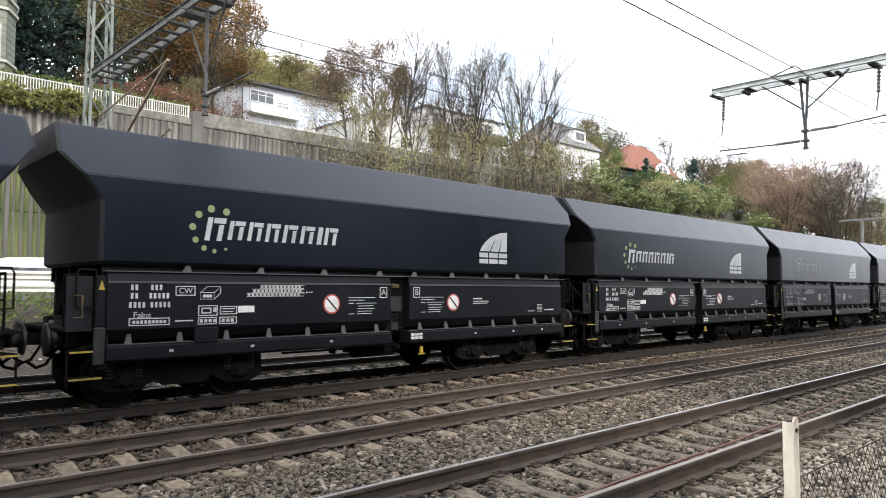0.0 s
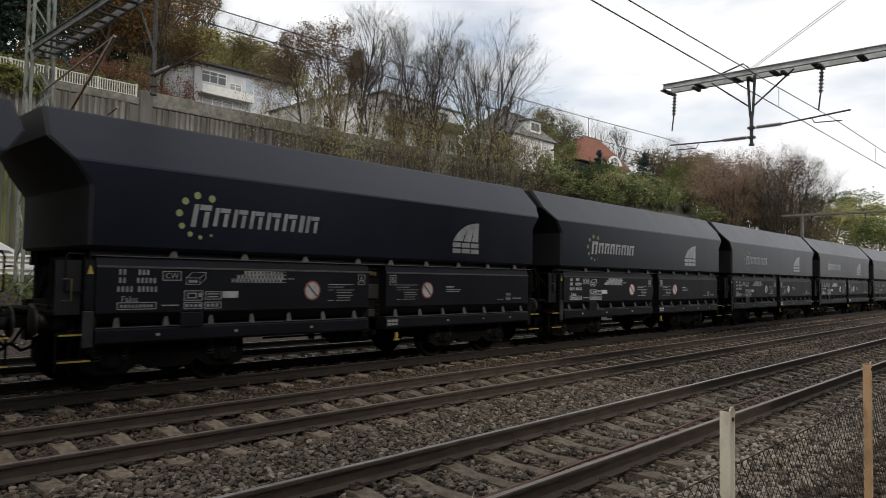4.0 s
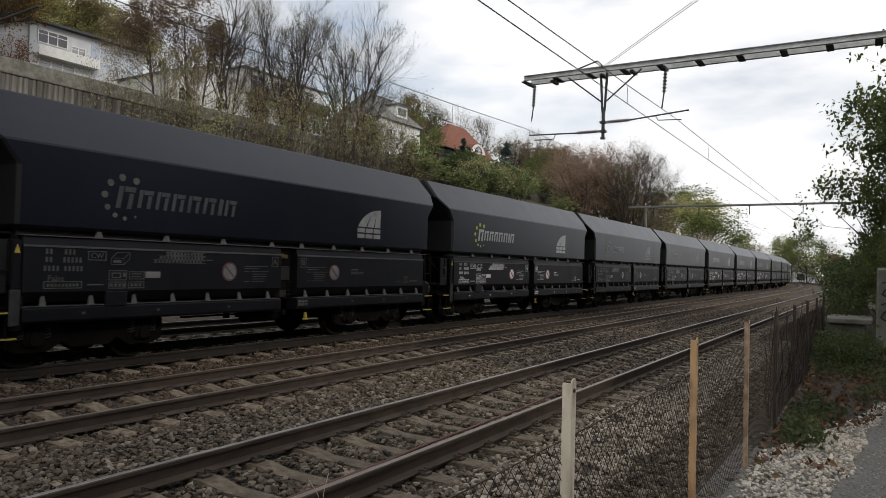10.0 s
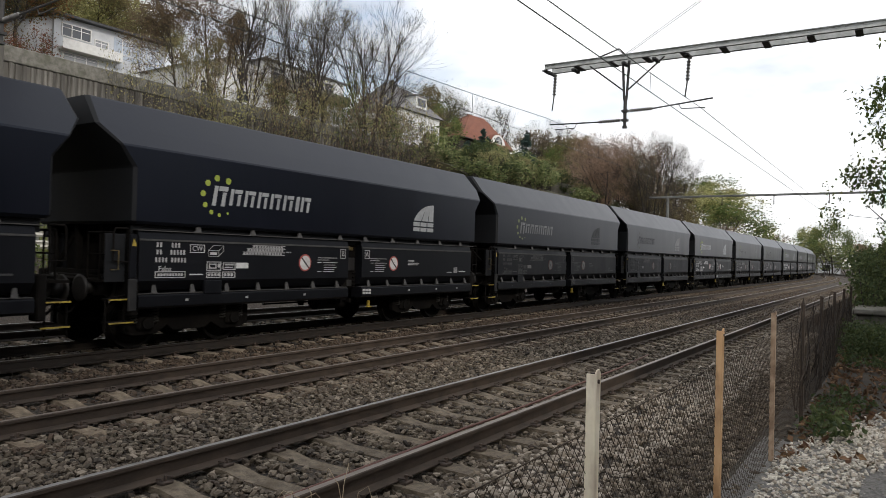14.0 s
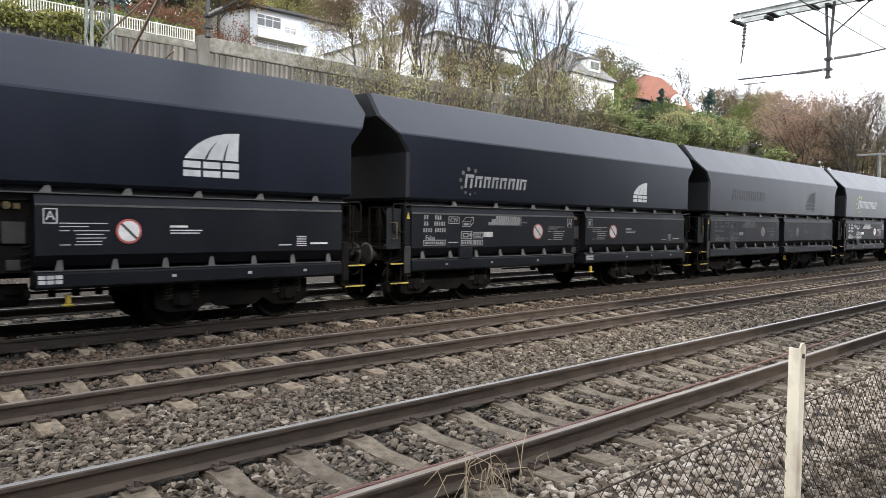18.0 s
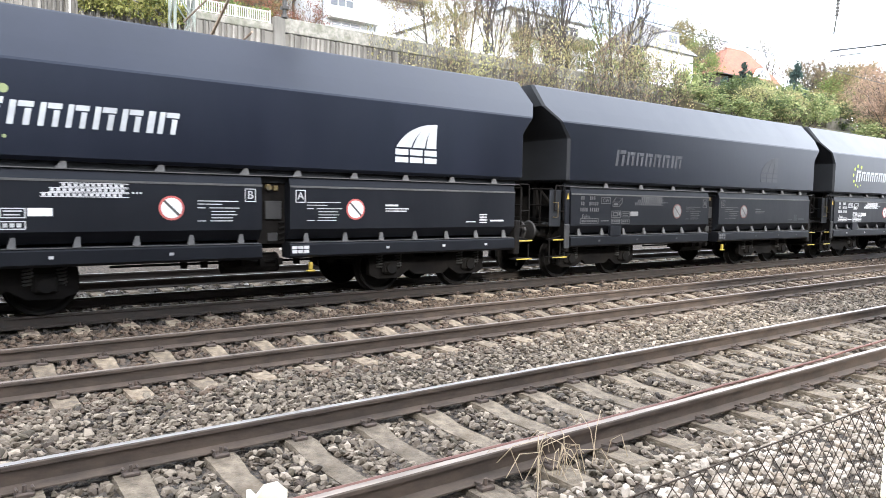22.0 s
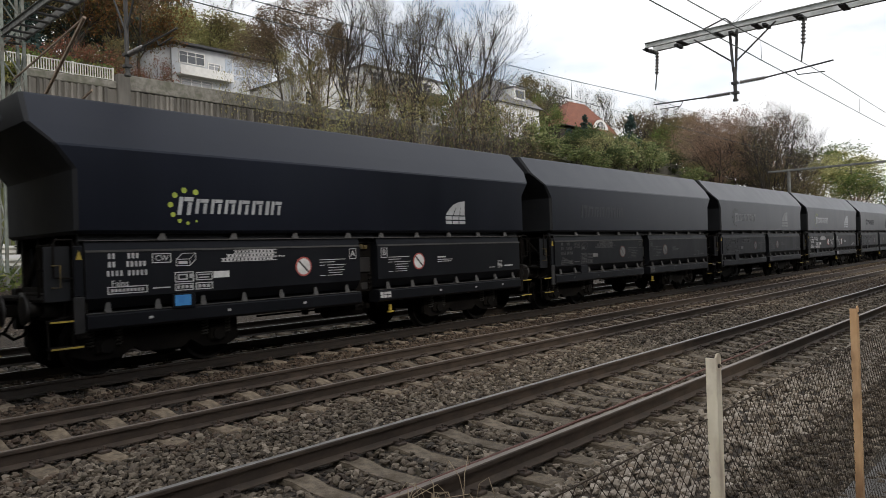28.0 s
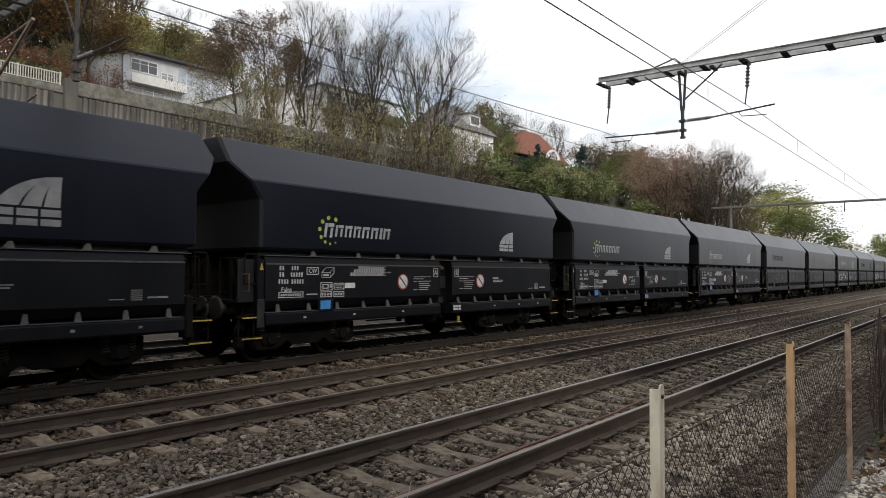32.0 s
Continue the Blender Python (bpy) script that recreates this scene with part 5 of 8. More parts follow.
def build_locomotive():
    """A white electric locomotive at the head of the train."""
    L, H = 8.3, 1.47
    g = thing("locomotive", "white electric locomotive with a grey lower band pulling the train", "locomotive")
    s = Shape()
    side = [(-L + 0.25, 1.30), (L - 0.25, 1.30), (L, 1.75), (L - 0.12, 2.45), (L - 0.75, 3.55), (L - 1.3, 3.80), (-L + 1.3, 3.80), (-L + 0.75, 3.55), (-L + 0.12, 2.45), (-L, 1.75)]
    ring = lambda y, k: [(x, y, 1.30 + (z - 1.30) * k) for x, z in side]
    s.loft([ring(-H, 0.93), ring(-H + 0.35, 1.0), ring(H - 0.35, 1.0), ring(H, 0.93)])
    part("body", s, M["loco_white"], g, "white painted body")
    s = Shape()
    s.box(-L + 0.3, L - 0.3, -H - 0.02, H + 0.02, 0.95, 1.42, c=0.03)
    part("lower_band", s, M["roof_grey"], g, "grey lower band")
    s = Shape()
    s.box(-L + 1.6, L - 1.6, -1.0, 1.0, 3.79, 4.02, c=0.05)
    for x in (-3.6, -0.8, 2.2):
        s.box(x, x + 1.4, -0.7, 0.7, 4.02, 4.18, c=0.04)
    part("roof_equipment", s, M["roof_grey"], g)
    for sg in (-1, 1):
        s = Shape()
        s.sheet([(sg * (L - 0.10), -1.15, 2.62), (sg * (L - 0.10), 1.15, 2.62), (sg * (L - 0.57), 1.05, 3.34), (sg * (L - 0.57), -1.05, 3.34)], (sg, 0, 0.4), 0.05)
        part("windscreen", s, M["pane"], g)
        for y in (-H - 0.012, H + 0.012):
            s = Shape()
            s.box(min(sg * (L - 1.7), sg * (L - 0.9)), max(sg * (L - 1.7), sg * (L - 0.9)), y - 0.02, y + 0.02, 2.62, 3.22, c=0.01)
            part("side_window", s, M["pane"], g)
        for y in (-0.875, 0.875):
            part("buffer", buffer_mesh(), None, g, at=pose(sg * (L - 0.25), y, 1.06, 0, 0, 0 if sg > 0 else 180))
        b = part("bogie", bogie_frame_mesh(), None, g, at=Matrix.Translation((sg * 5.0, 0, 0)))
        for d in (-1.3, 1.3):
            part("wheelset", wheelset_mesh(), None, b, at=Matrix.Translation((d, 0, 0.46)))
    s = Shape()
    for k in range(8):
        flat_y = -H - 0.012
        s.box(-1.9 + k * 0.48, -1.55 + k * 0.48, flat_y - 0.004, flat_y, 2.25, 2.75)
    tagged(part("side_mark", s, M["loco_mark"], g, "dark blue lettering blocks"), kind="stuff")
    s = Shape()
    for y in (-0.45, 0.45):
        s.pipe([(-5.4, y, 4.05), (-4.1, y, 4.55), (-5.6, y * 0.8, 5.05)], 0.03, 5)
    s.pipe([(-5.6, -0.8, 5.05), (-5.6, -0.55, 5.10), (-5.6, 0.55, 5.10), (-5.6, 0.8, 5.05)], 0.03, 5)
    part("pantograph", s, M["dark_steel"], g, "raised dark pantograph")
    return g


LOCO = build_locomotive()


def loco_pose(t):
    x, y, a = rail_point(WAGON_ZERO + 5 * PITCH + travel(t) + 14.5, TRACKS["C"])
    return pose(x, y, 0, 0, 0, math.degrees(a))


# ---- trees and shrubs ----
def grow(rng, height, habit, levels, spread, trunk_r, kids=(9, 6, 5, 4), start=0.25, stems=1, lift=0.25):
    """Branches as tapered tubes. Returns vertices, faces and the twig points that can carry leaves."""
    V, F, tips = [], [], []

    def tube(a, b, r0, r1, n):
        d = (b - a)
        if d.length < 1e-5:
            return
        d = d.normalized()
        u = d.orthogonal().normalized()
        w = d.cross(u)
        k = len(V)
        for c, r in ((a, r0), (b, r1)):
            for j in range(n):
                q = 2 * math.pi * j / n
                V.append(c + (u * math.cos(q) + w * math.sin(q)) * r)
        for j in range(n):
            F.append((k + j, k + (j + 1) % n, k + n + (j + 1) % n, k + n + j))

    def branch(p, d, length, r, lev):
        segs = 4 if lev == 0 else (3 if lev < 2 else 2)
        n = 7 if lev == 0 else (4 if lev == 1 else 3)
        pts, q, dd = [p.copy()], p.copy(), d.normalized()
        for _ in range(segs):
            wob = 0.10 if lev == 0 else 0.22
            dd = (dd + Vector((rng.uniform(-wob, wob), rng.uniform(-wob, wob), rng.uniform(-wob, wob) + lift * (0.0 if lev == 0 else 0.35)))).normalized()
            q = q + dd * (length / segs)
            pts.append(q.copy())
        for i in range(segs):
            f0, f1 = 1 - i / segs * 0.75, 1 - (i + 1) / segs * 0.75
            tube(pts[i], pts[i + 1], r * f0, r * f1, n)
        if lev >= levels:
            tips.extend(pts[1:])
            return
        for k in range(kids[lev]):
            u = start + (1 - start) * (k + rng.random()) / kids[lev] if lev == 0 else rng.uniform(0.25, 1.0)
            i = min(int(u * segs), segs - 1)
            at = pts[i].lerp(pts[i + 1], u * segs - i)
            ang = radians(spread * rng.uniform(0.7, 1.25))
            ax = dd.orthogonal().normalized()
            ax.rotate(Matrix.Rotation(rng.uniform(0, 2 * math.pi), 3, dd))
            nd = dd.copy()
            nd.rotate(Matrix.Rotation(ang, 3, ax))
            shape = (1 - 0.65 * u) if habit == "cone" else (0.55 + 0.7 * math.sin(math.pi * min(u, 0.95)))
            ln = length * (0.42 if lev == 0 else 0.5) * shape * rng.uniform(0.75, 1.2)
            branch(at, nd, ln, max(r * (1 - 0.7 * u) * 0.55, 0.010), lev + 1)
        tips.extend(pts[-1:])

    for s in range(stems):
        a = 2 * math.pi * s / max(stems, 1)
        base = Vector((0.25 * math.cos(a), 0.25 * math.sin(a), -0.3)) if stems > 1 else Vector((0, 0, -0.3))
        lean = Vector((math.cos(a) * 0.28, math.sin(a) * 0.28, 1)) if stems > 1 else Vector((rng.uniform(-0.05, 0.05), rng.uniform(-0.05, 0.05), 1))
        branch(base, lean, height * (rng.uniform(0.75, 1.0) if stems > 1 else 0.95), trunk_r, 0)
    return V, F, tips


def leaves(seed, points, per, size, jitter, name, mat):
    """Small bent leaf clumps round the given points."""
    rng = np.random.default_rng(seed)
    P = np.array([p[:] for p in points])
    k = int(len(P) * per)
    c = P[rng.integers(0, len(P), k)] + rng.normal(0, jitter, (k, 3))
    d = rng.normal(size=(k, 3))
    d /= np.linalg.norm(d, axis=1)[:, None]
    e = np.cross(d, rng.normal(size=(k, 3)))
    e /= np.linalg.norm(e, axis=1)[:, None]
    s = rng.uniform(0.6, 1.3, (k, 1)) * size
    nrm = np.cross(d, e)
    quad = np.stack([c - d * s, c + e * s * 0.55 + nrm * s * 0.2, c + d * s, c - e * s * 0.55 + nrm * s * 0.2], 1)
    f = np.arange(k * 4).reshape(-1, 4)
    me = bpy.data.meshes.new(name)
    me.vertices.add(k * 4)
    me.vertices.foreach_set("co", quad.reshape(-1))
    me.loops.add(k * 4)
    me.loops.foreach_set("vertex_index", f.reshape(-1))
    me.polygons.add(k)
    me.polygons.foreach_set("loop_start", np.arange(k) * 4)
    me.polygons.foreach_set("loop_total", np.full(k, 4))
    me.update(calc_edges=True)
    me.shade_flat()
    me.materials.append(mat)
    return me


def sized(t):
    """Notes a model tree's full height and mean width."""
    co = np.concatenate([np.array([v.co[:] for v in c.data.vertices]) for c in t.children])
    lo, hi = np.percentile(co, 0.5, axis=0), np.percentile(co, 99.5, axis=0)
    SIZE[t] = (float(hi[2]), float((hi[0] - lo[0] + hi[1] - lo[1]) / 2))
    return t


SIZE = {}


def tree_kind(seed, label, category, height, habit, levels, spread, trunk_r, kids, leaf, per, size, jitter, bark="bark", start=0.25, stems=1, lift=0.25, name="tree"):
    rng = random.Random(seed)
    V, F, tips = grow(rng, height, habit, levels, spread, trunk_r, kids, start, stems, lift)
    t = thing(name, label, category)
    part("trunk", raw("trunk", V, F, M[bark], smooth=True), None, t, "trunk and limbs")
    if leaf:
        part("crown", leaves(seed, tips, per, size, jitter, "crown", M[leaf]), None, t)
    return sized(t)


def conifer_kind(seed, label, height, radius, leaf):
    rng = random.Random(seed)
    t = thing("conifer", label, "conifer")
    s = Shape()
    s.tube((0, 0, -0.3), (0, 0, height), 0.16 * height / 10, 0.01, n=8)
    pts = []
    for k in range(int(height * 9)):
        u = rng.uniform(0.08, 1.0)
        a = rng.uniform(0, 2 * math.pi)
        r = radius * (1 - u) ** 0.8 + 0.08
        z = u * height
        tip = (r * math.cos(a), r * math.sin(a), z - 0.18 * r)
        s.tube((0, 0, z), tip, 0.02, 0.006, n=3, caps=False)
        for q in range(6):
            w = (q + 1) / 6
            pts.append(Vector((tip[0] * w, tip[1] * w, z + (tip[2] - z) * w)))
    part("trunk", s, M["bark_dark"], t)
    part("crown", leaves(seed, pts, 5, 0.20, 0.16, "crown", M[leaf]), None, t)
    return sized(t)


KIND = {
    "bare_a": tree_kind(1, "nearly bare tall deciduous tree with fine grey twigs", "tree", 12, "round", 3, 25, 0.17, (10, 8, 7), "leaf_sparse", 0.9, 0.06, 0.2, start=0.15, lift=0.35, stems=3),
    "bare_b": tree_kind(2, "nearly bare broad deciduous tree with a few olive leaves", "tree", 12, "round", 3, 28, 0.15, (8, 6, 6), "leaf_yellow", 0.8, 0.095, 0.25, start=0.15, lift=0.3, stems=5),
    "fan_a": tree_kind(31, "tall bare deciduous tree with upswept dark grey twigs", "tree", 13, "round", 3, 27, 0.20, (20, 9, 7), "leaf_sparse", 0.55, 0.055, 0.22, "bark_dark", start=0.18, lift=0.36),
    "fan_b": tree_kind(32, "bare tree with several upright stems and a few olive leaves", "tree", 13, "round", 3, 25, 0.16, (13, 8, 7), "leaf_sparse", 0.6, 0.06, 0.22, "bark_dark", start=0.16, lift=0.36, stems=2),
    "fan_c": tree_kind(33, "broad bare tree with fine ascending twigs and olive leaves inside", "tree", 13, "round", 3, 30, 0.18, (13, 8, 8), "leaf_sparse", 0.7, 0.06, 0.25, "bark_dark", start=0.14, lift=0.32, stems=3),
    "brown_fine": tree_kind(36, "rounded tree with a full crown of fine grey-brown leaves", "tree", 12, "round", 3, 40, 0.17, (14, 9, 7), "leaf_tan", 7.0, 0.095, 0.28, "bark_grey", start=0.18),
    "gold_bush": tree_kind(37, "tall dense shrub with golden-olive autumn leaves", "shrub", 9, "round", 3, 34, 0.06, (9, 7, 5), "leaf_gold", 2.0, 0.085, 0.24, "bark_dark", start=0.05, stems=5, lift=0.4, name="shrub"),
    "red_brown": tree_kind(34, "dense twiggy tree with fine reddish-brown leaves", "tree", 12, "round", 3, 42, 0.15, (12, 8, 7), "leaf_russet", 2.6, 0.10, 0.30, "bark_dark", start=0.05, stems=4, lift=0.35),
    "olive": tree_kind(35, "full tree with olive-brown autumn leaves", "tree", 12, "round", 3, 40, 0.18, (11, 7, 6), "leaf_olive", 4.5, 0.14, 0.34, "bark_dark", start=0.12),
    "brown": tree_kind(3, "deciduous tree with a crown of fine brown leaves", "tree", 12, "round", 3, 40, 0.18, (11, 7, 5), "leaf_brown", 4.2, 0.17, 0.36),
    "twiggy": tree_kind(4, "purple-brown leafless tree with a dense haze of twigs", "tree", 12, "round", 3, 40, 0.14, (10, 8, 7), "leaf_brown", 0.8, 0.06, 0.25, "bark_dark", start=0.06, stems=4, lift=0.4),
    "orange": tree_kind(5, "deciduous tree with rust-orange autumn leaves", "tree", 12, "round", 3, 42, 0.20, (10, 7, 5), "leaf_orange", 8, 0.16, 0.45, "bark_dark"),
    "yellow": tree_kind(6, "tree with yellow-green autumn leaves", "tree", 10, "round", 3, 40, 0.15, (10, 7, 5), "leaf_yellow", 8, 0.15, 0.42),
    "green": tree_kind(7, "broad green leafy tree", "tree", 11, "round", 3, 44, 0.18, (9, 7, 5), "leaf_green", 5.5, 0.16, 0.42, "bark_dark"),
    "shrub_green": tree_kind(8, "tall green shrub with many stems", "shrub", 7, "round", 2, 38, 0.055, (8, 7), "leaf_bright", 2.2, 0.17, 0.34, "bark_dark", start=0.1, stems=5, name="shrub"),
    "shrub_yellow": tree_kind(9, "yellowing shrub with many thin stems", "shrub", 7, "round", 2, 34, 0.05, (8, 7), "leaf_yellow", 1.8, 0.13, 0.30, "bark_dark", start=0.1, stems=5, name="shrub"),
    "shrub_bare": tree_kind(10, "thin leafless thicket with scattered olive leaves", "shrub", 7, "round", 3, 30, 0.04, (8, 5, 4), "leaf_sparse", 0.8, 0.10, 0.22, "bark_dark", start=0.08, stems=4, name="shrub", lift=0.5),
    "tall_bare": tree_kind(15, "tall thin shrub with dark stems and few olive leaves", "shrub", 14, "round", 2, 27, 0.065, (24, 7), "leaf_sparse", 0.9, 0.13, 0.22, "bark_dark", start=0.08, lift=0.5, name="shrub"),
    "tall_yellow": tree_kind(16, "tall shrub with dark stems and yellow-olive leaves", "shrub", 14, "round", 2, 30, 0.065, (24, 7), "leaf_yellow", 1.7, 0.15, 0.28, "bark_dark", start=0.08, lift=0.45, name="shrub"),
    "tall_green": tree_kind(17, "tall green shrub with dark stems", "shrub", 14, "round", 2, 34, 0.07, (22, 7), "leaf_bright", 2.4, 0.17, 0.32, "bark_dark", start=0.06, lift=0.4, name="shrub"),
    "tall_olive": tree_kind(18, "tall leafy olive-brown shrub", "shrub", 14, "round", 2, 36, 0.07, (22, 7), "leaf_brown", 2.2, 0.14, 0.32, "bark_dark", start=0.06, lift=0.4, name="shrub"),
    "pole_bare": tree_kind(19, "slender nearly bare tree with a dark straight trunk", "tree", 12, "round", 3, 34, 0.12, (18, 6, 5), "leaf_sparse", 0.8, 0.07, 0.2, "bark_dark", start=0.15, lift=0.45),
    "shrub_red": tree_kind(11, "dull red garden shrub", "shrub", 4, "round", 2, 42, 0.05, (7, 6), "leaf_red", 5, 0.10, 0.28, start=0.1, stems=4, name="shrub"),
    "clump": tree_kind(41, "leafy garden shrub with patchy light and dark green leaves", "shrub", 4, "round", 2, 42, 0.05, (7, 6), "leaf_patch", 2.6, 0.19, 0.17, "bark_dark", start=0.1, stems=4, name="shrub"),
    "clump_dark": tree_kind(42, "dense dark green garden shrub", "shrub", 4, "round", 2, 44, 0.05, (7, 6), "leaf_dark", 3.4, 0.17, 0.18, "bark_dark", start=0.1, stems=4, name="shrub"),
    "near": tree_kind(14, "dark green tree with small leaves beside the line", "tree", 9, "round", 3, 46, 0.16, (14, 8, 5), "leaf_near", 13, 0.095, 0.17, "bark_dark", start=0.12),
    "conifer": conifer_kind(12, "tall dark green conifer behind the wall", 14, 3.2, "needle"),
    "spruce": conifer_kind(13, "small blue-green spruce in a hillside garden", 9, 2.4, "needle_blue"),
}
PLANTED = set()


def plant(kind, x, y, height, wide=None, z=None, turn=None):
    """A tree of the given height and crown width, standing on the land."""
    base = KIND[kind]
    h0, w0 = SIZE[base]
    k = height / h0
    f = k if wide is None else wide / w0
    z = hillside(x, y) if z is None else z
    turn = (x * 37.0 + y * 11.0) % 360 if turn is None else turn
    if kind in PLANTED:
        ob = copy_thing(base, Matrix())
    else:
        ob = base
        PLANTED.add(kind)
    ob.matrix_basis = pose(x, y, z, 0, 0, turn) @ Matrix.Diagonal((f, f, k, 1))
    return ob


# garden and hillside behind the wall
for x, y, h in ((11.5, 62, 17), (15.5, 64, 16), (13, 66, 18), (19.5, 70, 17), (24, 72, 16), (29, 76, 15), (33.5, 78, 13)):
    plant("conifer", x, y, h)
plant("spruce", 17.0, 56, 7)
for k_, x, y, h in (("orange", 21, 58, 14), ("orange", 26, 60, 14), ("brown", 23.5, 65, 16), ("orange", 30, 66, 14), ("green", 19, 68, 15), ("brown", 34, 90, 14), ("orange", 17, 72, 16), ("orange", 27, 73, 15),
                    ("green", 46, 96, 11), ("brown", 30, 84, 16), ("orange", 22, 84, 16), ("bare_a", 45, 92, 16), ("bare_a", 52, 94, 14), ("bare_b", 38, 92, 16),
                    ("brown", 8, 78, 17), ("green", 13, 84, 17), ("orange", 2, 82, 17), ("brown", -6, 80, 17), ("brown", -14, 78, 16), ("orange", 36, 100, 17), ("brown", 27, 96, 17)):
    plant(k_, x, y, h)
for k_, x, y, h in (("brown", -2, 92, 18), ("green", 6, 98, 18), ("orange", 14, 94, 18), ("green", 22, 100, 19), ("brown", 30, 104, 18), ("green", 38, 106, 17), ("brown", 10, 72, 14), ("green", 24, 78, 13), ("brown", 33, 80, 9)):
    plant(k_, x, y, h, 12)
for k_, x, y, h in (("green", 44, 101, 9), ("brown", 51, 104, 9), ("green", 59, 107, 9), ("brown", 47, 114, 10), ("green", 36, 114, 20), ("brown", 28, 112, 20), ("green", 55, 116, 10)):
    plant(k_, x, y, h, 13)
for k_, x, y, h, w in (("olive", 38, 87, 9.5, 9), ("gold_bush", 41, 85, 9, 8), ("yellow", 44, 86, 9, 9), ("olive", 49, 88, 9.5, 10), ("olive", 55, 90, 9, 10), ("fan_c", 43, 90, 18, 11), ("fan_a", 47, 92, 19, 9), ("fan_b", 36, 88, 20, 10), ("orange", 29.5, 71, 11, 6), ("olive", 28, 68, 10, 7),
                       ("olive", 22.5, 62, 9, 7), ("gold_bush", 24, 57, 4, 4), ("olive", 18, 60, 9, 7)):
    plant(k_, x, y, h, w)
plant("yellow", 46.5, 87, 10.5, 9)
plant("yellow", 52.5, 89, 10.5, 9)
plant("brown", 57.5, 90, 11, 9)
plant("yellow", 61.5, 92, 9.5, 8)
plant("brown", 41.0, 86, 9, 8)
for x, y, h in ((16, 49, 3.0), (18, 50, 3.4), (14, 49.5, 2.4), (21, 51, 3.2), (24, 50.5, 3.0)):
    plant("shrub_red", x, y, h)
# trees along the terrace edge
plant("brown_fine", 38.4, 50.2, 10.6, 7.2)
plant("brown_fine", 36.2, 51.4, 9.4, 5.6)
plant("brown_fine", 40.6, 51.4, 9.0, 5.4)
for x, y, h, w in ((34.2, 47.2, 5.0, 3.2), (36.4, 46.9, 5.6, 3.2), (43.4, 47.6, 4.2, 3.2), (50.2, 47.6, 4.0, 3.4), (53.4, 48.0, 4.6, 3.6), (59.2, 47.6, 4.6, 3.8), (62.2, 48.2, 4.6, 4.0)):
    plant("gold_bush", x, y, h, w)
# bare dark stems before the long white house
for x, y, h in ((27.4, 44.9, 14.6), (29.0, 44.4, 15.4), (30.4, 44.8, 14.8), (31.6, 44.2, 15.6), (33.2, 44.7, 15.2)):
    plant("tall_bare", x, y, h, 3.2)
plant("fan_a", 39.4, 47.4, 13.6, 6.6)
plant("fan_b", 41.4, 48.2, 10.8, 5.4)
plant("fan_c", 47.6, 47.4, 14.6, 9.6)
plant("fan_b", 45.2, 48.4, 12.0, 6.0)
plant("fan_a", 51.0, 48.6, 13.0, 7.4)
plant("fan_c", 56.2, 47.4, 15.8, 12.0)
plant("fan_b", 60.4, 48.4, 13.6, 9.0)
rng = random.Random(21)
# bushes at the foot of the wall that reach over its top
for i in range(46):
    x = 29.8 + (i % 23) * 1.44
    row = i // 23
    if row and i % 3 == 1:
        continue
    u = min(1.0, max(0.0, (x - 31) / 26))
    if x < 34:
        k_ = "tall_bare"
    elif x < 49:
        k_ = ("tall_bare", "tall_yellow", "tall_yellow", "tall_bare", "tall_yellow", "tall_olive")[(i * 5 + row) % 6]
    else:
        k_ = ("tall_green", "tall_yellow", "tall_green", "tall_bare", "tall_olive")[(i * 3 + row) % 5]
    top = (11.4 if x < 34 else 13.2) + (2.2 if x < 45 else 3.0) * u + rng.uniform(-1.4, 2.6)
    if row and x > 36:
        k_ = "tall_bare" if i % 3 else "tall_olive"
    plant(k_, x + rng.uniform(-0.5, 0.5), 44.6 - 1.8 * row + rng.uniform(-0.5, 0.5), top - 1.3 * row, 3.8 + 1.4 * u)
# slender bare trees between them
for i in range(5):
    plant(("pole_bare", "pole_bare", "fan_a")[i % 3], 42.5 + i * 2.9 + rng.uniform(-0.8, 0.8), 47.2 + rng.uniform(-0.4, 2.5), 6.5 + rng.uniform(-1.5, 2.5), 3.8 + rng.uniform(-0.6, 1.2))
for i in range(9):
    plant(("shrub_green", "shrub_yellow", "shrub_bare")[i % 3], 47 + i * 2.1, 48.8 + rng.uniform(-1, 1.5), rng.uniform(2.5, 4.2))
# the slope beyond the wall's end
for i in range(57):
    x = 65 + (i % 19) * 2.2 + rng.uniform(-1, 1)
    y = 40.5 + (i // 19) * 4.5 + rng.uniform(-2, 2)
    if y < 46 and 0.415 < y / x < 0.475:
        continue
    plant(("clump", "shrub_yellow", "clump_dark", "shrub_bare", "clump")[i % 5], x, y, min(rng.uniform(2.8, 4.6), max(1.4, 1.8 + rng.uniform(0.132, 0.157) * math.hypot(x, y) - hillside(x, y))), rng.uniform(4.0, 5.5))
for k_, x, y, h, w in (("clump", 73, 50, 5.0, 6), ("clump_dark", 81, 51, 2.6, 5), ("clump", 86, 53, 2.4, 5), ("clump_dark", 90, 54, 3.0, 5), ("clump", 95, 55, 3.4, 5), ("clump_dark", 100, 57.0, 4.6, 6), ("clump", 104, 58.5, 4.8, 6), ("clump_dark", 107.5, 59, 4.8, 5), ("clump", 113, 59, 5.0, 6), ("clump", 118, 60, 5.0, 6)):
    plant(k_, x, y, h, w)
plant("green", 117, 80, 15.5, 10)
plant("bare_b", 124, 83, 13, 9)
for k_, x, y, h, w in (("green", 121, 85, 14, 12), ("brown", 129, 85, 13, 12), ("bare_b", 136, 82, 12, 12), ("green", 112, 78, 12.5, 9), ("brown", 124, 78, 12, 10)):
    plant(k_, x, y, h, w)
plant("bare_a", 126, 80, 13, 9)
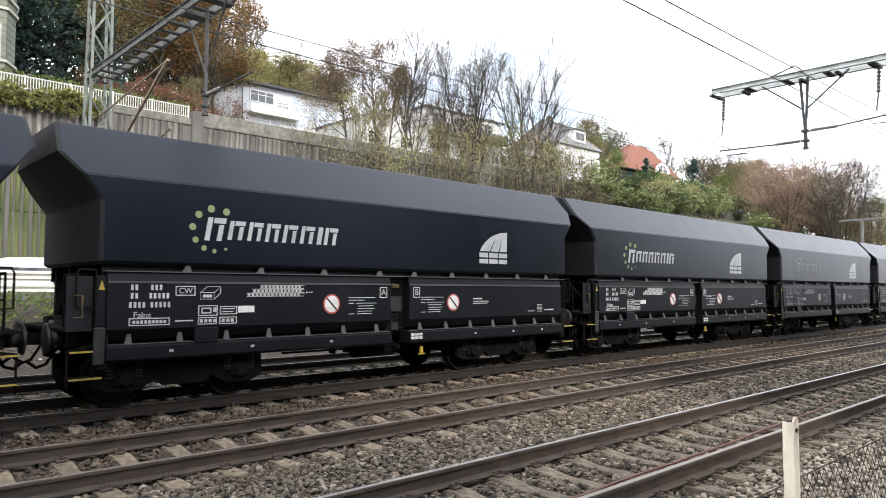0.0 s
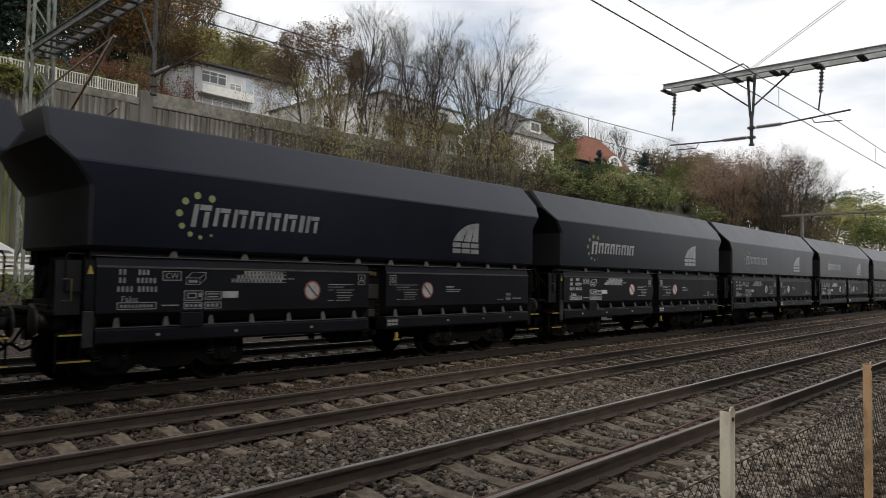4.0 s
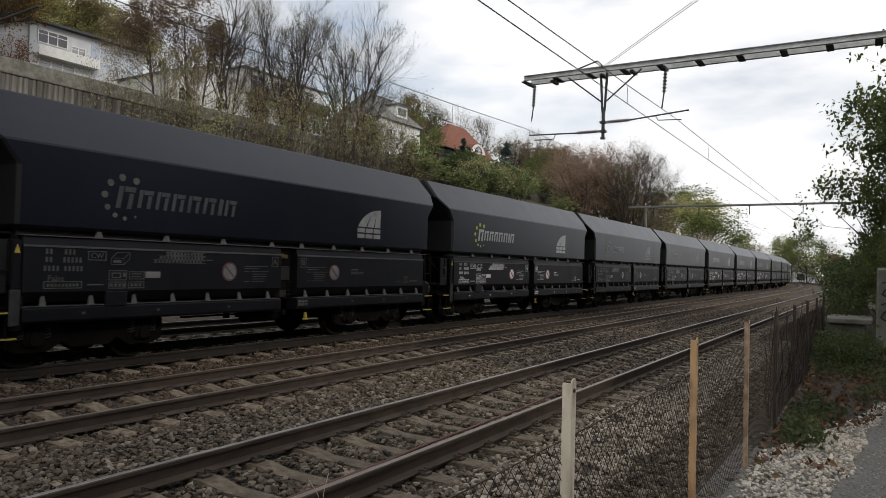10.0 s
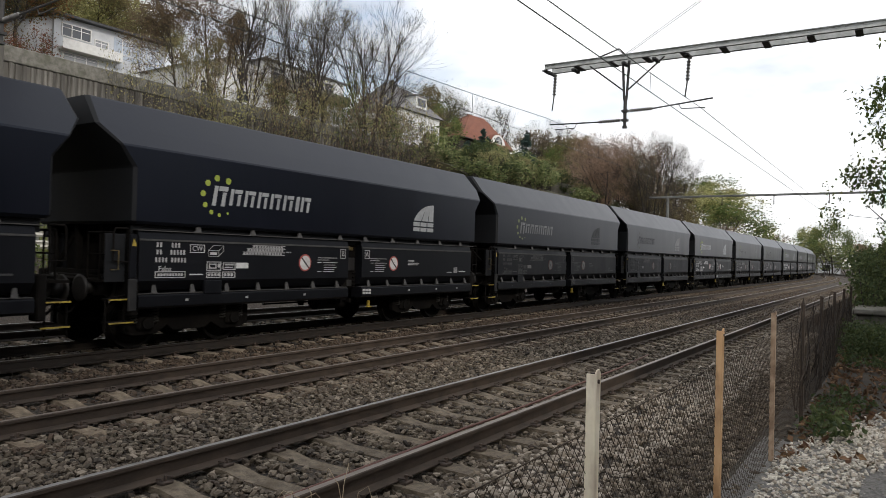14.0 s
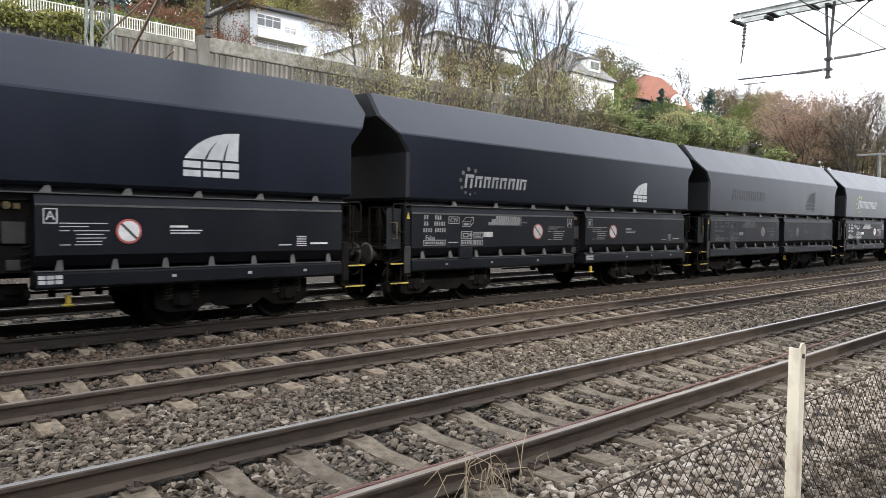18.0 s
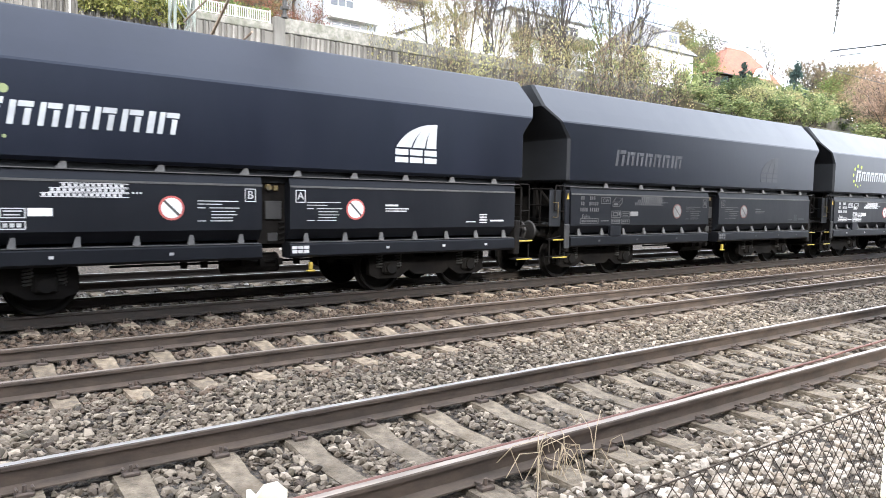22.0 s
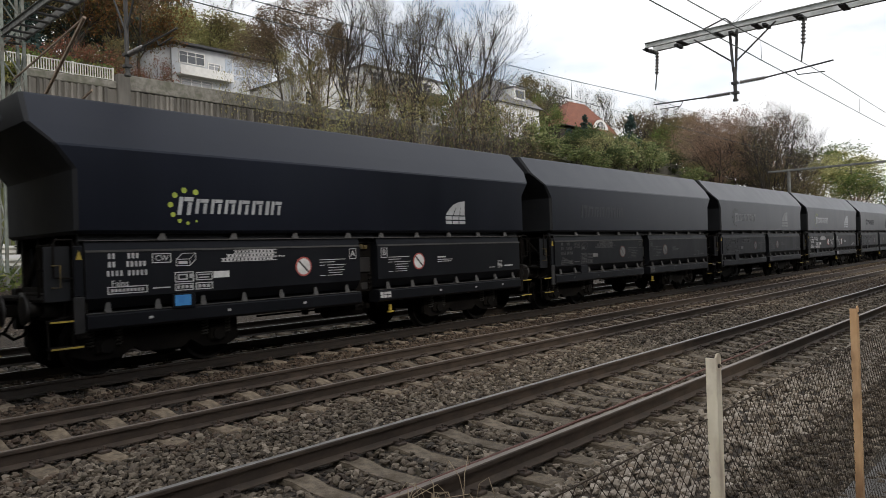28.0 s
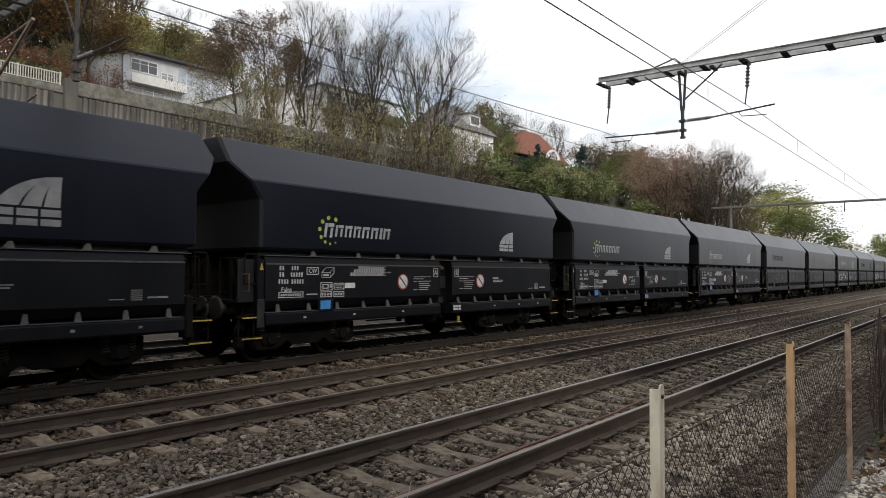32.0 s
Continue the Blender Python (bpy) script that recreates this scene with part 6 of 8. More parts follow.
plant("bare_b", 132, 78, 11, 9)
plant("spruce", 119.6, 61.0, 25.6 - hillside(119.6, 61.0), 5.6)
plant("spruce", 94.0, 58.5, 6.2, 4.2)
for k_, x, y, h, w in (("brown", 140, 68, 15, 13), ("yellow", 150, 66, 13, 12), ("orange", 149, 60, 13, 11), ("brown", 163, 72, 17, 14), ("brown", 176, 74, 18, 15), ("bare_b", 146, 74, 17, 13), ("green", 131, 60, 12, 12)):
    plant(k_, x, y, h, w)
for i in range(34):
    x = 66 + i * 1.25 + rng.uniform(-0.5, 0.5)
    y = 37.5 + 3.6 * ((i * 7) % 5) / 4 + rng.uniform(-0.6, 0.6)
    if not 0.415 < y / x < 0.475:
        plant(("clump", "shrub_bare", "clump_dark", "gold_bush", "clump")[i % 5], x, y, rng.uniform(1.6, 4.2), rng.uniform(2.6, 4.4))
for i in range(22):
    x = 86 + i * 1.75 + rng.uniform(-0.6, 0.6)
    plant(("clump", "clump_dark", "gold_bush", "clump", "shrub_yellow")[i % 5], x, 54.5 + rng.uniform(-1.5, 3.5), rng.uniform(2.6, 5.2), rng.uniform(4.0, 5.6))
for k_, x, y, h, w in (("conifer", 105.4, 62.2, 24.2 - hillside(105.4, 62.2), 4.6), ("conifer", 107.6, 62.6, 23.2 - hillside(107.6, 62.6), 4.4), ("fan_c", 103, 70, 15, 11), ("fan_c", 111, 76, 17, 12), ("olive", 95, 69, 14.5, 8), ("fan_c", 121, 76, 18, 13), ("green", 96.5, 62.5, 9.5, 6), ("fan_b", 130, 72, 18, 12)):
    plant(k_, x, y, h, w)
# garden bushes right in front of the red-roofed house
for i in range(9):
    plant(("clump_dark", "clump", "clump_dark", "gold_bush")[i % 4], 104.5 + i * 2.2 + rng.uniform(-0.6, 0.6), 62.2 + rng.uniform(-0.7, 0.7), 22.3 + rng.uniform(-1.2, 0.5) - hillside(104.5 + i * 2.2, 62.2), rng.uniform(4.0, 5.2))
# dense twiggy trees on the lower slope
for k_, x, y, h, w in (("red_brown", 100, 38, 12.0, 12), ("olive", 100, 34.8, 6.0, 7), ("olive", 106, 37.4, 6.0, 7), ("red_brown", 107, 41, 9.0, 9), ("twiggy", 101, 31, 16.5, 13), ("red_brown", 106, 34, 14.5, 12), ("fan_c", 99, 30, 16.0, 11), ("red_brown", 95, 36, 9.5, 9), ("twiggy", 108, 30, 14.0, 11), ("olive", 102, 28.5, 8.5, 8),
                       ("red_brown", 112, 37, 11.2, 11), ("olive", 111.5, 38.6, 5.5, 7), ("olive", 109, 36.0, 5.0, 7), ("olive", 115, 40, 6, 7), ("olive", 110, 28, 8.0, 9)):
    plant(k_, x, y, h, w)
# full trees on the upper slope behind the wall end
for k_, x, y, h, w in (("olive", 118, 31, 7.5, 9), ("olive", 126, 34, 8, 10), ("red_brown", 113, 26, 6.5, 8), ("olive", 134, 38, 8.5, 11), ("olive", 134, 59, 14.0, 10), ("olive", 141, 60, 13.5, 10), ("orange", 143, 57, 11.0, 5), ("olive", 128, 60, 9.5, 8), ("fan_c", 137, 66, 17, 12), ("fan_c", 146, 68, 18, 13), ("olive", 122, 56, 8.0, 7), ("olive", 148, 62, 14, 11), ("olive", 116, 53, 6.0, 7), ("red_brown", 124, 50, 9.5, 9)):
    plant(k_, x, y, h, w)
for k_, x, y, h, w in (("green", 121, 25, 11.5, 13), ("yellow", 130, 27, 12.5, 14), ("yellow", 142, 31, 13, 15), ("green", 154, 38, 12.5, 15), ("green", 168, 44, 12, 15)):
    plant(k_, x, y, h, w)
for k_, x, y, h in (("green", 178, 13.5, 13), ("yellow", 183, 17, 11.5), ("green", 186, 10, 11), ("brown", 165, 8, 7), ("brown", 172, 2, 8), ("green", 160, 0, 8.5), ("green", 182, 0, 12), ("brown", 150, -6, 9), ("green", 200, 22, 12), ("brown", 196, 28, 10)):
    plant(k_, x, y, h, z=-0.4)
for x, y, h, w in ((178, 14, 8, 16), (170, 6, 6, 14), (186, 22, 8, 16), (160, -2, 6, 12), (196, 30, 9, 18), (165, 32, 7, 14), (205, 12, 9, 18), (150, -4, 5, 10), (140, -4, 5, 10)):
    plant("shrub_green", x, y, h, w, z=-0.4)
# the bank on the viewer's side
for k_, x, y, h, w in (("near", 24.5, -1.9, 10.5, 6.6), ("near", 28.5, -2.3, 8, 5.6), ("near", 22.0, -3.4, 9.5, 6), ("near", 33, -2.4, 8, 5.6), ("near", 26.0, -1.2, 8.6, 5.4)):
    plant(k_, x, y, h, w, z=-0.2)
for k_, x, y, h, w in (("near", 20.6, -0.9, 3.0, 2.2), ("near", 23.5, -0.4, 3.6, 2.6), ("near", 27, -0.5, 3.8, 2.8), ("near", 31, -0.7, 3.6, 3), ("shrub_green", 38, -1.6, 3.0, 4), ("shrub_green", 46, -2, 2.6, 4), ("shrub_green", 56, -2.4, 2.6, 5), ("shrub_green", 68, -2.8, 2.6, 6)):
    plant(k_, x, y, h, w, z=-0.2)
# unseen trees added on that bank to hold back sky light
for i in range(6):
    plant(("green", "brown")[i % 2], -30 + i * 11, -24 - (i % 3) * 3, 6 + (i % 3), 8, z=6.6)
# unseen bank added for shade: steep and high up the line, low towards bridge
bank_low = [(-7.5, -0.46), (-9, 0.8), (-12, 3.6), (-16, 5.6), (-24, 7.0), (-60, 8.0)]
bank_high = [(-7.5, -0.46), (-9, 1.2), (-12, 6.5), (-16, 14.0), (-24, 23.0), (-60, 25.0)]
bank_x = [-140, -100, -60, -40, -28, -20, -15, -12, -9, -6, -3, 0, 4, 12, 24, 40, 76]
bank_v = []
for x in bank_x:
    f_ = min(1.0, max(0.0, (1.0 - x) / 13.0))
    for (y, z0), (_, z1) in zip(bank_low, bank_high):
        bank_v.append((x + noise.noise((x * 0.3, y, 2)), y, z0 + (z1 - z0) * f_ * f_ * (3 - 2 * f_) + 0.5 * noise.noise((x * 0.4, y * 0.4, 5)) * (y < -9)))
thing("wooded_bank", "dark soil bank rising behind the path", "bank", kind="structure",
      mesh=raw("wooded_bank", bank_v, [(i * 6 + j, (i + 1) * 6 + j, (i + 1) * 6 + j + 1, i * 6 + j + 1) for i in range(len(bank_x) - 1) for j in range(5)], M["shade_bank_soil"]))

# ---- retaining wall ----
wall = thing("retaining_wall", "tall stained concrete retaining wall with vertical ribs", "retaining wall", kind="structure")
WY = 46.0
s = Shape()
s.box(-45, 64, WY, WY + 0.5, 1.0, 12.9)
part("wall_core", s, M["wall_concrete"], wall)
s = Shape()
s.box(-45, 6.8, WY - 0.12, WY + 0.5, 12.95, 14.1, c=0.05)
part("parapet", s, M["wall_concrete"], wall)
s = Shape()
s.box(6.8, 19.3, WY - 0.10, WY + 0.5, 12.92, 13.42, c=0.05)
part("coping", s, M["old_concrete"], wall)
s = Shape()
s.box(20.1, 64, WY - 0.12, WY + 0.5, 12.95, 13.95, c=0.05)
part("parapet", s, M["old_concrete"], wall)
s = Shape()
s.box(19.3, 20.1, WY - 0.35, WY + 0.5, 1.0, 13.9, c=0.05)
part("pillar", s, M["wall_concrete"], wall)
def rib_piece(z0, z1, mat):
    """One tapered rib between two joints of the wall."""
    s = Shape()
    ring = lambda z: [(-0.26, 0, z), (0.26, 0, z), (0.15, -0.2, z), (-0.15, -0.2, z)]
    s.loft([ring(z0), ring(z1)])
    return s.mesh("rib", M[mat])


RIBS = [rib_piece(9.42, 12.9, "rib_concrete"), rib_piece(6.24, 9.36, "rib_green"), rib_piece(1.0, 6.18, "rib_green")]
rib_rng = random.Random(77)
x = -16.0
while x < 63.5:
    if not 19.0 < x < 20.4:
        m_ = Matrix.Translation((x, WY, 0)) @ Matrix.Diagonal((rib_rng.uniform(0.30, 0.62), rib_rng.uniform(0.45, 1.1), 1, 1))
        for me in RIBS if x < 30 else RIBS[:1]:
            part("rib", me, None, wall, at=m_)
    x += 0.40 + rib_rng.uniform(-0.09, 0.09)
# the far end piece of the wall
s = Shape()
s.box(99, 107.5, 46, 46.6, 6.0, 14.0, c=0.06)
thing("wall_stub", "pale concrete wall end among the bushes", "wall", kind="structure", mesh=s.mesh("wall_stub", M["old_concrete"]))

railing = thing("railing", "cream painted metal railing on the wall", "railing")
s = Shape()
s.tube((6.9, WY + 0.1, 14.22), (19.2, WY + 0.1, 14.22), 0.035, n=6)
part("top_rail", s, M["railing_paint"], railing)
s = Shape()
s.tube((6.9, WY + 0.1, 13.52), (19.2, WY + 0.1, 13.52), 0.03, n=6)
part("bottom_rail", s, M["railing_paint"], railing)
s = Shape()
s.box(-0.025, 0.025, WY + 0.08, WY + 0.12, 13.5, 14.2)
BAR = s.mesh("baluster", M["railing_paint"])
for k in range(82):
    part("baluster", BAR, None, railing, at=Matrix.Translation((6.95 + k * 0.15, 0, 0)))
s = Shape()
s.box(-0.05, 0.05, WY + 0.05, WY + 0.15, 13.4, 14.3, c=0.01)
PST = s.mesh("railing_post", M["railing_paint"])
for k in range(6):
    part("railing_post", PST, None, railing, at=Matrix.Translation((6.9 + k * 2.45, 0, 0)))


def hedge(name, label, x0, x1, y0, y1, z0, z1, count, size, mat, seed, bumpy=0.25):
    rng = np.random.default_rng(seed)
    pts = []
    for _ in range(count):
        x = rng.uniform(x0, x1)
        u = rng.random()
        top = z1 + bumpy * noise.noise((x * 0.9, seed, 0))
        pts.append(Vector((x, rng.uniform(y0, y1), z0 + (top - z0) * u ** 0.7)))
    t = thing(name, label, "hedge")
    part("foliage", leaves(seed, pts, 2, size, 0.08, "foliage", M[mat]), None, t)
    st = Shape()
    for k in range(int((x1 - x0) * 1.5)):
        x = rng.uniform(x0, x1)
        st.tube((x, (y0 + y1) / 2, z0 - 0.1), (x + rng.uniform(-0.3, 0.3), rng.uniform(y0, y1), z1), 0.03, 0.008, n=4)
    tagged(part("stems", st, M["bark_dark"], t), kind="stuff")
    return t


hedge("hedge", "trimmed autumn hedge on top of the wall", -22, 8.0, 46.6, 48.2, 13.3, 15.5, 6500, 0.10, "hedge", 31)
hedge("hedge", "low garden hedge behind the railing", 8.0, 20, 47.4, 48.6, 13.3, 14.9, 2200, 0.10, "leaf_green", 32)
hedge("overhanging_shrub", "yellow-green shrub hanging over the wall", 7.4, 13.4, 45.1, 46.2, 12.2, 13.5, 1500, 0.13, "vine", 33, 0.7)
hedge("ivy_bank", "ivy-covered bank below the road", -12, 30, 21.2, 24.0, 0.1, 1.6, 9000, 0.09, "leaf_near", 34, 0.4)

# a pale blue downpipe on the wall
s = Shape()
s.tube((2.1, WY - 0.22, 5.0), (2.1, WY - 0.22, 13.95), 0.06, n=8)
thing("downpipe", "pale blue downpipe fixed to the retaining wall", "pipe", mesh=s.mesh("downpipe", M["pipe_blue"]))

# lamp posts by the wall
for x in (2.6, 6.8):
    lp = thing("lamp_post", "thin pale street lamp post", "lamp post")
    s = Shape()
    s.tube((x, 45.0, 1.3), (x, 45.0, 15.6 if x < 5 else 15.1), 0.07, 0.05, n=8)
    part("pole", s, M["railing_paint"], lp)
    s = Shape()
    s.box(x - 0.3, x + 0.3, 44.8, 45.2, 15.6 if x < 5 else 15.1, 15.85 if x < 5 else 15.3, c=0.05)
    part("lamp_head", s, M["railing_paint"], lp)

# road, guard rail, parked cars
s = Shape()
s.box(-60, 64, 24.6, 45.6, 1.30, 1.365)
thing("road", "grey asphalt road below the wall", "road", kind="structure", mesh=s.mesh("road", M["asphalt"]))
gr = thing("guard_rail", "galvanised double guard rail beside the road", "guard rail")
for z in (1.75, 2.15):
    s = Shape()
    s.sheet([(-40, 24.40, z - 0.14), (-40, 24.33, z - 0.08), (-40, 24.40, z), (-40, 24.33, z + 0.08), (-40, 24.40, z + 0.14), (-40, 24.44, z + 0.14), (-40, 24.44, z - 0.14)], (1, 0, 0), 90)
    part("guard_beam", s, M["railing_paint"], gr)
s = Shape()
s.box(-0.06, 0.06, 24.44, 24.56, 1.2, 2.35)
GP = s.mesh("guard_post", M["mast"])
for k in range(30):
    part("guard_post", GP, None, gr, at=Matrix.Translation((-30 + k * 2.0, 0, 0)))


def build_car(name, label, paint, x, y):
    c = thing(name, label, "car", at=pose(x, y, 1.365))
    s = Shape()
    prof = [(-2.1, 0.35), (-2.15, 0.75), (-1.95, 0.92), (-1.2, 0.98), (-0.6, 1.42), (0.9, 1.46), (1.7, 1.0), (2.1, 0.9), (2.15, 0.4)]
    s.loft([[(px, -0.86, pz * 0.98) for px, pz in prof], [(px, -0.80 + 0.0, pz) for px, pz in prof], [(px, 0.80, pz) for px, pz in prof], [(px, 0.86, pz * 0.98) for px, pz in prof]])
    part("body", s, paint, c)
    s = Shape()
    s.sheet([(-1.05, -0.87, 1.0), (1.45, -0.87, 1.0), (0.85, -0.83, 1.38), (-0.55, -0.83, 1.38)], (0, 1, 0), 0.02)
    part("side_window", s, M["pane"], c)
    for wx in (-1.35, 1.35):
        w = Shape()
        w.tube((wx, -0.88, 0.31), (wx, -0.68, 0.31), 0.31, n=18)
        wh = part("wheel", w, M["tyre"], c)
        w = Shape()
        w.tube((wx, -0.895, 0.31), (wx, -0.87, 0.31), 0.19, n=14)
        part("rim", w, M["alu"], wh)
    return c


build_car("parked_car", "white parked car behind the guard rail", M["car_white"], 5.6, 27.2)
build_car("parked_car", "white parked car behind the guard rail", M["car_white"], 10.8, 27.3)
build_car("parked_car", "white parked car behind the guard rail", M["car_white"], 0.4, 27.2)


# ---- houses ----
def window(parent, x, y, z, w, h, pane="pane", bars_=2, trim="frame_white", t=0.14):
    s = Shape()
    cs = ((-1, -1), (1, -1), (1, 1), (-1, 1), (-1, -1))
    s.loft([[(x + p * (w / 2 + t), y - 0.10, z + q * (h / 2 + t)), (x + p * w / 2, y - 0.10, z + q * h / 2), (x + p * w / 2, y + 0.02, z + q * h / 2), (x + p * (w / 2 + t), y + 0.02, z + q * (h / 2 + t))] for p, q in cs], caps=False)
    wn_ = part("window", s, M[trim], parent)
    s = Shape()
    s.box(x - w / 2, x + w / 2, y - 0.03, y + 0.01, z - h / 2, z + h / 2)
    part("pane", s, M[pane], wn_)
    for k in range(1, bars_):
        q = x - w / 2 + w * k / bars_
        s = Shape()
        s.box(q - 0.04, q + 0.04, y - 0.06, y - 0.031, z - h / 2, z + h / 2)
        part("glazing_bar", s, M[trim], wn_)
    s = Shape()
    s.box(x - w / 2, x + w / 2, y - 0.064, y - 0.031, z + h * 0.18, z + h * 0.18 + 0.06)
    part("transom", s, M[trim], wn_)
    return wn_


villa = thing("villa", "large pale green stucco villa with cream window surrounds", "house")
s = Shape()
s.box(-30, 8.6, 52, 66, 13.0, 27.5)
part("wall", s, M["villa"], villa)
s = Shape()
s.sheet([(7.4, 51.0, 13.0), (9.2, 51.0, 13.0), (10.0, 52.4, 13.0), (10.0, 56, 13.0), (7.4, 56, 13.0)], (0, 0, 1), 14.5)
part("corner_bay", s, M["villa"], villa)
for z in (16.2, 19.6, 20.3, 23.8):
    s = Shape()
    s.box(-30, 7.4, 51.86, 52.0, z, z + 0.16)
    s.sheet([(7.3, 50.86, z), (9.3, 50.86, z), (10.14, 52.3, z), (10.14, 56, z), (7.3, 56, z)], (0, 0, 1), 0.16)
    part("string_course", s, M["villa_trim"], villa)
groove = Shape().box(-30, 7.35, 51.975, 52.0, 0, 0.035).mesh("groove_line", M["villa_groove"])
bay_groove = Shape().sheet([(7.39, 50.985, 0), (9.21, 50.985, 0), (10.015, 52.39, 0), (10.015, 56, 0), (7.39, 56, 0)], (0, 0, 1), 0.035).mesh("groove_line", M["villa_groove"])
for k in range(32):
    if min(abs(13.6 + k * 0.42 - z) for z in (16.2, 19.6, 20.3, 23.8)) > 0.2:
        part("groove_line", groove, None, villa, at=pose(0, 0, 13.6 + k * 0.42))
        part("groove_line", bay_groove, None, villa, at=pose(0, 0, 13.6 + k * 0.42))
for x in (-0.8, 2.6 - 0.2, 5.2 - 0.0):
    s = Shape()
    s.box(x + 1.25, x + 1.6, 51.88, 52.0, 13.4, 27.4, c=0.02)
    part("pilaster", s, M["villa"], villa)
for x, w in ((-7.6, 1.5), (-4.0, 1.5), (-0.2, 1.55), (4.25, 2.3)):
    window(villa, x, 52.0, 17.6, w, 2.1, "pane_curtain", 2 if w < 2 else 3, "villa_trim", 0.25)
    window(villa, x, 52.0, 22.0, w, 2.1, "pane_curtain", 2, "villa_trim", 0.25)
window(villa, 8.3, 51.0, 17.4, 0.9, 2.1, "pane", 2, "villa_trim", 0.18)
window(villa, 8.3, 51.0, 21.9, 0.9, 2.1, "pane", 2, "villa_trim", 0.18)
s = Shape()
s.tube((7.2, 51.9, 13.2), (7.2, 51.9, 27.4), 0.07, n=8)
part("drainpipe", s, M["villa_trim"], villa)
s = Shape()
s.loft([[(-31, 51.2, 27.5), (11, 51.2, 27.5), (11, 67, 27.5), (-31, 67, 27.5)], [(-26, 57, 31), (6, 57, 31), (6, 61, 31), (-26, 61, 31)]])
part("roof", s, M["roof_dark"], villa)

house = thing("white_house", "long white house with a low dark roof and pale blue windows", "house")
s = Shape()
s.box(36.2, 48.9, 72, 83, 15.5, 25.2)
part("wall", s, M["render_white"], house)
s = Shape()
s.loft([[(35.6, 71.2, 25.1), (49.4, 71.2, 25.25), (49.4, 84, 25.2), (35.6, 84, 25.2)], [(35.6, 71.2, 25.35), (49.4, 71.2, 25.5), (49.2, 78, 26.0), (35.8, 78, 26.2)]])
part("roof", s, M["roof_dark"], house)
s = Shape()
s.sheet([(31.6, 74, 15.5), (36.2, 72.3, 15.5), (36.2, 72.3, 25.1), (31.6, 74, 23.3)], (0, 1, 0), 7)
part("side_wing", s, M["render_white"], house)
s = Shape()
s.sheet([(31.0, 73.4, 23.1), (35.9, 71.4, 25.3), (35.9, 82, 25.3), (31.0, 82, 23.1)], (0, 0, 1), 0.22)
part("wing_roof", s, M["roof_dark"], house)
for x, z, w, h, p in ((38.5, 23.1, 2.9, 1.2, "pane"), (41.2, 22.5, 1.4, 0.8, "pane_curtain"), (44.6, 22.9, 2.0, 1.5, "pane_curtain"), (47.3, 22.6, 1.2, 1.4, "pane_curtain"), (39.0, 20.3, 3.6, 0.9, "pane_curtain"), (42.4, 19.6, 1.8, 0.6, "pane"), (46.4, 20.0, 1.6, 1.0, "pane_curtain")):
    window(house, x, 72.0, z + 0.8, w, h, p, 3 if w > 2.5 else 2, t=0.1)
s = Shape()
s.box(42.6, 46.0, 71.95, 72.0, 22.4, 24.6)
part("blue_panel", s, M["render_blue"], house)
s = Shape()
s.box(46.45, 48.5, 71.95, 72.0, 20.6, 24.6)
part("blue_panel", s, M["render_blue"], house)
s = Shape()
s.box(36.6, 43.0, 70.9, 71.99, 21.75, 21.95)
s.box(36.6, 43.0, 70.9, 70.96, 21.95, 22.75)
part("balcony", s, M["frame_white"], house)


def gable_house(name, label, x0, x1, y, z0, eave, ridge, roof, hip=0.0, wins=()):
    h = thing(name, label, "house")
    s = Shape()
    s.box(x0, x1, y, y + 9, z0, eave)
    part("wall", s, M["render_bright"], h)
    s = Shape()
    o = 0.5
    s.loft([[(x0 - o, y - o, eave), (x1 + o, y - o, eave), (x1 + o, y + 9 + o, eave), (x0 - o, y + 9 + o, eave)],
            [(x0 + hip, y + 4.4, ridge), (x1 - hip, y + 4.4, ridge), (x1 - hip, y + 4.6, ridge), (x0 + hip, y + 4.6, ridge)]])
    part("roof", s, M[roof], h)
    s = Shape()
    s.box((x0 + x1) / 2 - 0.4, (x0 + x1) / 2 + 0.4, y + 5, y + 5.7, ridge - 0.5, ridge + 1.0)
    part("chimney", s, M["old_concrete"], h)
    for x, z, w, q in wins:
        window(h, x, y, z, w, q, "pane", 2, t=0.1)
    return h


# white houses behind the bare trees
g2 = thing("sloped_roof_house", "white house half hidden by bare trees", "house")
s = Shape()
s.sheet([(43.6, 60.6, 15), (53.2, 60.6, 15), (53.2, 60.6, 22.4), (49.2, 60.6, 22.4), (43.6, 60.6, 20.5)], (0, 1, 0), 8)
part("wall", s, M["render_bright"], g2)
s = Shape()
s.sheet([(43.4, 60.5, 20.44), (49.2, 60.5, 22.42), (53.18, 60.5, 22.42), (53.18, 60.5, 22.50), (49.15, 60.5, 22.50), (43.4, 60.5, 20.52)], (0, 1, 0), 9)
part("roof", s, M["roof_grey"], g2)
for x, z in ((46, 18.6), (50.6, 18.6), (50.6, 21.0)):
    window(g2, x, 60.6, z, 1.5, 1.2)
g3 = thing("flat_roofed_house", "white flat-roofed house with a grey roof edge behind the trees", "house")
s = Shape()
s.box(53.2, 66.4, 60, 69, 15, 23.2)
part("wall", s, M["render_bright"], g3)
s = Shape()
s.box(52.9, 66.9, 59.7, 69.5, 23.2, 23.42, c=0.03)
part("roof", s, M["roof_grey"], g3)
s = Shape()
s.box(53.4, 66.4, 58.9, 59.99, 20.3, 20.5)
s.box(53.4, 66.4, 58.9, 58.98, 20.5, 21.4)
part("balcony", s, M["old_concrete"], g3)
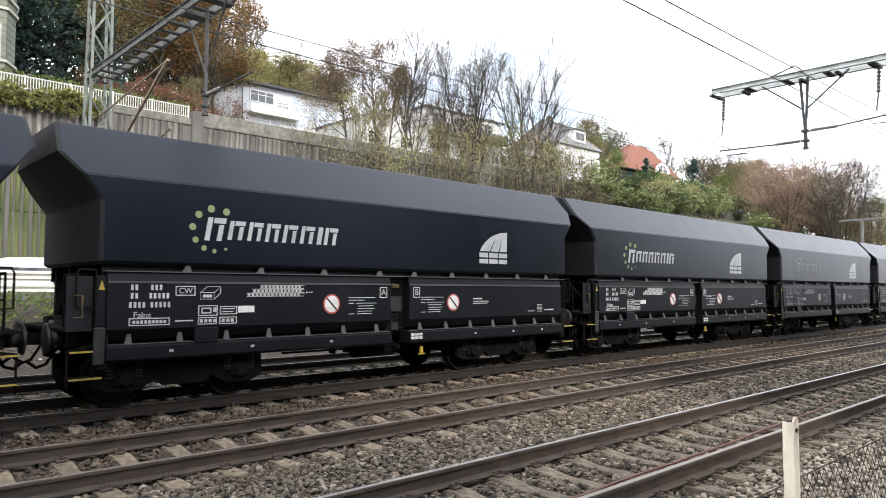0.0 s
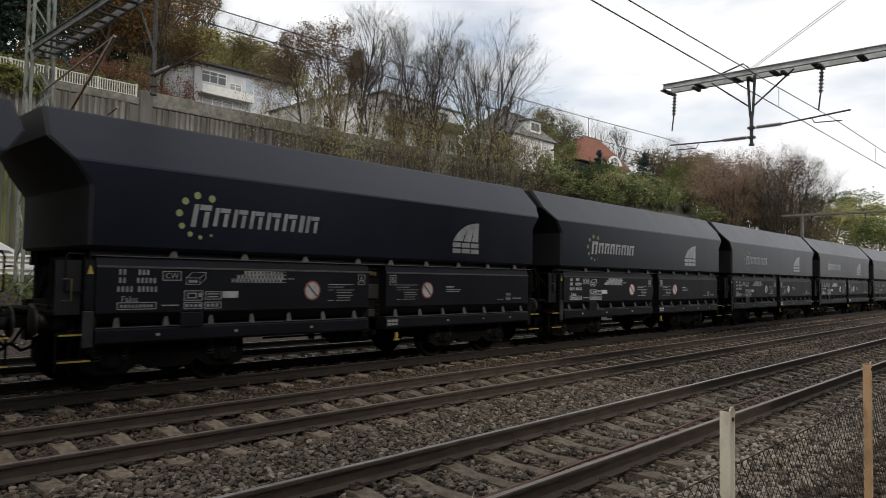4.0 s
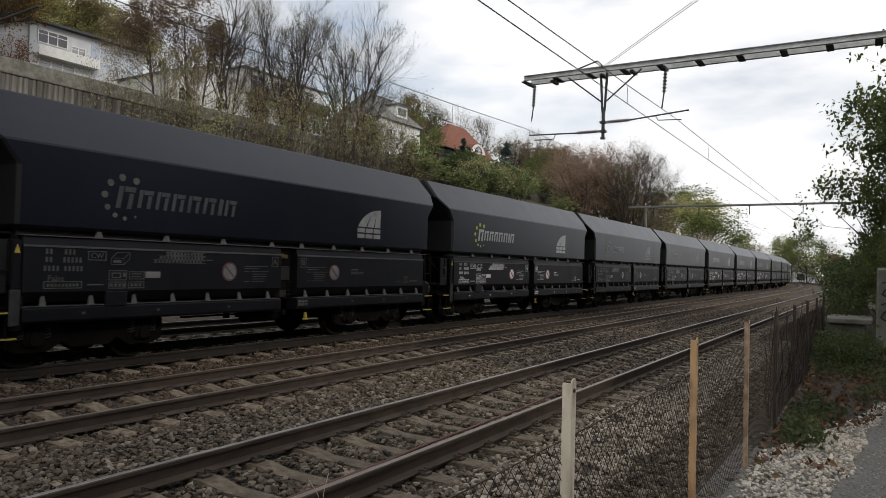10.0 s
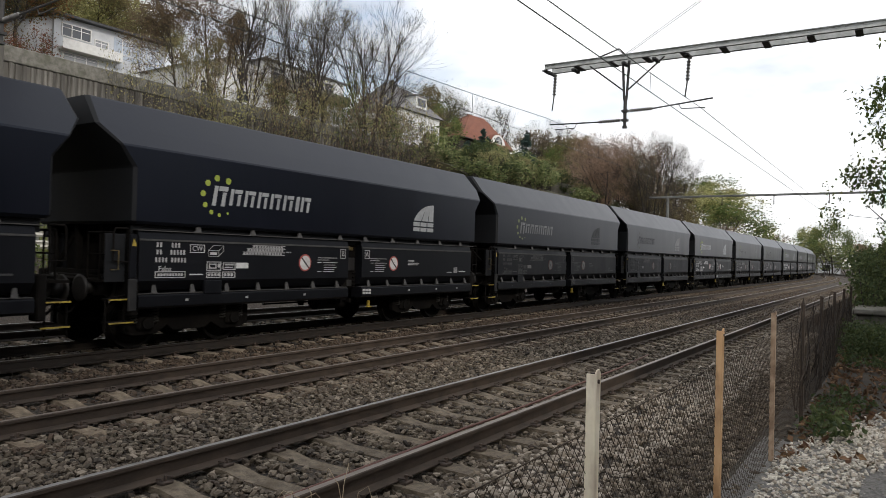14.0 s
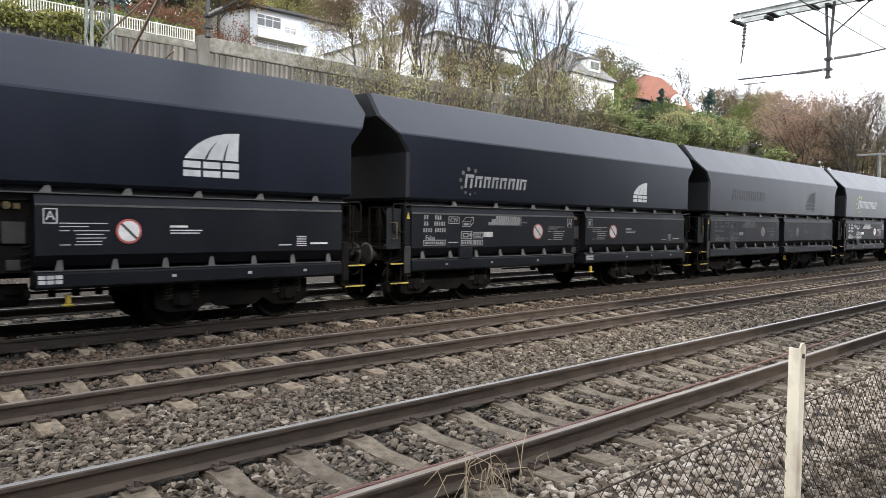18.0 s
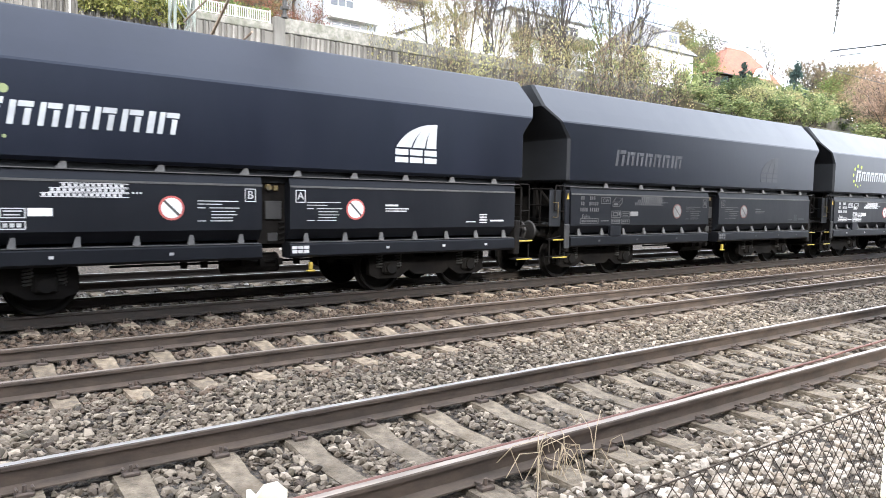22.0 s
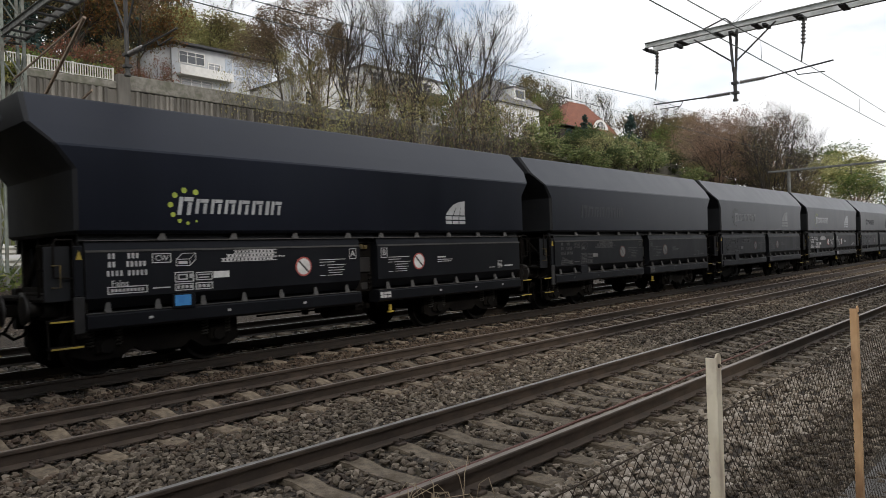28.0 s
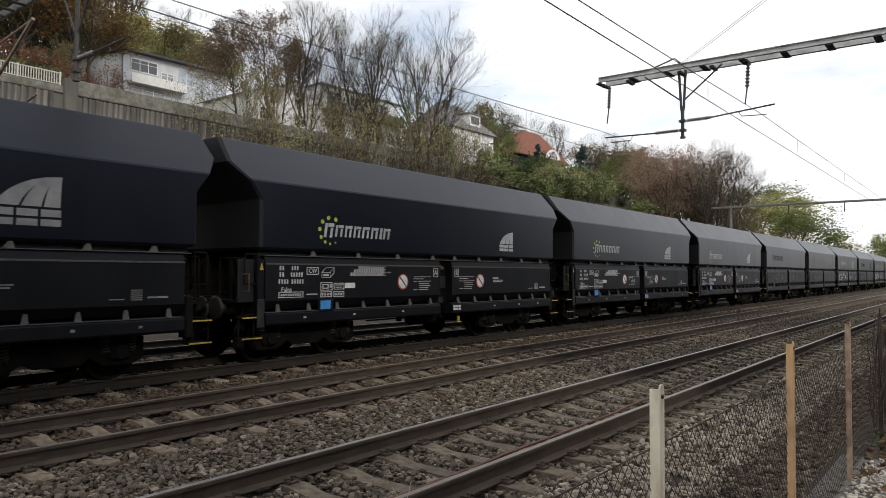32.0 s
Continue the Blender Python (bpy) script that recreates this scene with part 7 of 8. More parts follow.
for x, z, w, h_ in ((55.2, 21.9, 2.2, 1.6), (59.0, 21.9, 2.4, 1.6), (63.2, 21.9, 2.4, 1.6), (56.0, 18.6, 2.0, 1.3), (61.0, 18.6, 2.0, 1.3), (65.0, 18.6, 1.2, 1.3)):
    window(g3, x, 60.0, z, w, h_, "pane", 2 if w < 2.3 else 3, t=0.1)
h3 = gable_house("grey_roofed_house", "white house with a steep grey roof and dormer", 78, 88.3, 60, 15, 22.6, 27.2, "roof_grey", hip=2.2, wins=((80.5, 20.6, 1.0, 1.4), (83.5, 20.6, 1.0, 1.4), (86.4, 20.6, 1.0, 1.4)))
s = Shape()
s.box(82.6, 85.4, 60.4, 63, 23.6, 25.3)
d_ = part("dormer", s, M["render_bright"], h3)
s = Shape()
s.box(82.3, 85.7, 60.2, 63.2, 25.3, 25.5)
part("dormer_roof", s, M["roof_grey"], d_)
s = Shape()
s.box(83.0, 85.0, 60.36, 60.4, 23.9, 25.0)
part("pane", s, M["pane"], d_)

red = thing("red_roofed_house", "house with a hipped orange clay tile roof and an eyebrow dormer", "house")
s = Shape()
s.box(101.8, 120.6, 65, 74, 16, 22.9)
# dark timber tone, with the shade below the eaves put into it
part("wall", s, M["dark_board"], red)
s = Shape()
s.loft([[(101.2, 64.4, 22.7), (121.3, 64.4, 22.7), (121.3, 74.6, 22.7), (101.2, 74.6, 22.7)],
        [(104.6, 65.6, 24.4), (120.4, 65.6, 24.4), (120.4, 73.4, 24.4), (104.6, 73.4, 24.4)],
        [(111.8, 69.2, 28.6), (117.6, 69.2, 28.8), (117.6, 69.8, 28.8), (111.8, 69.8, 28.6)]])
part("roof", s, M["roof_red"], red)
s = Shape()
s.tube((111.6, 69.5, 28.66), (117.8, 69.5, 28.86), 0.14, n=8)
part("ridge_tiles", s, M["roof_red"], red)
s = Shape()
s.box(101.2, 121.3, 64.28, 64.40, 22.58, 22.74, c=0.02)
part("gutter", s, M["dark_steel"], red)
for x in (107.0, 112.2, 117.4):
    window(red, x, 65, 20.6, 1.2, 1.4, "pane", 2, t=0.1)
# the eyebrow dormer: a white flared front, an arched window, a tiled hood
DX, DZ, n_ = 115.2, 23.25, 14
hood = lambda r, h, y: [(DX + r * math.cos(math.pi * k / n_), y, DZ + h * math.sin(math.pi * k / n_) ** 1.35) for k in range(n_ + 1)]
s = Shape()
s.sheet(hood(2.7, 1.75, 64.62), (0, 1, 0), 2.6)
e_ = part("eyebrow_dormer", s, M["frame_white"], red, "white arched dormer front")
s = Shape()
s.loft([a + b[::-1] for a, b in ((hood(2.95, 1.95, 64.70), hood(2.75, 1.78, 64.70)), (hood(2.95, 1.95, 67.6), hood(2.75, 1.78, 67.6)))])
part("dormer_hood", s, M["roof_red"], e_)
s = Shape()
s.sheet([(DX + 1.45 * math.cos(math.pi * k / n_), 64.59, DZ + 0.12 + 1.25 * math.sin(math.pi * k / n_)) for k in range(n_ + 1)], (0, 1, 0), 0.025)
part("pane", s, M["pane"], e_)
s = Shape()
for q in (-0.75, -0.25, 0.25, 0.75):
    s.box(DX + q - 0.045, DX + q + 0.045, 64.555, 64.585, DZ + 0.12, DZ + 1.15)
s.box(DX - 1.3, DX + 1.3, 64.555, 64.585, DZ + 0.6, DZ + 0.68)
part("glazing_bars", s, M["frame_white"], e_)

# pale stones that edge the garden below it
stone_rng = random.Random(91)
for k in range(8):
    x = 90.4 + 1.25 * k + stone_rng.uniform(-0.3, 0.3)
    w_, h_ = stone_rng.uniform(0.4, 0.75), stone_rng.uniform(0.5, 1.1)
    s = Shape()
    s.loft([[(-w_, -0.4, -0.8), (w_, -0.35, -0.8), (w_ * 0.9, 0.35, -0.8), (-w_ * 0.9, 0.4, -0.8)], [(-w_ * 0.95, -0.36, h_ * 0.6), (w_, -0.3, h_ * 0.5), (w_ * 0.85, 0.3, h_ * 0.55), (-w_ * 0.8, 0.34, h_ * 0.6)],
            [(-w_ * 0.6, -0.2, h_), (w_ * 0.65, -0.15, h_ * 0.9), (w_ * 0.5, 0.15, h_ * 0.92), (-w_ * 0.5, 0.2, h_)]])
    thing("garden_stone", "pale rough garden stone among shrubs", "stone", "stones edging the garden", at=pose(x, 50 + stone_rng.uniform(-0.4, 0.4), max(13.55, hillside(x, 50)), 0, 0, stone_rng.uniform(-25, 25)), mesh=s.mesh("garden_stone", M["old_concrete"]))


shed = thing("white_shed", "small white trackside building with a grey roof", "building", at=pose(204, 17.6, -0.4, 0, 0, 12))
s = Shape()
s.box(-3, 3, -3.5, 3.5, 0, 3.3)
part("wall", s, M["render_white"], shed)
s = Shape()
s.loft([[(-3.4, -3.9, 3.3), (3.4, -3.9, 3.3), (3.4, 3.9, 3.3), (-3.4, 3.9, 3.3)], [(-0.1, -3.9, 4.6), (0.1, -3.9, 4.6), (0.1, 3.9, 4.6), (-0.1, 3.9, 4.6)]])
part("roof", s, M["roof_grey"], shed)
s = Shape()
s.box(-3.03, -2.99, -1.2, 0.6, 0.9, 2.4)
part("window", s, M["pane"], shed)


# ---- overhead line ----
def lattice(s, x, y, z0, z1, w0, w1, step=0.9, leg=0.045):
    n_ = max(2, int((z1 - z0) / step))
    for dx in (-1, 1):
        for dy in (-1, 1):
            a, b = (x + dx * w0 / 2, y + dy * w0 / 2, z0), (x + dx * w1 / 2, y + dy * w1 / 2, z1)
            s.tube(a, b, leg, leg * 0.9, n=4)
    for k in range(n_):
        u0, u1 = k / n_, (k + 1) / n_
        wa, wb = (w0 + (w1 - w0) * u0) / 2, (w0 + (w1 - w0) * u1) / 2
        za, zb = z0 + (z1 - z0) * u0, z0 + (z1 - z0) * u1
        q = 1 if k % 2 else -1
        for e in (-1, 1):
            s.tube((x - q * wa, y + e * wa, za), (x + q * wb, y + e * wb, zb), leg * 0.5, n=4)
            s.tube((x + e * wa, y - q * wa, za), (x + e * wb, y + q * wb, zb), leg * 0.5, n=4)


def insulator(a, b, n_=9, r=0.055):
    s = Shape()
    a, b = Vector(a), Vector(b)
    s.tube(a, b, 0.03, n=6)
    for k in range(n_):
        p = a.lerp(b, (k + 0.5) / n_)
        d = (b - a).normalized() * 0.018
        s.tube(p - d, p + d, r, r * 0.6, n=10)
    return s


def drop_post(g, x, y, ztop, zbot, arms):
    s = Shape()
    mid = zbot + (ztop - zbot) * 0.42
    for d in (-1, 1):
        s.tube((x + d * 0.04, y + d * 0.10, ztop), (x, y + d * 0.03, mid), 0.035, 0.032, n=6)
    s.tube((x, y, mid + 0.1), (x, y, zbot), 0.05, 0.045, n=8)
    s.tube((x, y, zbot), (x, y, zbot + 0.05), 0.075, n=8)
    s.box(x - 0.07, x + 0.07, y - 0.08, y + 0.08, zbot + 0.18, zbot + 0.24)
    s.box(x - 0.07, x + 0.07, y - 0.08, y + 0.08, zbot + 0.42, zbot + 0.48)
    part("drop_post", s, M["dark_steel"], g)
    for d in (-1, 1):
        s = Shape()
        s.tube((x, y + d * 1.0, ztop), (x, y + d * 0.06, zbot + 1.0), 0.022, n=5)
        part("strut", s, M["dark_steel"], g)
    for d, reach, rise in arms:
        z = zbot + (0.45 if d < 0 else 0.22)
        part("insulator", insulator((x, y + d * 0.12, z), (x, y + d * 0.72, z + 0.02 * rise)), M["insulator_grey"], g)
        s = Shape()
        s.tube((x, y + d * 0.72, z + 0.02 * rise), (x, y + d * reach, z + rise), 0.02, n=6)
        part("register_arm", s, M["dark_steel"], g)
        s = Shape()
        s.pipe([(x, y + d * reach * 0.62, z + rise * 0.6), (x, y + d * (reach * 0.62 + 0.08), z + rise * 0.6 - 0.14), (x, y + d * reach * 0.92, z - 0.10)], 0.014, 5)
        part("steady_arm", s, M["dark_steel"], g)


def beam(g, x, y0, y1, z, z1=None, wide=0.22, step=0.93, rung=False, deep=0.2):
    """Two channels with their webs outside, joined by cross plates."""
    z1 = z if z1 is None else z1
    for d in (-1, 1):
        s = Shape()
        xo = x + d * wide / 2
        s.sheet([(xo, y0, z), (xo, y1, z1), (xo, y1, z1 + deep), (xo, y0, z + deep)], (d, 0, 0), 0.012)
        for zz in (0.0, deep - 0.012):
            s.sheet([(xo, y0, z + zz), (xo, y1, z1 + zz), (xo + d * 0.06, y1, z1 + zz), (xo + d * 0.06, y0, z + zz)], (0, 0, 1), 0.012)
        part("channel", s, M["beam" if rung else "beam_pale"], g)
    n_ = int(abs(y1 - y0) / step)
    for k in range(n_ + 1):
        y = y0 + (y1 - y0) * k / n_
        zz = z + (z1 - z) * k / n_
        s = Shape()
        s.box(x - wide / 2 - 0.03, x + wide / 2 + 0.03, y - 0.075, y + 0.075, zz - 0.03, zz - 0.004)
        part("cross_plate", s, M["dark_steel"], g)


# cantilever gantry over the two near tracks
GX = 17.8
gantry = thing("cantilever_gantry", "steel cantilever gantry carrying the overhead wires", "gantry", "overhead line gantries")
beam(gantry, GX, 8.42, -0.95, 6.95, 6.88, wide=0.46, deep=0.14)
s = Shape()
lattice(s, GX, -0.66, 1.85, 7.35, 0.62, 0.42)
part("lattice_mast", s, M["mast"], gantry, "grey-green lattice mast")
drop_post(gantry, GX, 6.19, 6.95, 5.19, ((1, 2.15, 0.05), (-1, 2.2, 0.12)))
for y in (8.2, 4.58):
    part("insulator", insulator((GX, y, 6.85), (GX, y + 0.03, 6.25), 7, 0.06), M["insulator_grey"], gantry)
    s = Shape()
    s.pipe([(GX, y + 0.03, 6.25), (GX, y + 0.08, 5.85)], 0.018)
    part("hanger", s, M["dark_steel"], gantry)
for y in (8.3, 7.6, 6.2, 5.4, 4.6):
    s = Shape()
    s.box(GX - 0.2, GX + 0.2, y - 0.05, y + 0.05, 6.84, 6.91, c=0.01)
    part("clamp", s, M["dark_steel"], gantry)
s = Shape()
s.pipe([(GX - 0.1, 6.9, 7.13), (GX - 0.1, 6.35, 7.28), (GX - 0.1, 6.2, 7.13)], 0.02)
part("cable_bracket", s, M["dark_steel"], gantry)

block = thing("concrete_footing", "mossy concrete mast footing with black graffiti", "concrete block")
s = Shape()
s.box(17.35, 18.6, -1.3, -0.02, -0.4, 1.92, c=0.04)
part("block", s, M["old_concrete"], block)
s = Shape()
FX = 17.345
def spray(pts, r=0.018):
    s.pipe([(FX, y, z) for y, z in pts], r, 5)
for ox, oz, k in ((-0.22, 1.30, 0.30), (-0.20, 0.80, 0.34)):
    spray([(ox + 0.10, oz + k), (ox, oz + k * 1.1), (ox - 0.06, oz + k * 0.8), (ox + 0.05, oz + k * 0.5), (ox + 0.1, oz + k * 0.2), (ox, oz), (ox - 0.1, oz + k * 0.1)])
    spray([(ox - 0.17, oz + k), (ox - 0.19, oz), (ox - 0.26, oz + k * 0.6), (ox - 0.30, oz), (ox - 0.24, oz + k)])
    spray([(ox - 0.38, oz + k), (ox - 0.36, oz), (ox - 0.46, oz + k * 0.5), (ox - 0.36, oz + k * 0.4)])
    spray([(ox - 0.50, oz + k), (ox - 0.54, oz + k * 0.1), (ox - 0.62, oz + k * 0.7), (ox - 0.75, oz + k * 0.05)])
spray([(-0.25, 0.70), (-0.50, 0.66)])
part("graffiti", s, M["graffiti"], block, "illegible black spray-paint tags")

slab = Shape()
slab.box(18.9, 20.6, 0.15, 0.95, -0.3, 0.62, c=0.05)
slab.box(18.7, 20.8, 0.05, 1.02, 0.62, 0.74, c=0.02)
thing("stone_plinth", "low mossy stone plinth with a flat slab", "plinth", mesh=slab.mesh("stone_plinth", M["old_concrete"]))
boards = thing("board_screen", "dark weathered board screen beside the line", "screen")
bs = Shape()
bs.box(-0.07, 0.07, -0.02, 0.02, -0.3, 2.0, c=0.008)
BOARD = bs.mesh("board", M["dark_board"])
for k in range(14):
    part("board", BOARD, None, boards, at=Matrix.Translation((23.2 + 0.15 * k, 0.86 + 0.01 * (k % 3), 0.06 * math.sin(k * 2.1))))
for z in (0.4, 1.6):
    s = Shape()
    s.box(23.1, 25.3, 0.80, 0.84, z, z + 0.09)
    part("rail", s, M["dark_board"], boards)

# portal gantry over the far tracks, left
g0 = thing("portal_gantry", "tall lattice mast and ladder-like beam over the far tracks", "gantry", "overhead line gantries")
s = Shape()
lattice(s, 6.4, 22.2, 0.4, 13.5, 0.66, 0.46, 0.8, 0.055)
part("lattice_mast", s, M["mast"], g0, "grey-green lattice mast")
beam(g0, 6.4, 22.3, 9.8, 8.05, 8.0, wide=0.5, step=0.62, rung=True)
drop_post(g0, 6.4, 14.62, 8.0, 5.58, ((-1, 2.2, 0.03),))
for y in (14.1, 15.2):
    part("clamp_plate", Shape().box(6.08, 6.72, y - 0.13, y + 0.13, 7.95, 8.03, c=0.01), M["dark_steel"], g0)
s = Shape()
s.tube((6.4, 16.81, 7.37), (6.4, 19.6, 6.0), 0.045, n=6)
part("stay_tube", s, M["pole_rust"], g0)
s = Shape()
s.tube((6.4, 16.81, 7.37), (6.4, 22.0, 6.9), 0.03, n=6)
part("stay_tube", s, M["pole_rust"], g0)
s = Shape()
s.tube((6.4, 16.5, 5.62), (6.4, 19.0, 5.2), 0.03, n=6)
part("stay_tube", s, M["pole_rust"], g0)
part("insulator", insulator((6.4, 11.3, 7.95), (6.4, 11.35, 7.2), 8, 0.07), M["insulator"], g0)
s = Shape()
s.box(6.05, 6.75, 21.85, 22.55, 0.0, 0.9, c=0.05)
part("footing", s, M["old_concrete"], g0)

# portals down the line
for gx, yl, yr in ((58.0, 16.4, -3.2),):
    g = thing("portal_gantry", "distant steel portal over all tracks", "gantry", "overhead line gantries")
    s = Shape()
    s.box(gx - 0.12, gx + 0.12, yr, yl + 1.5, 6.98, 7.13, c=0.02)
    part("crossbeam", s, M["beam"], g)
    for y in (yl, yr):
        s = Shape()
        s.tube((gx, y, -0.4), (gx, y, 7.1), 0.16, 0.12, n=8)
        part("mast", s, M["beam"], g)
    for y in (4.3, 8.0, 11.75, 15.35):
        part("insulator", insulator((gx, y + 0.4, 7.0), (gx, y + 0.4, 6.3), 5, 0.06), M["insulator"], g)


def catenary(v, spans, zc, zm, sag, off=0.15):
    """Contact wire, sagging messenger and droppers along one track."""
    c = thing("overhead_wire", "thin dark overhead contact line with droppers", "overhead wire", "overhead wires")
    con, mes, dro, wires = Shape(), Shape(), [], ([], [])
    for i, (a, b) in enumerate(zip(spans, spans[1:])):
        n_ = 10
        pm, pc = [], []
        for k in range(n_ + 1):
            u = k / n_
            st = a + (b - a) * u
            x, y, h = rail_point(st, v + off * (1 if i % 2 else -1) * (1 - 2 * u))
            pm.append((x, y, zm - 4 * sag[i] * u * (1 - u)))
            pc.append((x, y, zc))
        wires[0].extend(pm if i == 0 else pm[1:])
        wires[1].extend(pc if i == 0 else pc[1:])
        for k in range(1, n_, 2):
            d = Shape()
            d.tube(pm[k], pc[k], 0.006, n=4)
            dro.append(d)
    mes.pipe(wires[0], 0.0085, 4)
    con.pipe(wires[1], 0.009, 4)
    part("contact_wire", con, M["copper_wire"], c)
    part("messenger_wire", mes, M["copper_wire"], c)
    for d in dro:
        part("dropper", d, M["copper_wire"], c)


catenary(4.30, [-22, 17.8, 58, 98, 138], 5.10, 5.57, (0.26, 0.03, 0.1, 0.1), 0.0)
catenary(8.45, [-22, 17.8, 58, 98, 138], 5.07, 5.66, (0.42, 0.06, 0.15, 0.15), 0.0)
fw = thing("feeder_wire", "pair of thin feeder wires leaving the gantry", "overhead wire", "overhead wires")
for dy in (0.0, 0.09):
    s = Shape()
    s.pipe([(GX, 6.2 - dy, 7.16), (15.0, 3.62 - dy, 7.24), (6.6, -4.2 - dy, 7.5)], 0.007, 4)
    part("wire", s, M["copper_wire"], fw)

# ---- fence and path on the viewer's side ----
FY = 1.0
fence = thing("chain_link_fence", "rusty chain-link fence on mixed steel posts", "fence")
for k in range(9):
    x = 0.40 + 2.22 * k
    s = Shape()
    zt = 1.285
    a, q_, y0_ = 0.023, 0.013, FY - 0.02
    # a channel: chamfered face plate and two flanges
    s.sheet([(x - a, y0_, -0.25), (x + a, y0_, -0.25), (x + a, y0_, zt - q_), (x + a - q_, y0_, zt), (x - a + q_, y0_, zt), (x - a, y0_, zt - q_)], (0, 1, 0), 0.006)
    for e in (-1, 1):
        x0_, x1_ = sorted((x + e * a, x + e * (a - 0.006)))
        s.box(x0_, x1_, y0_ + 0.006, FY + 0.02, -0.25, zt - q_ - 0.004, slot=1 if e > 0 else 0)
    s.tube((x - 0.004, y0_ - 0.006, zt - 0.045), (x - 0.004, y0_, zt - 0.045), 0.008, n=8, slot=1)
    part("post", s, [M["post_white" if k < 2 else "post_tan" if k == 2 else "post_rust" if k == 3 else "rail_side"], M["clip"]], fence, ("cream post with rust showing", "ochre post with rust stains", "rusted post")[0 if k < 2 else 1 if k == 2 else 2])
s = Shape()
w_, h_, d_ = 2.21, 1.12, 0.062
n_ = int((w_ + h_) / d_)
for k in range(n_):
    o = k * d_
    for q in (0, 1):
        x0, z0 = (o, 0.0) if o < w_ else (w_, o - w_)
        x1, z1 = (o - h_, h_) if o >= h_ else (0.0, o)
        if q:
            x0, x1 = w_ - x0, w_ - x1
        s.tube((x0, 0.004 if q else -0.004, z0), (x1, 0.004 if q else -0.004, z1), 0.0016, n=3, caps=False)
NET = s.mesh("wire_netting", M["wire_mesh"])
for k in range(-1, 8):
    part("wire_netting", NET, None, fence, at=Matrix.Translation((0.40 + 2.22 * k, FY + 0.02, -0.08)))
s = Shape()
s.tube((-1.8, FY + 0.02, 1.04), (18.1, FY + 0.02, 1.04), 0.0025, n=4)
part("tension_wire", s, M["wire_mesh"], fence)


def path_height(x, y):
    return -0.09 + 0.02 * noise.noise((x, y, 0)) + max(0, x - 9) * 0.035 * min(1, max(0, (x - 9) / 4)) * (1 if y < 1 else 0)


pv, pf = [], []
px_, py_ = list(np.arange(-8, 30, 1.0)), list(np.arange(-12, 1.3, 0.6)) + [1.25]
for x in px_:
    for y in py_:
        pv.append((x, y, path_height(x, y)))
m_ = len(py_)
pf = [(i * m_ + j, (i + 1) * m_ + j, (i + 1) * m_ + j + 1, i * m_ + j + 1) for i in range(len(px_) - 1) for j in range(m_ - 1)]
pi_ = []
for f in pf:
    cx_ = sum(pv[q][0] for q in f) / 4
    cy_ = sum(pv[q][1] for q in f) / 4
    pi_.append(0 if cx_ < 10.9 - cy_ * 3.4 + 0.8 * noise.noise((cx_, cy_, 7)) else 1)
thing("path", "pale gravel path beside the fence, edged by leafy soil", "path", kind="structure", mesh=raw("path", pv, pf, [M["gravel"], M["earth"]], pi_))
scatter("path_pebbles", "pale loose pebbles along the path edge", "gravel", 12000, (3.5, 9.2), (-1.6, 0.97), (0.009, 0.024), M["pebble"], lambda x, y: x < 11.0 - y * 3.4 and y > 0.86 - 0.089 * x + 0.12 * noise.noise((x, y * 3, 4)), lambda x, y: path_height(x, y), 41, 0.8)
scatter("path_pebbles", "pale loose pebbles farther along the path", "gravel", 16000, (8.4, 15.0), (-2.6, 0.97), (0.010, 0.026), M["pebble"], lambda x, y: x < 11.0 - y * 3.4 and y > 0.86 - 0.089 * x + 0.12 * noise.noise((x, y * 3, 4)), lambda x, y: path_height(x, y), 42, 0.8, coarse=True)
scatter("path_grit", "fine grey grit trodden into the path", "gravel", 12000, (2.5, 12.0), (-2.4, 0.9), (0.005, 0.013), M["grit"], lambda x, y: x < 11.0 - y * 3.4, lambda x, y: path_height(x, y) - 0.003, 43, 0.7, 0.3, True)
rng2 = np.random.default_rng(8)
lp_ = [Vector((rng2.uniform(6.5, 19), rng2.uniform(-5, 0.95), 0)) for _ in range(15000)]
lp_ = [Vector((p.x, p.y, path_height(p.x, p.y) + 0.02)) for p in lp_ if p.x > 10.2 - p.y * 3.3 or noise.noise((p.x * 1.3, p.y * 1.3, 9)) > 0.28]
thing("fallen_leaves", "brown fallen leaves on the soil", "leaves", kind="stuff", mesh=leaves(9, lp_, 1, 0.045, 0.02, "fallen_leaves", M["litter"]))
lp_ = [Vector((rng2.uniform(8.6, 18), rng2.uniform(-4, 0.9), 0)) for _ in range(14000)]
lp_ = [Vector((p.x, p.y, path_height(p.x, p.y) + rng2.uniform(0.0, 0.12))) for p in lp_ if p.x > 11.2 - p.y * 3.4 and noise.noise((p.x * 0.6, p.y * 0.6, 2)) > -0.22]
thing("ivy_ground_cover", "low green ivy spreading over the soil", "ivy", kind="stuff", mesh=leaves(10, lp_, 1, 0.04, 0.03, "ivy_ground_cover", M["leaf_dark"]))
nt_ = thing("nettle_clump", "small green nettle clump at the fence", "plant")
lp_ = [Vector((8.4 + rng2.normal(0, 0.22), 0.62 + rng2.normal(0, 0.14), -0.05 + abs(rng2.normal(0, 0.13)))) for _ in range(240)]
part("foliage", leaves(11, lp_, 1, 0.04, 0.02, "foliage", M["leaf_dark"]), None, nt_)
hedge("ivy_thicket", "dark ivy and bramble thicket over the fence end", 14.2, 17.2, 0.0, 0.95, 0.0, 0.5, 2400, 0.035, "leaf_dark", 36, 0.4)
hedge("ivy_hedge", "dark ivy hedge grown over the old fence", 19.4, 42, 0.35, 1.15, -0.2, 2.1, 9000, 0.05, "leaf_dark", 37, 0.6)
thk = Shape()
rt = random.Random(5)
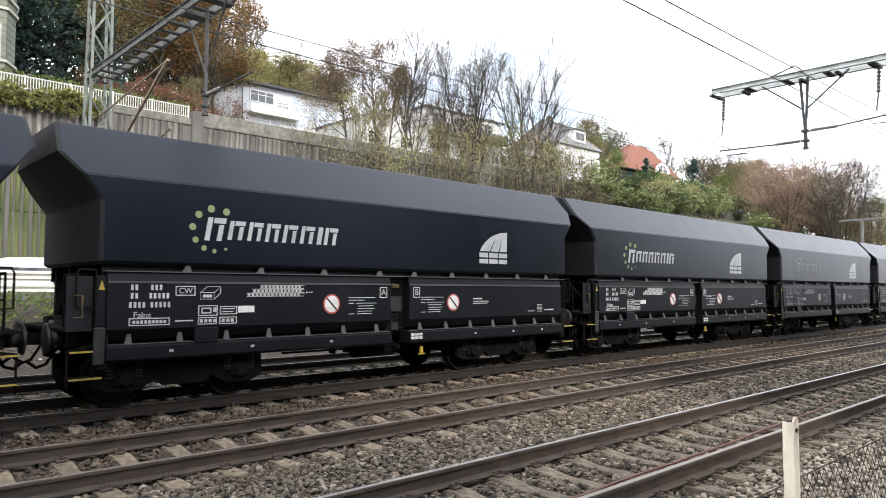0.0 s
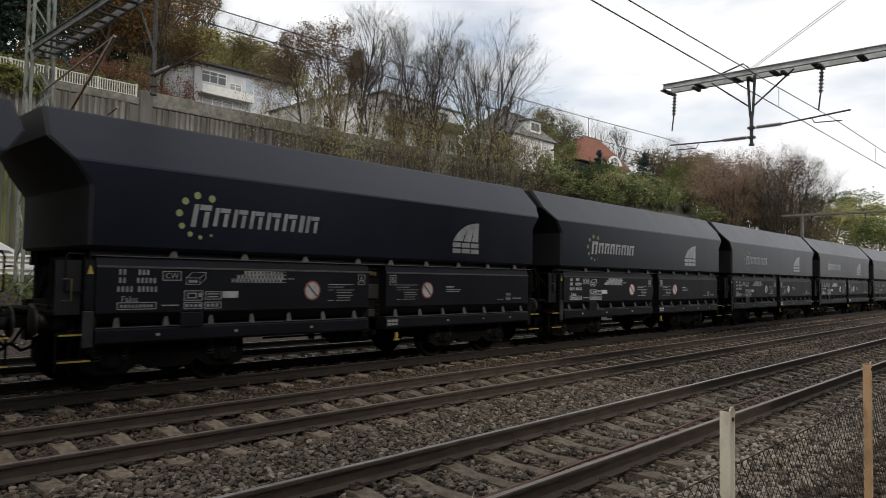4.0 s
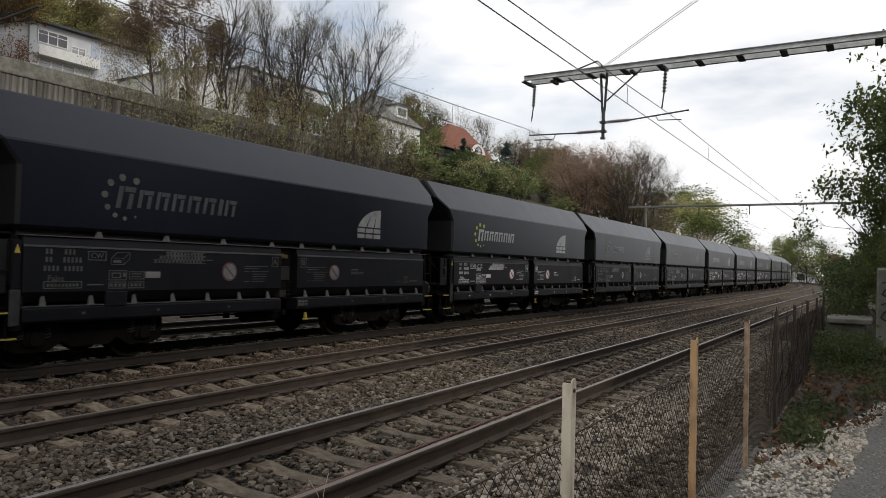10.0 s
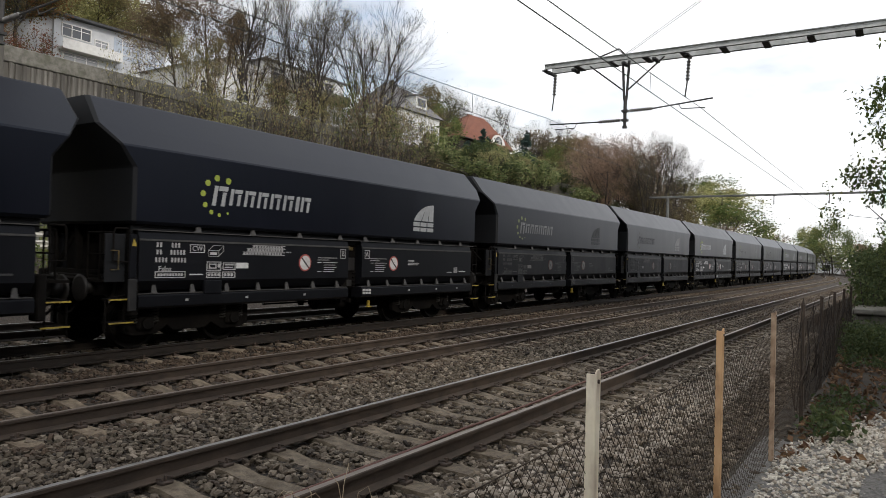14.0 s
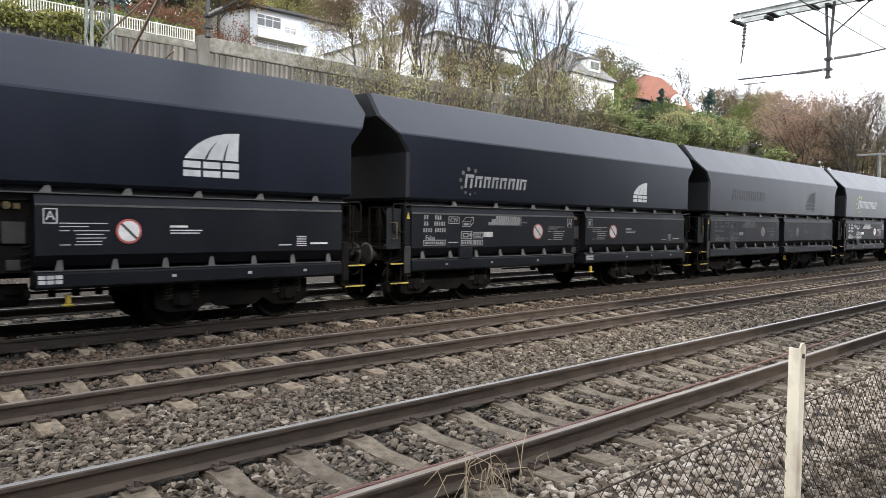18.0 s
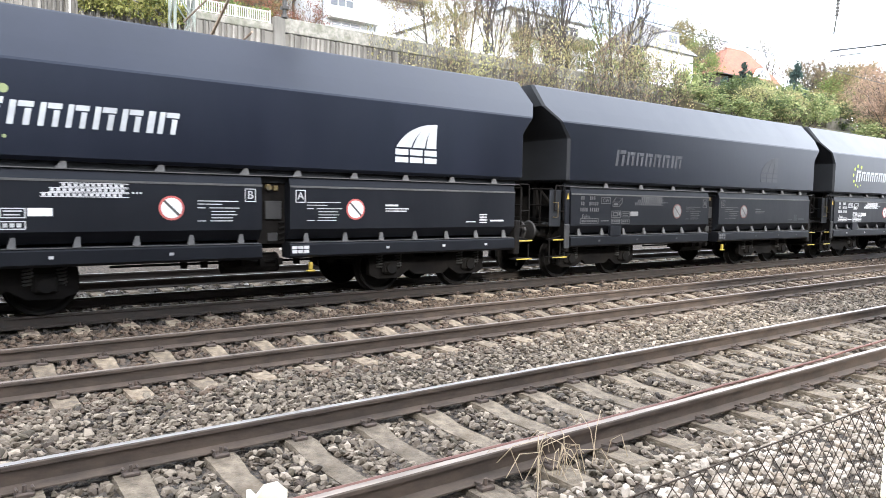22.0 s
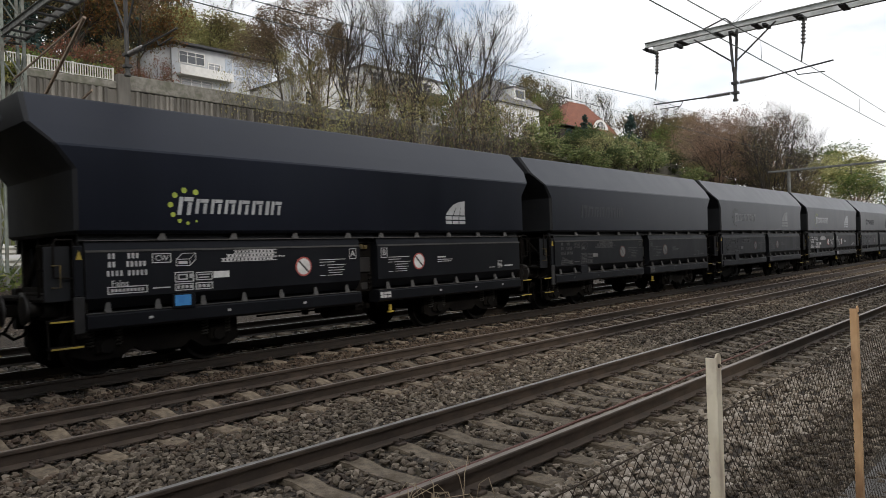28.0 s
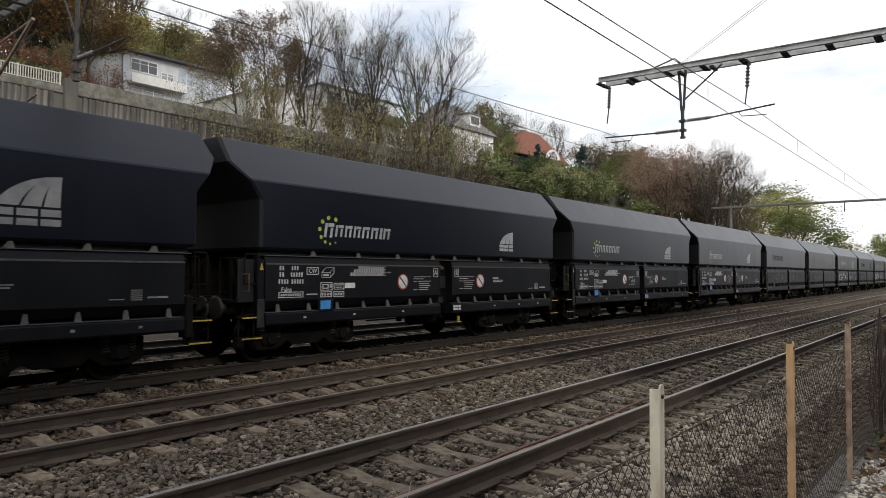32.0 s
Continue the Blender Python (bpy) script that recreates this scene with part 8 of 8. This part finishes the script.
for k in range(70):
    x = rt.uniform(9, 18)
    p = [(x, 1.03 + rt.uniform(-0.05, 0.05), 0.0)]
    for q in range(4):
        p.append((p[-1][0] + rt.uniform(-0.2, 0.2), p[-1][1] + rt.uniform(-0.08, 0.05), p[-1][2] + rt.uniform(0.12, 0.38)))
    thk.pipe(p, 0.006, 4)
thing("dry_creepers", "dry creeper stems tangled in the fence", "creeper", kind="stuff", mesh=thk.mesh("dry_creepers", M["bark_dark"]))

# weeds and a red cable by the near rail
weed = thing("dry_weed", "dry straw-coloured weed beside the near rail", "weed")
rt = random.Random(12)
for k in range(22):
    x, y = 3.55 + rt.uniform(-0.35, 0.35), 3.35 + rt.uniform(-0.12, 0.12)
    a = rt.uniform(0, 6.28)
    r_ = rt.uniform(0.1, 0.35)
    wd = Shape()
    wd.pipe([(x, y, -0.2), (x + r_ * 0.4 * math.cos(a), y + r_ * 0.4 * math.sin(a), 0.02), (x + r_ * math.cos(a), y + r_ * math.sin(a), 0.05 + rt.uniform(-0.05, 0.05)), (x + r_ * 1.4 * math.cos(a), y + r_ * 1.4 * math.sin(a), -0.08)], 0.003, 4)
    part("stem", wd, M["dry_stem"], weed)
cb = Shape()
cp = [(1.6 + 0.5 * k, 3.61 + 0.012 * math.sin(k * 0.9) + 0.0007 * k * k, -0.012 - 0.0012 * k - 0.006 * (k % 3 == 1)) for k in range(24)]
cb.pipe(cp, 0.014, 6)
M["cable"] = surface("red_brown_cable", (0.085, 0.036, 0.027), (0.13, 0.06, 0.045), 9, 0.7)
tagged(new("cable", cb.mesh("cable", M["cable"])), "red-brown cable lying along the near rail", "cable")

# bridge deck close by on the viewer's side
s = Shape()
s.sheet([(9.56, 0.11, 5.2), (15.5, -2.3, 5.2), (12, -18, 5.2), (1, -18, 5.2)], (0, 0, 1), 0.8)
thing("bridge_deck", "dark steel bridge deck overhead", "bridge", kind="structure", mesh=s.mesh("bridge_deck", M["bridge"]))
s = Shape()
s.box(2.0, 12.0, -12.0, -10.5, -0.4, 5.2)
thing("abutment_wall", "plain concrete bridge abutment", "wall", kind="structure", mesh=s.mesh("abutment_wall", M["old_concrete"]))


# ---- what moves ----
def motions():
    times = [2.0 * k for k in range(17)]
    turns = [0.1 * k for k in range(321)]
    walk(LOCO, [(t, loco_pose(t)) for t in times])
    for b in LOCO.children:
        if b.name.startswith("bogie"):
            for o in b.children:
                x = o.matrix_basis.translation.x
                walk(o, [(t, pose(x, 0, 0.46, 0, math.degrees(travel(t) / 0.46), 0)) for t in turns])
    for m, w in WAGONS.items():
        walk(w, [(t, wagon_pose(m, t)) for t in times])
        for b in w.children:
            if b.name.startswith("bogie"):
                for o in b.children:
                    if o.name.startswith("wheelset"):
                        x = o.matrix_basis.translation.x
                        walk(o, [(t, pose(x, 0, 0.46, 0, math.degrees(travel(t) / 0.46), 0)) for t in turns])


motions()
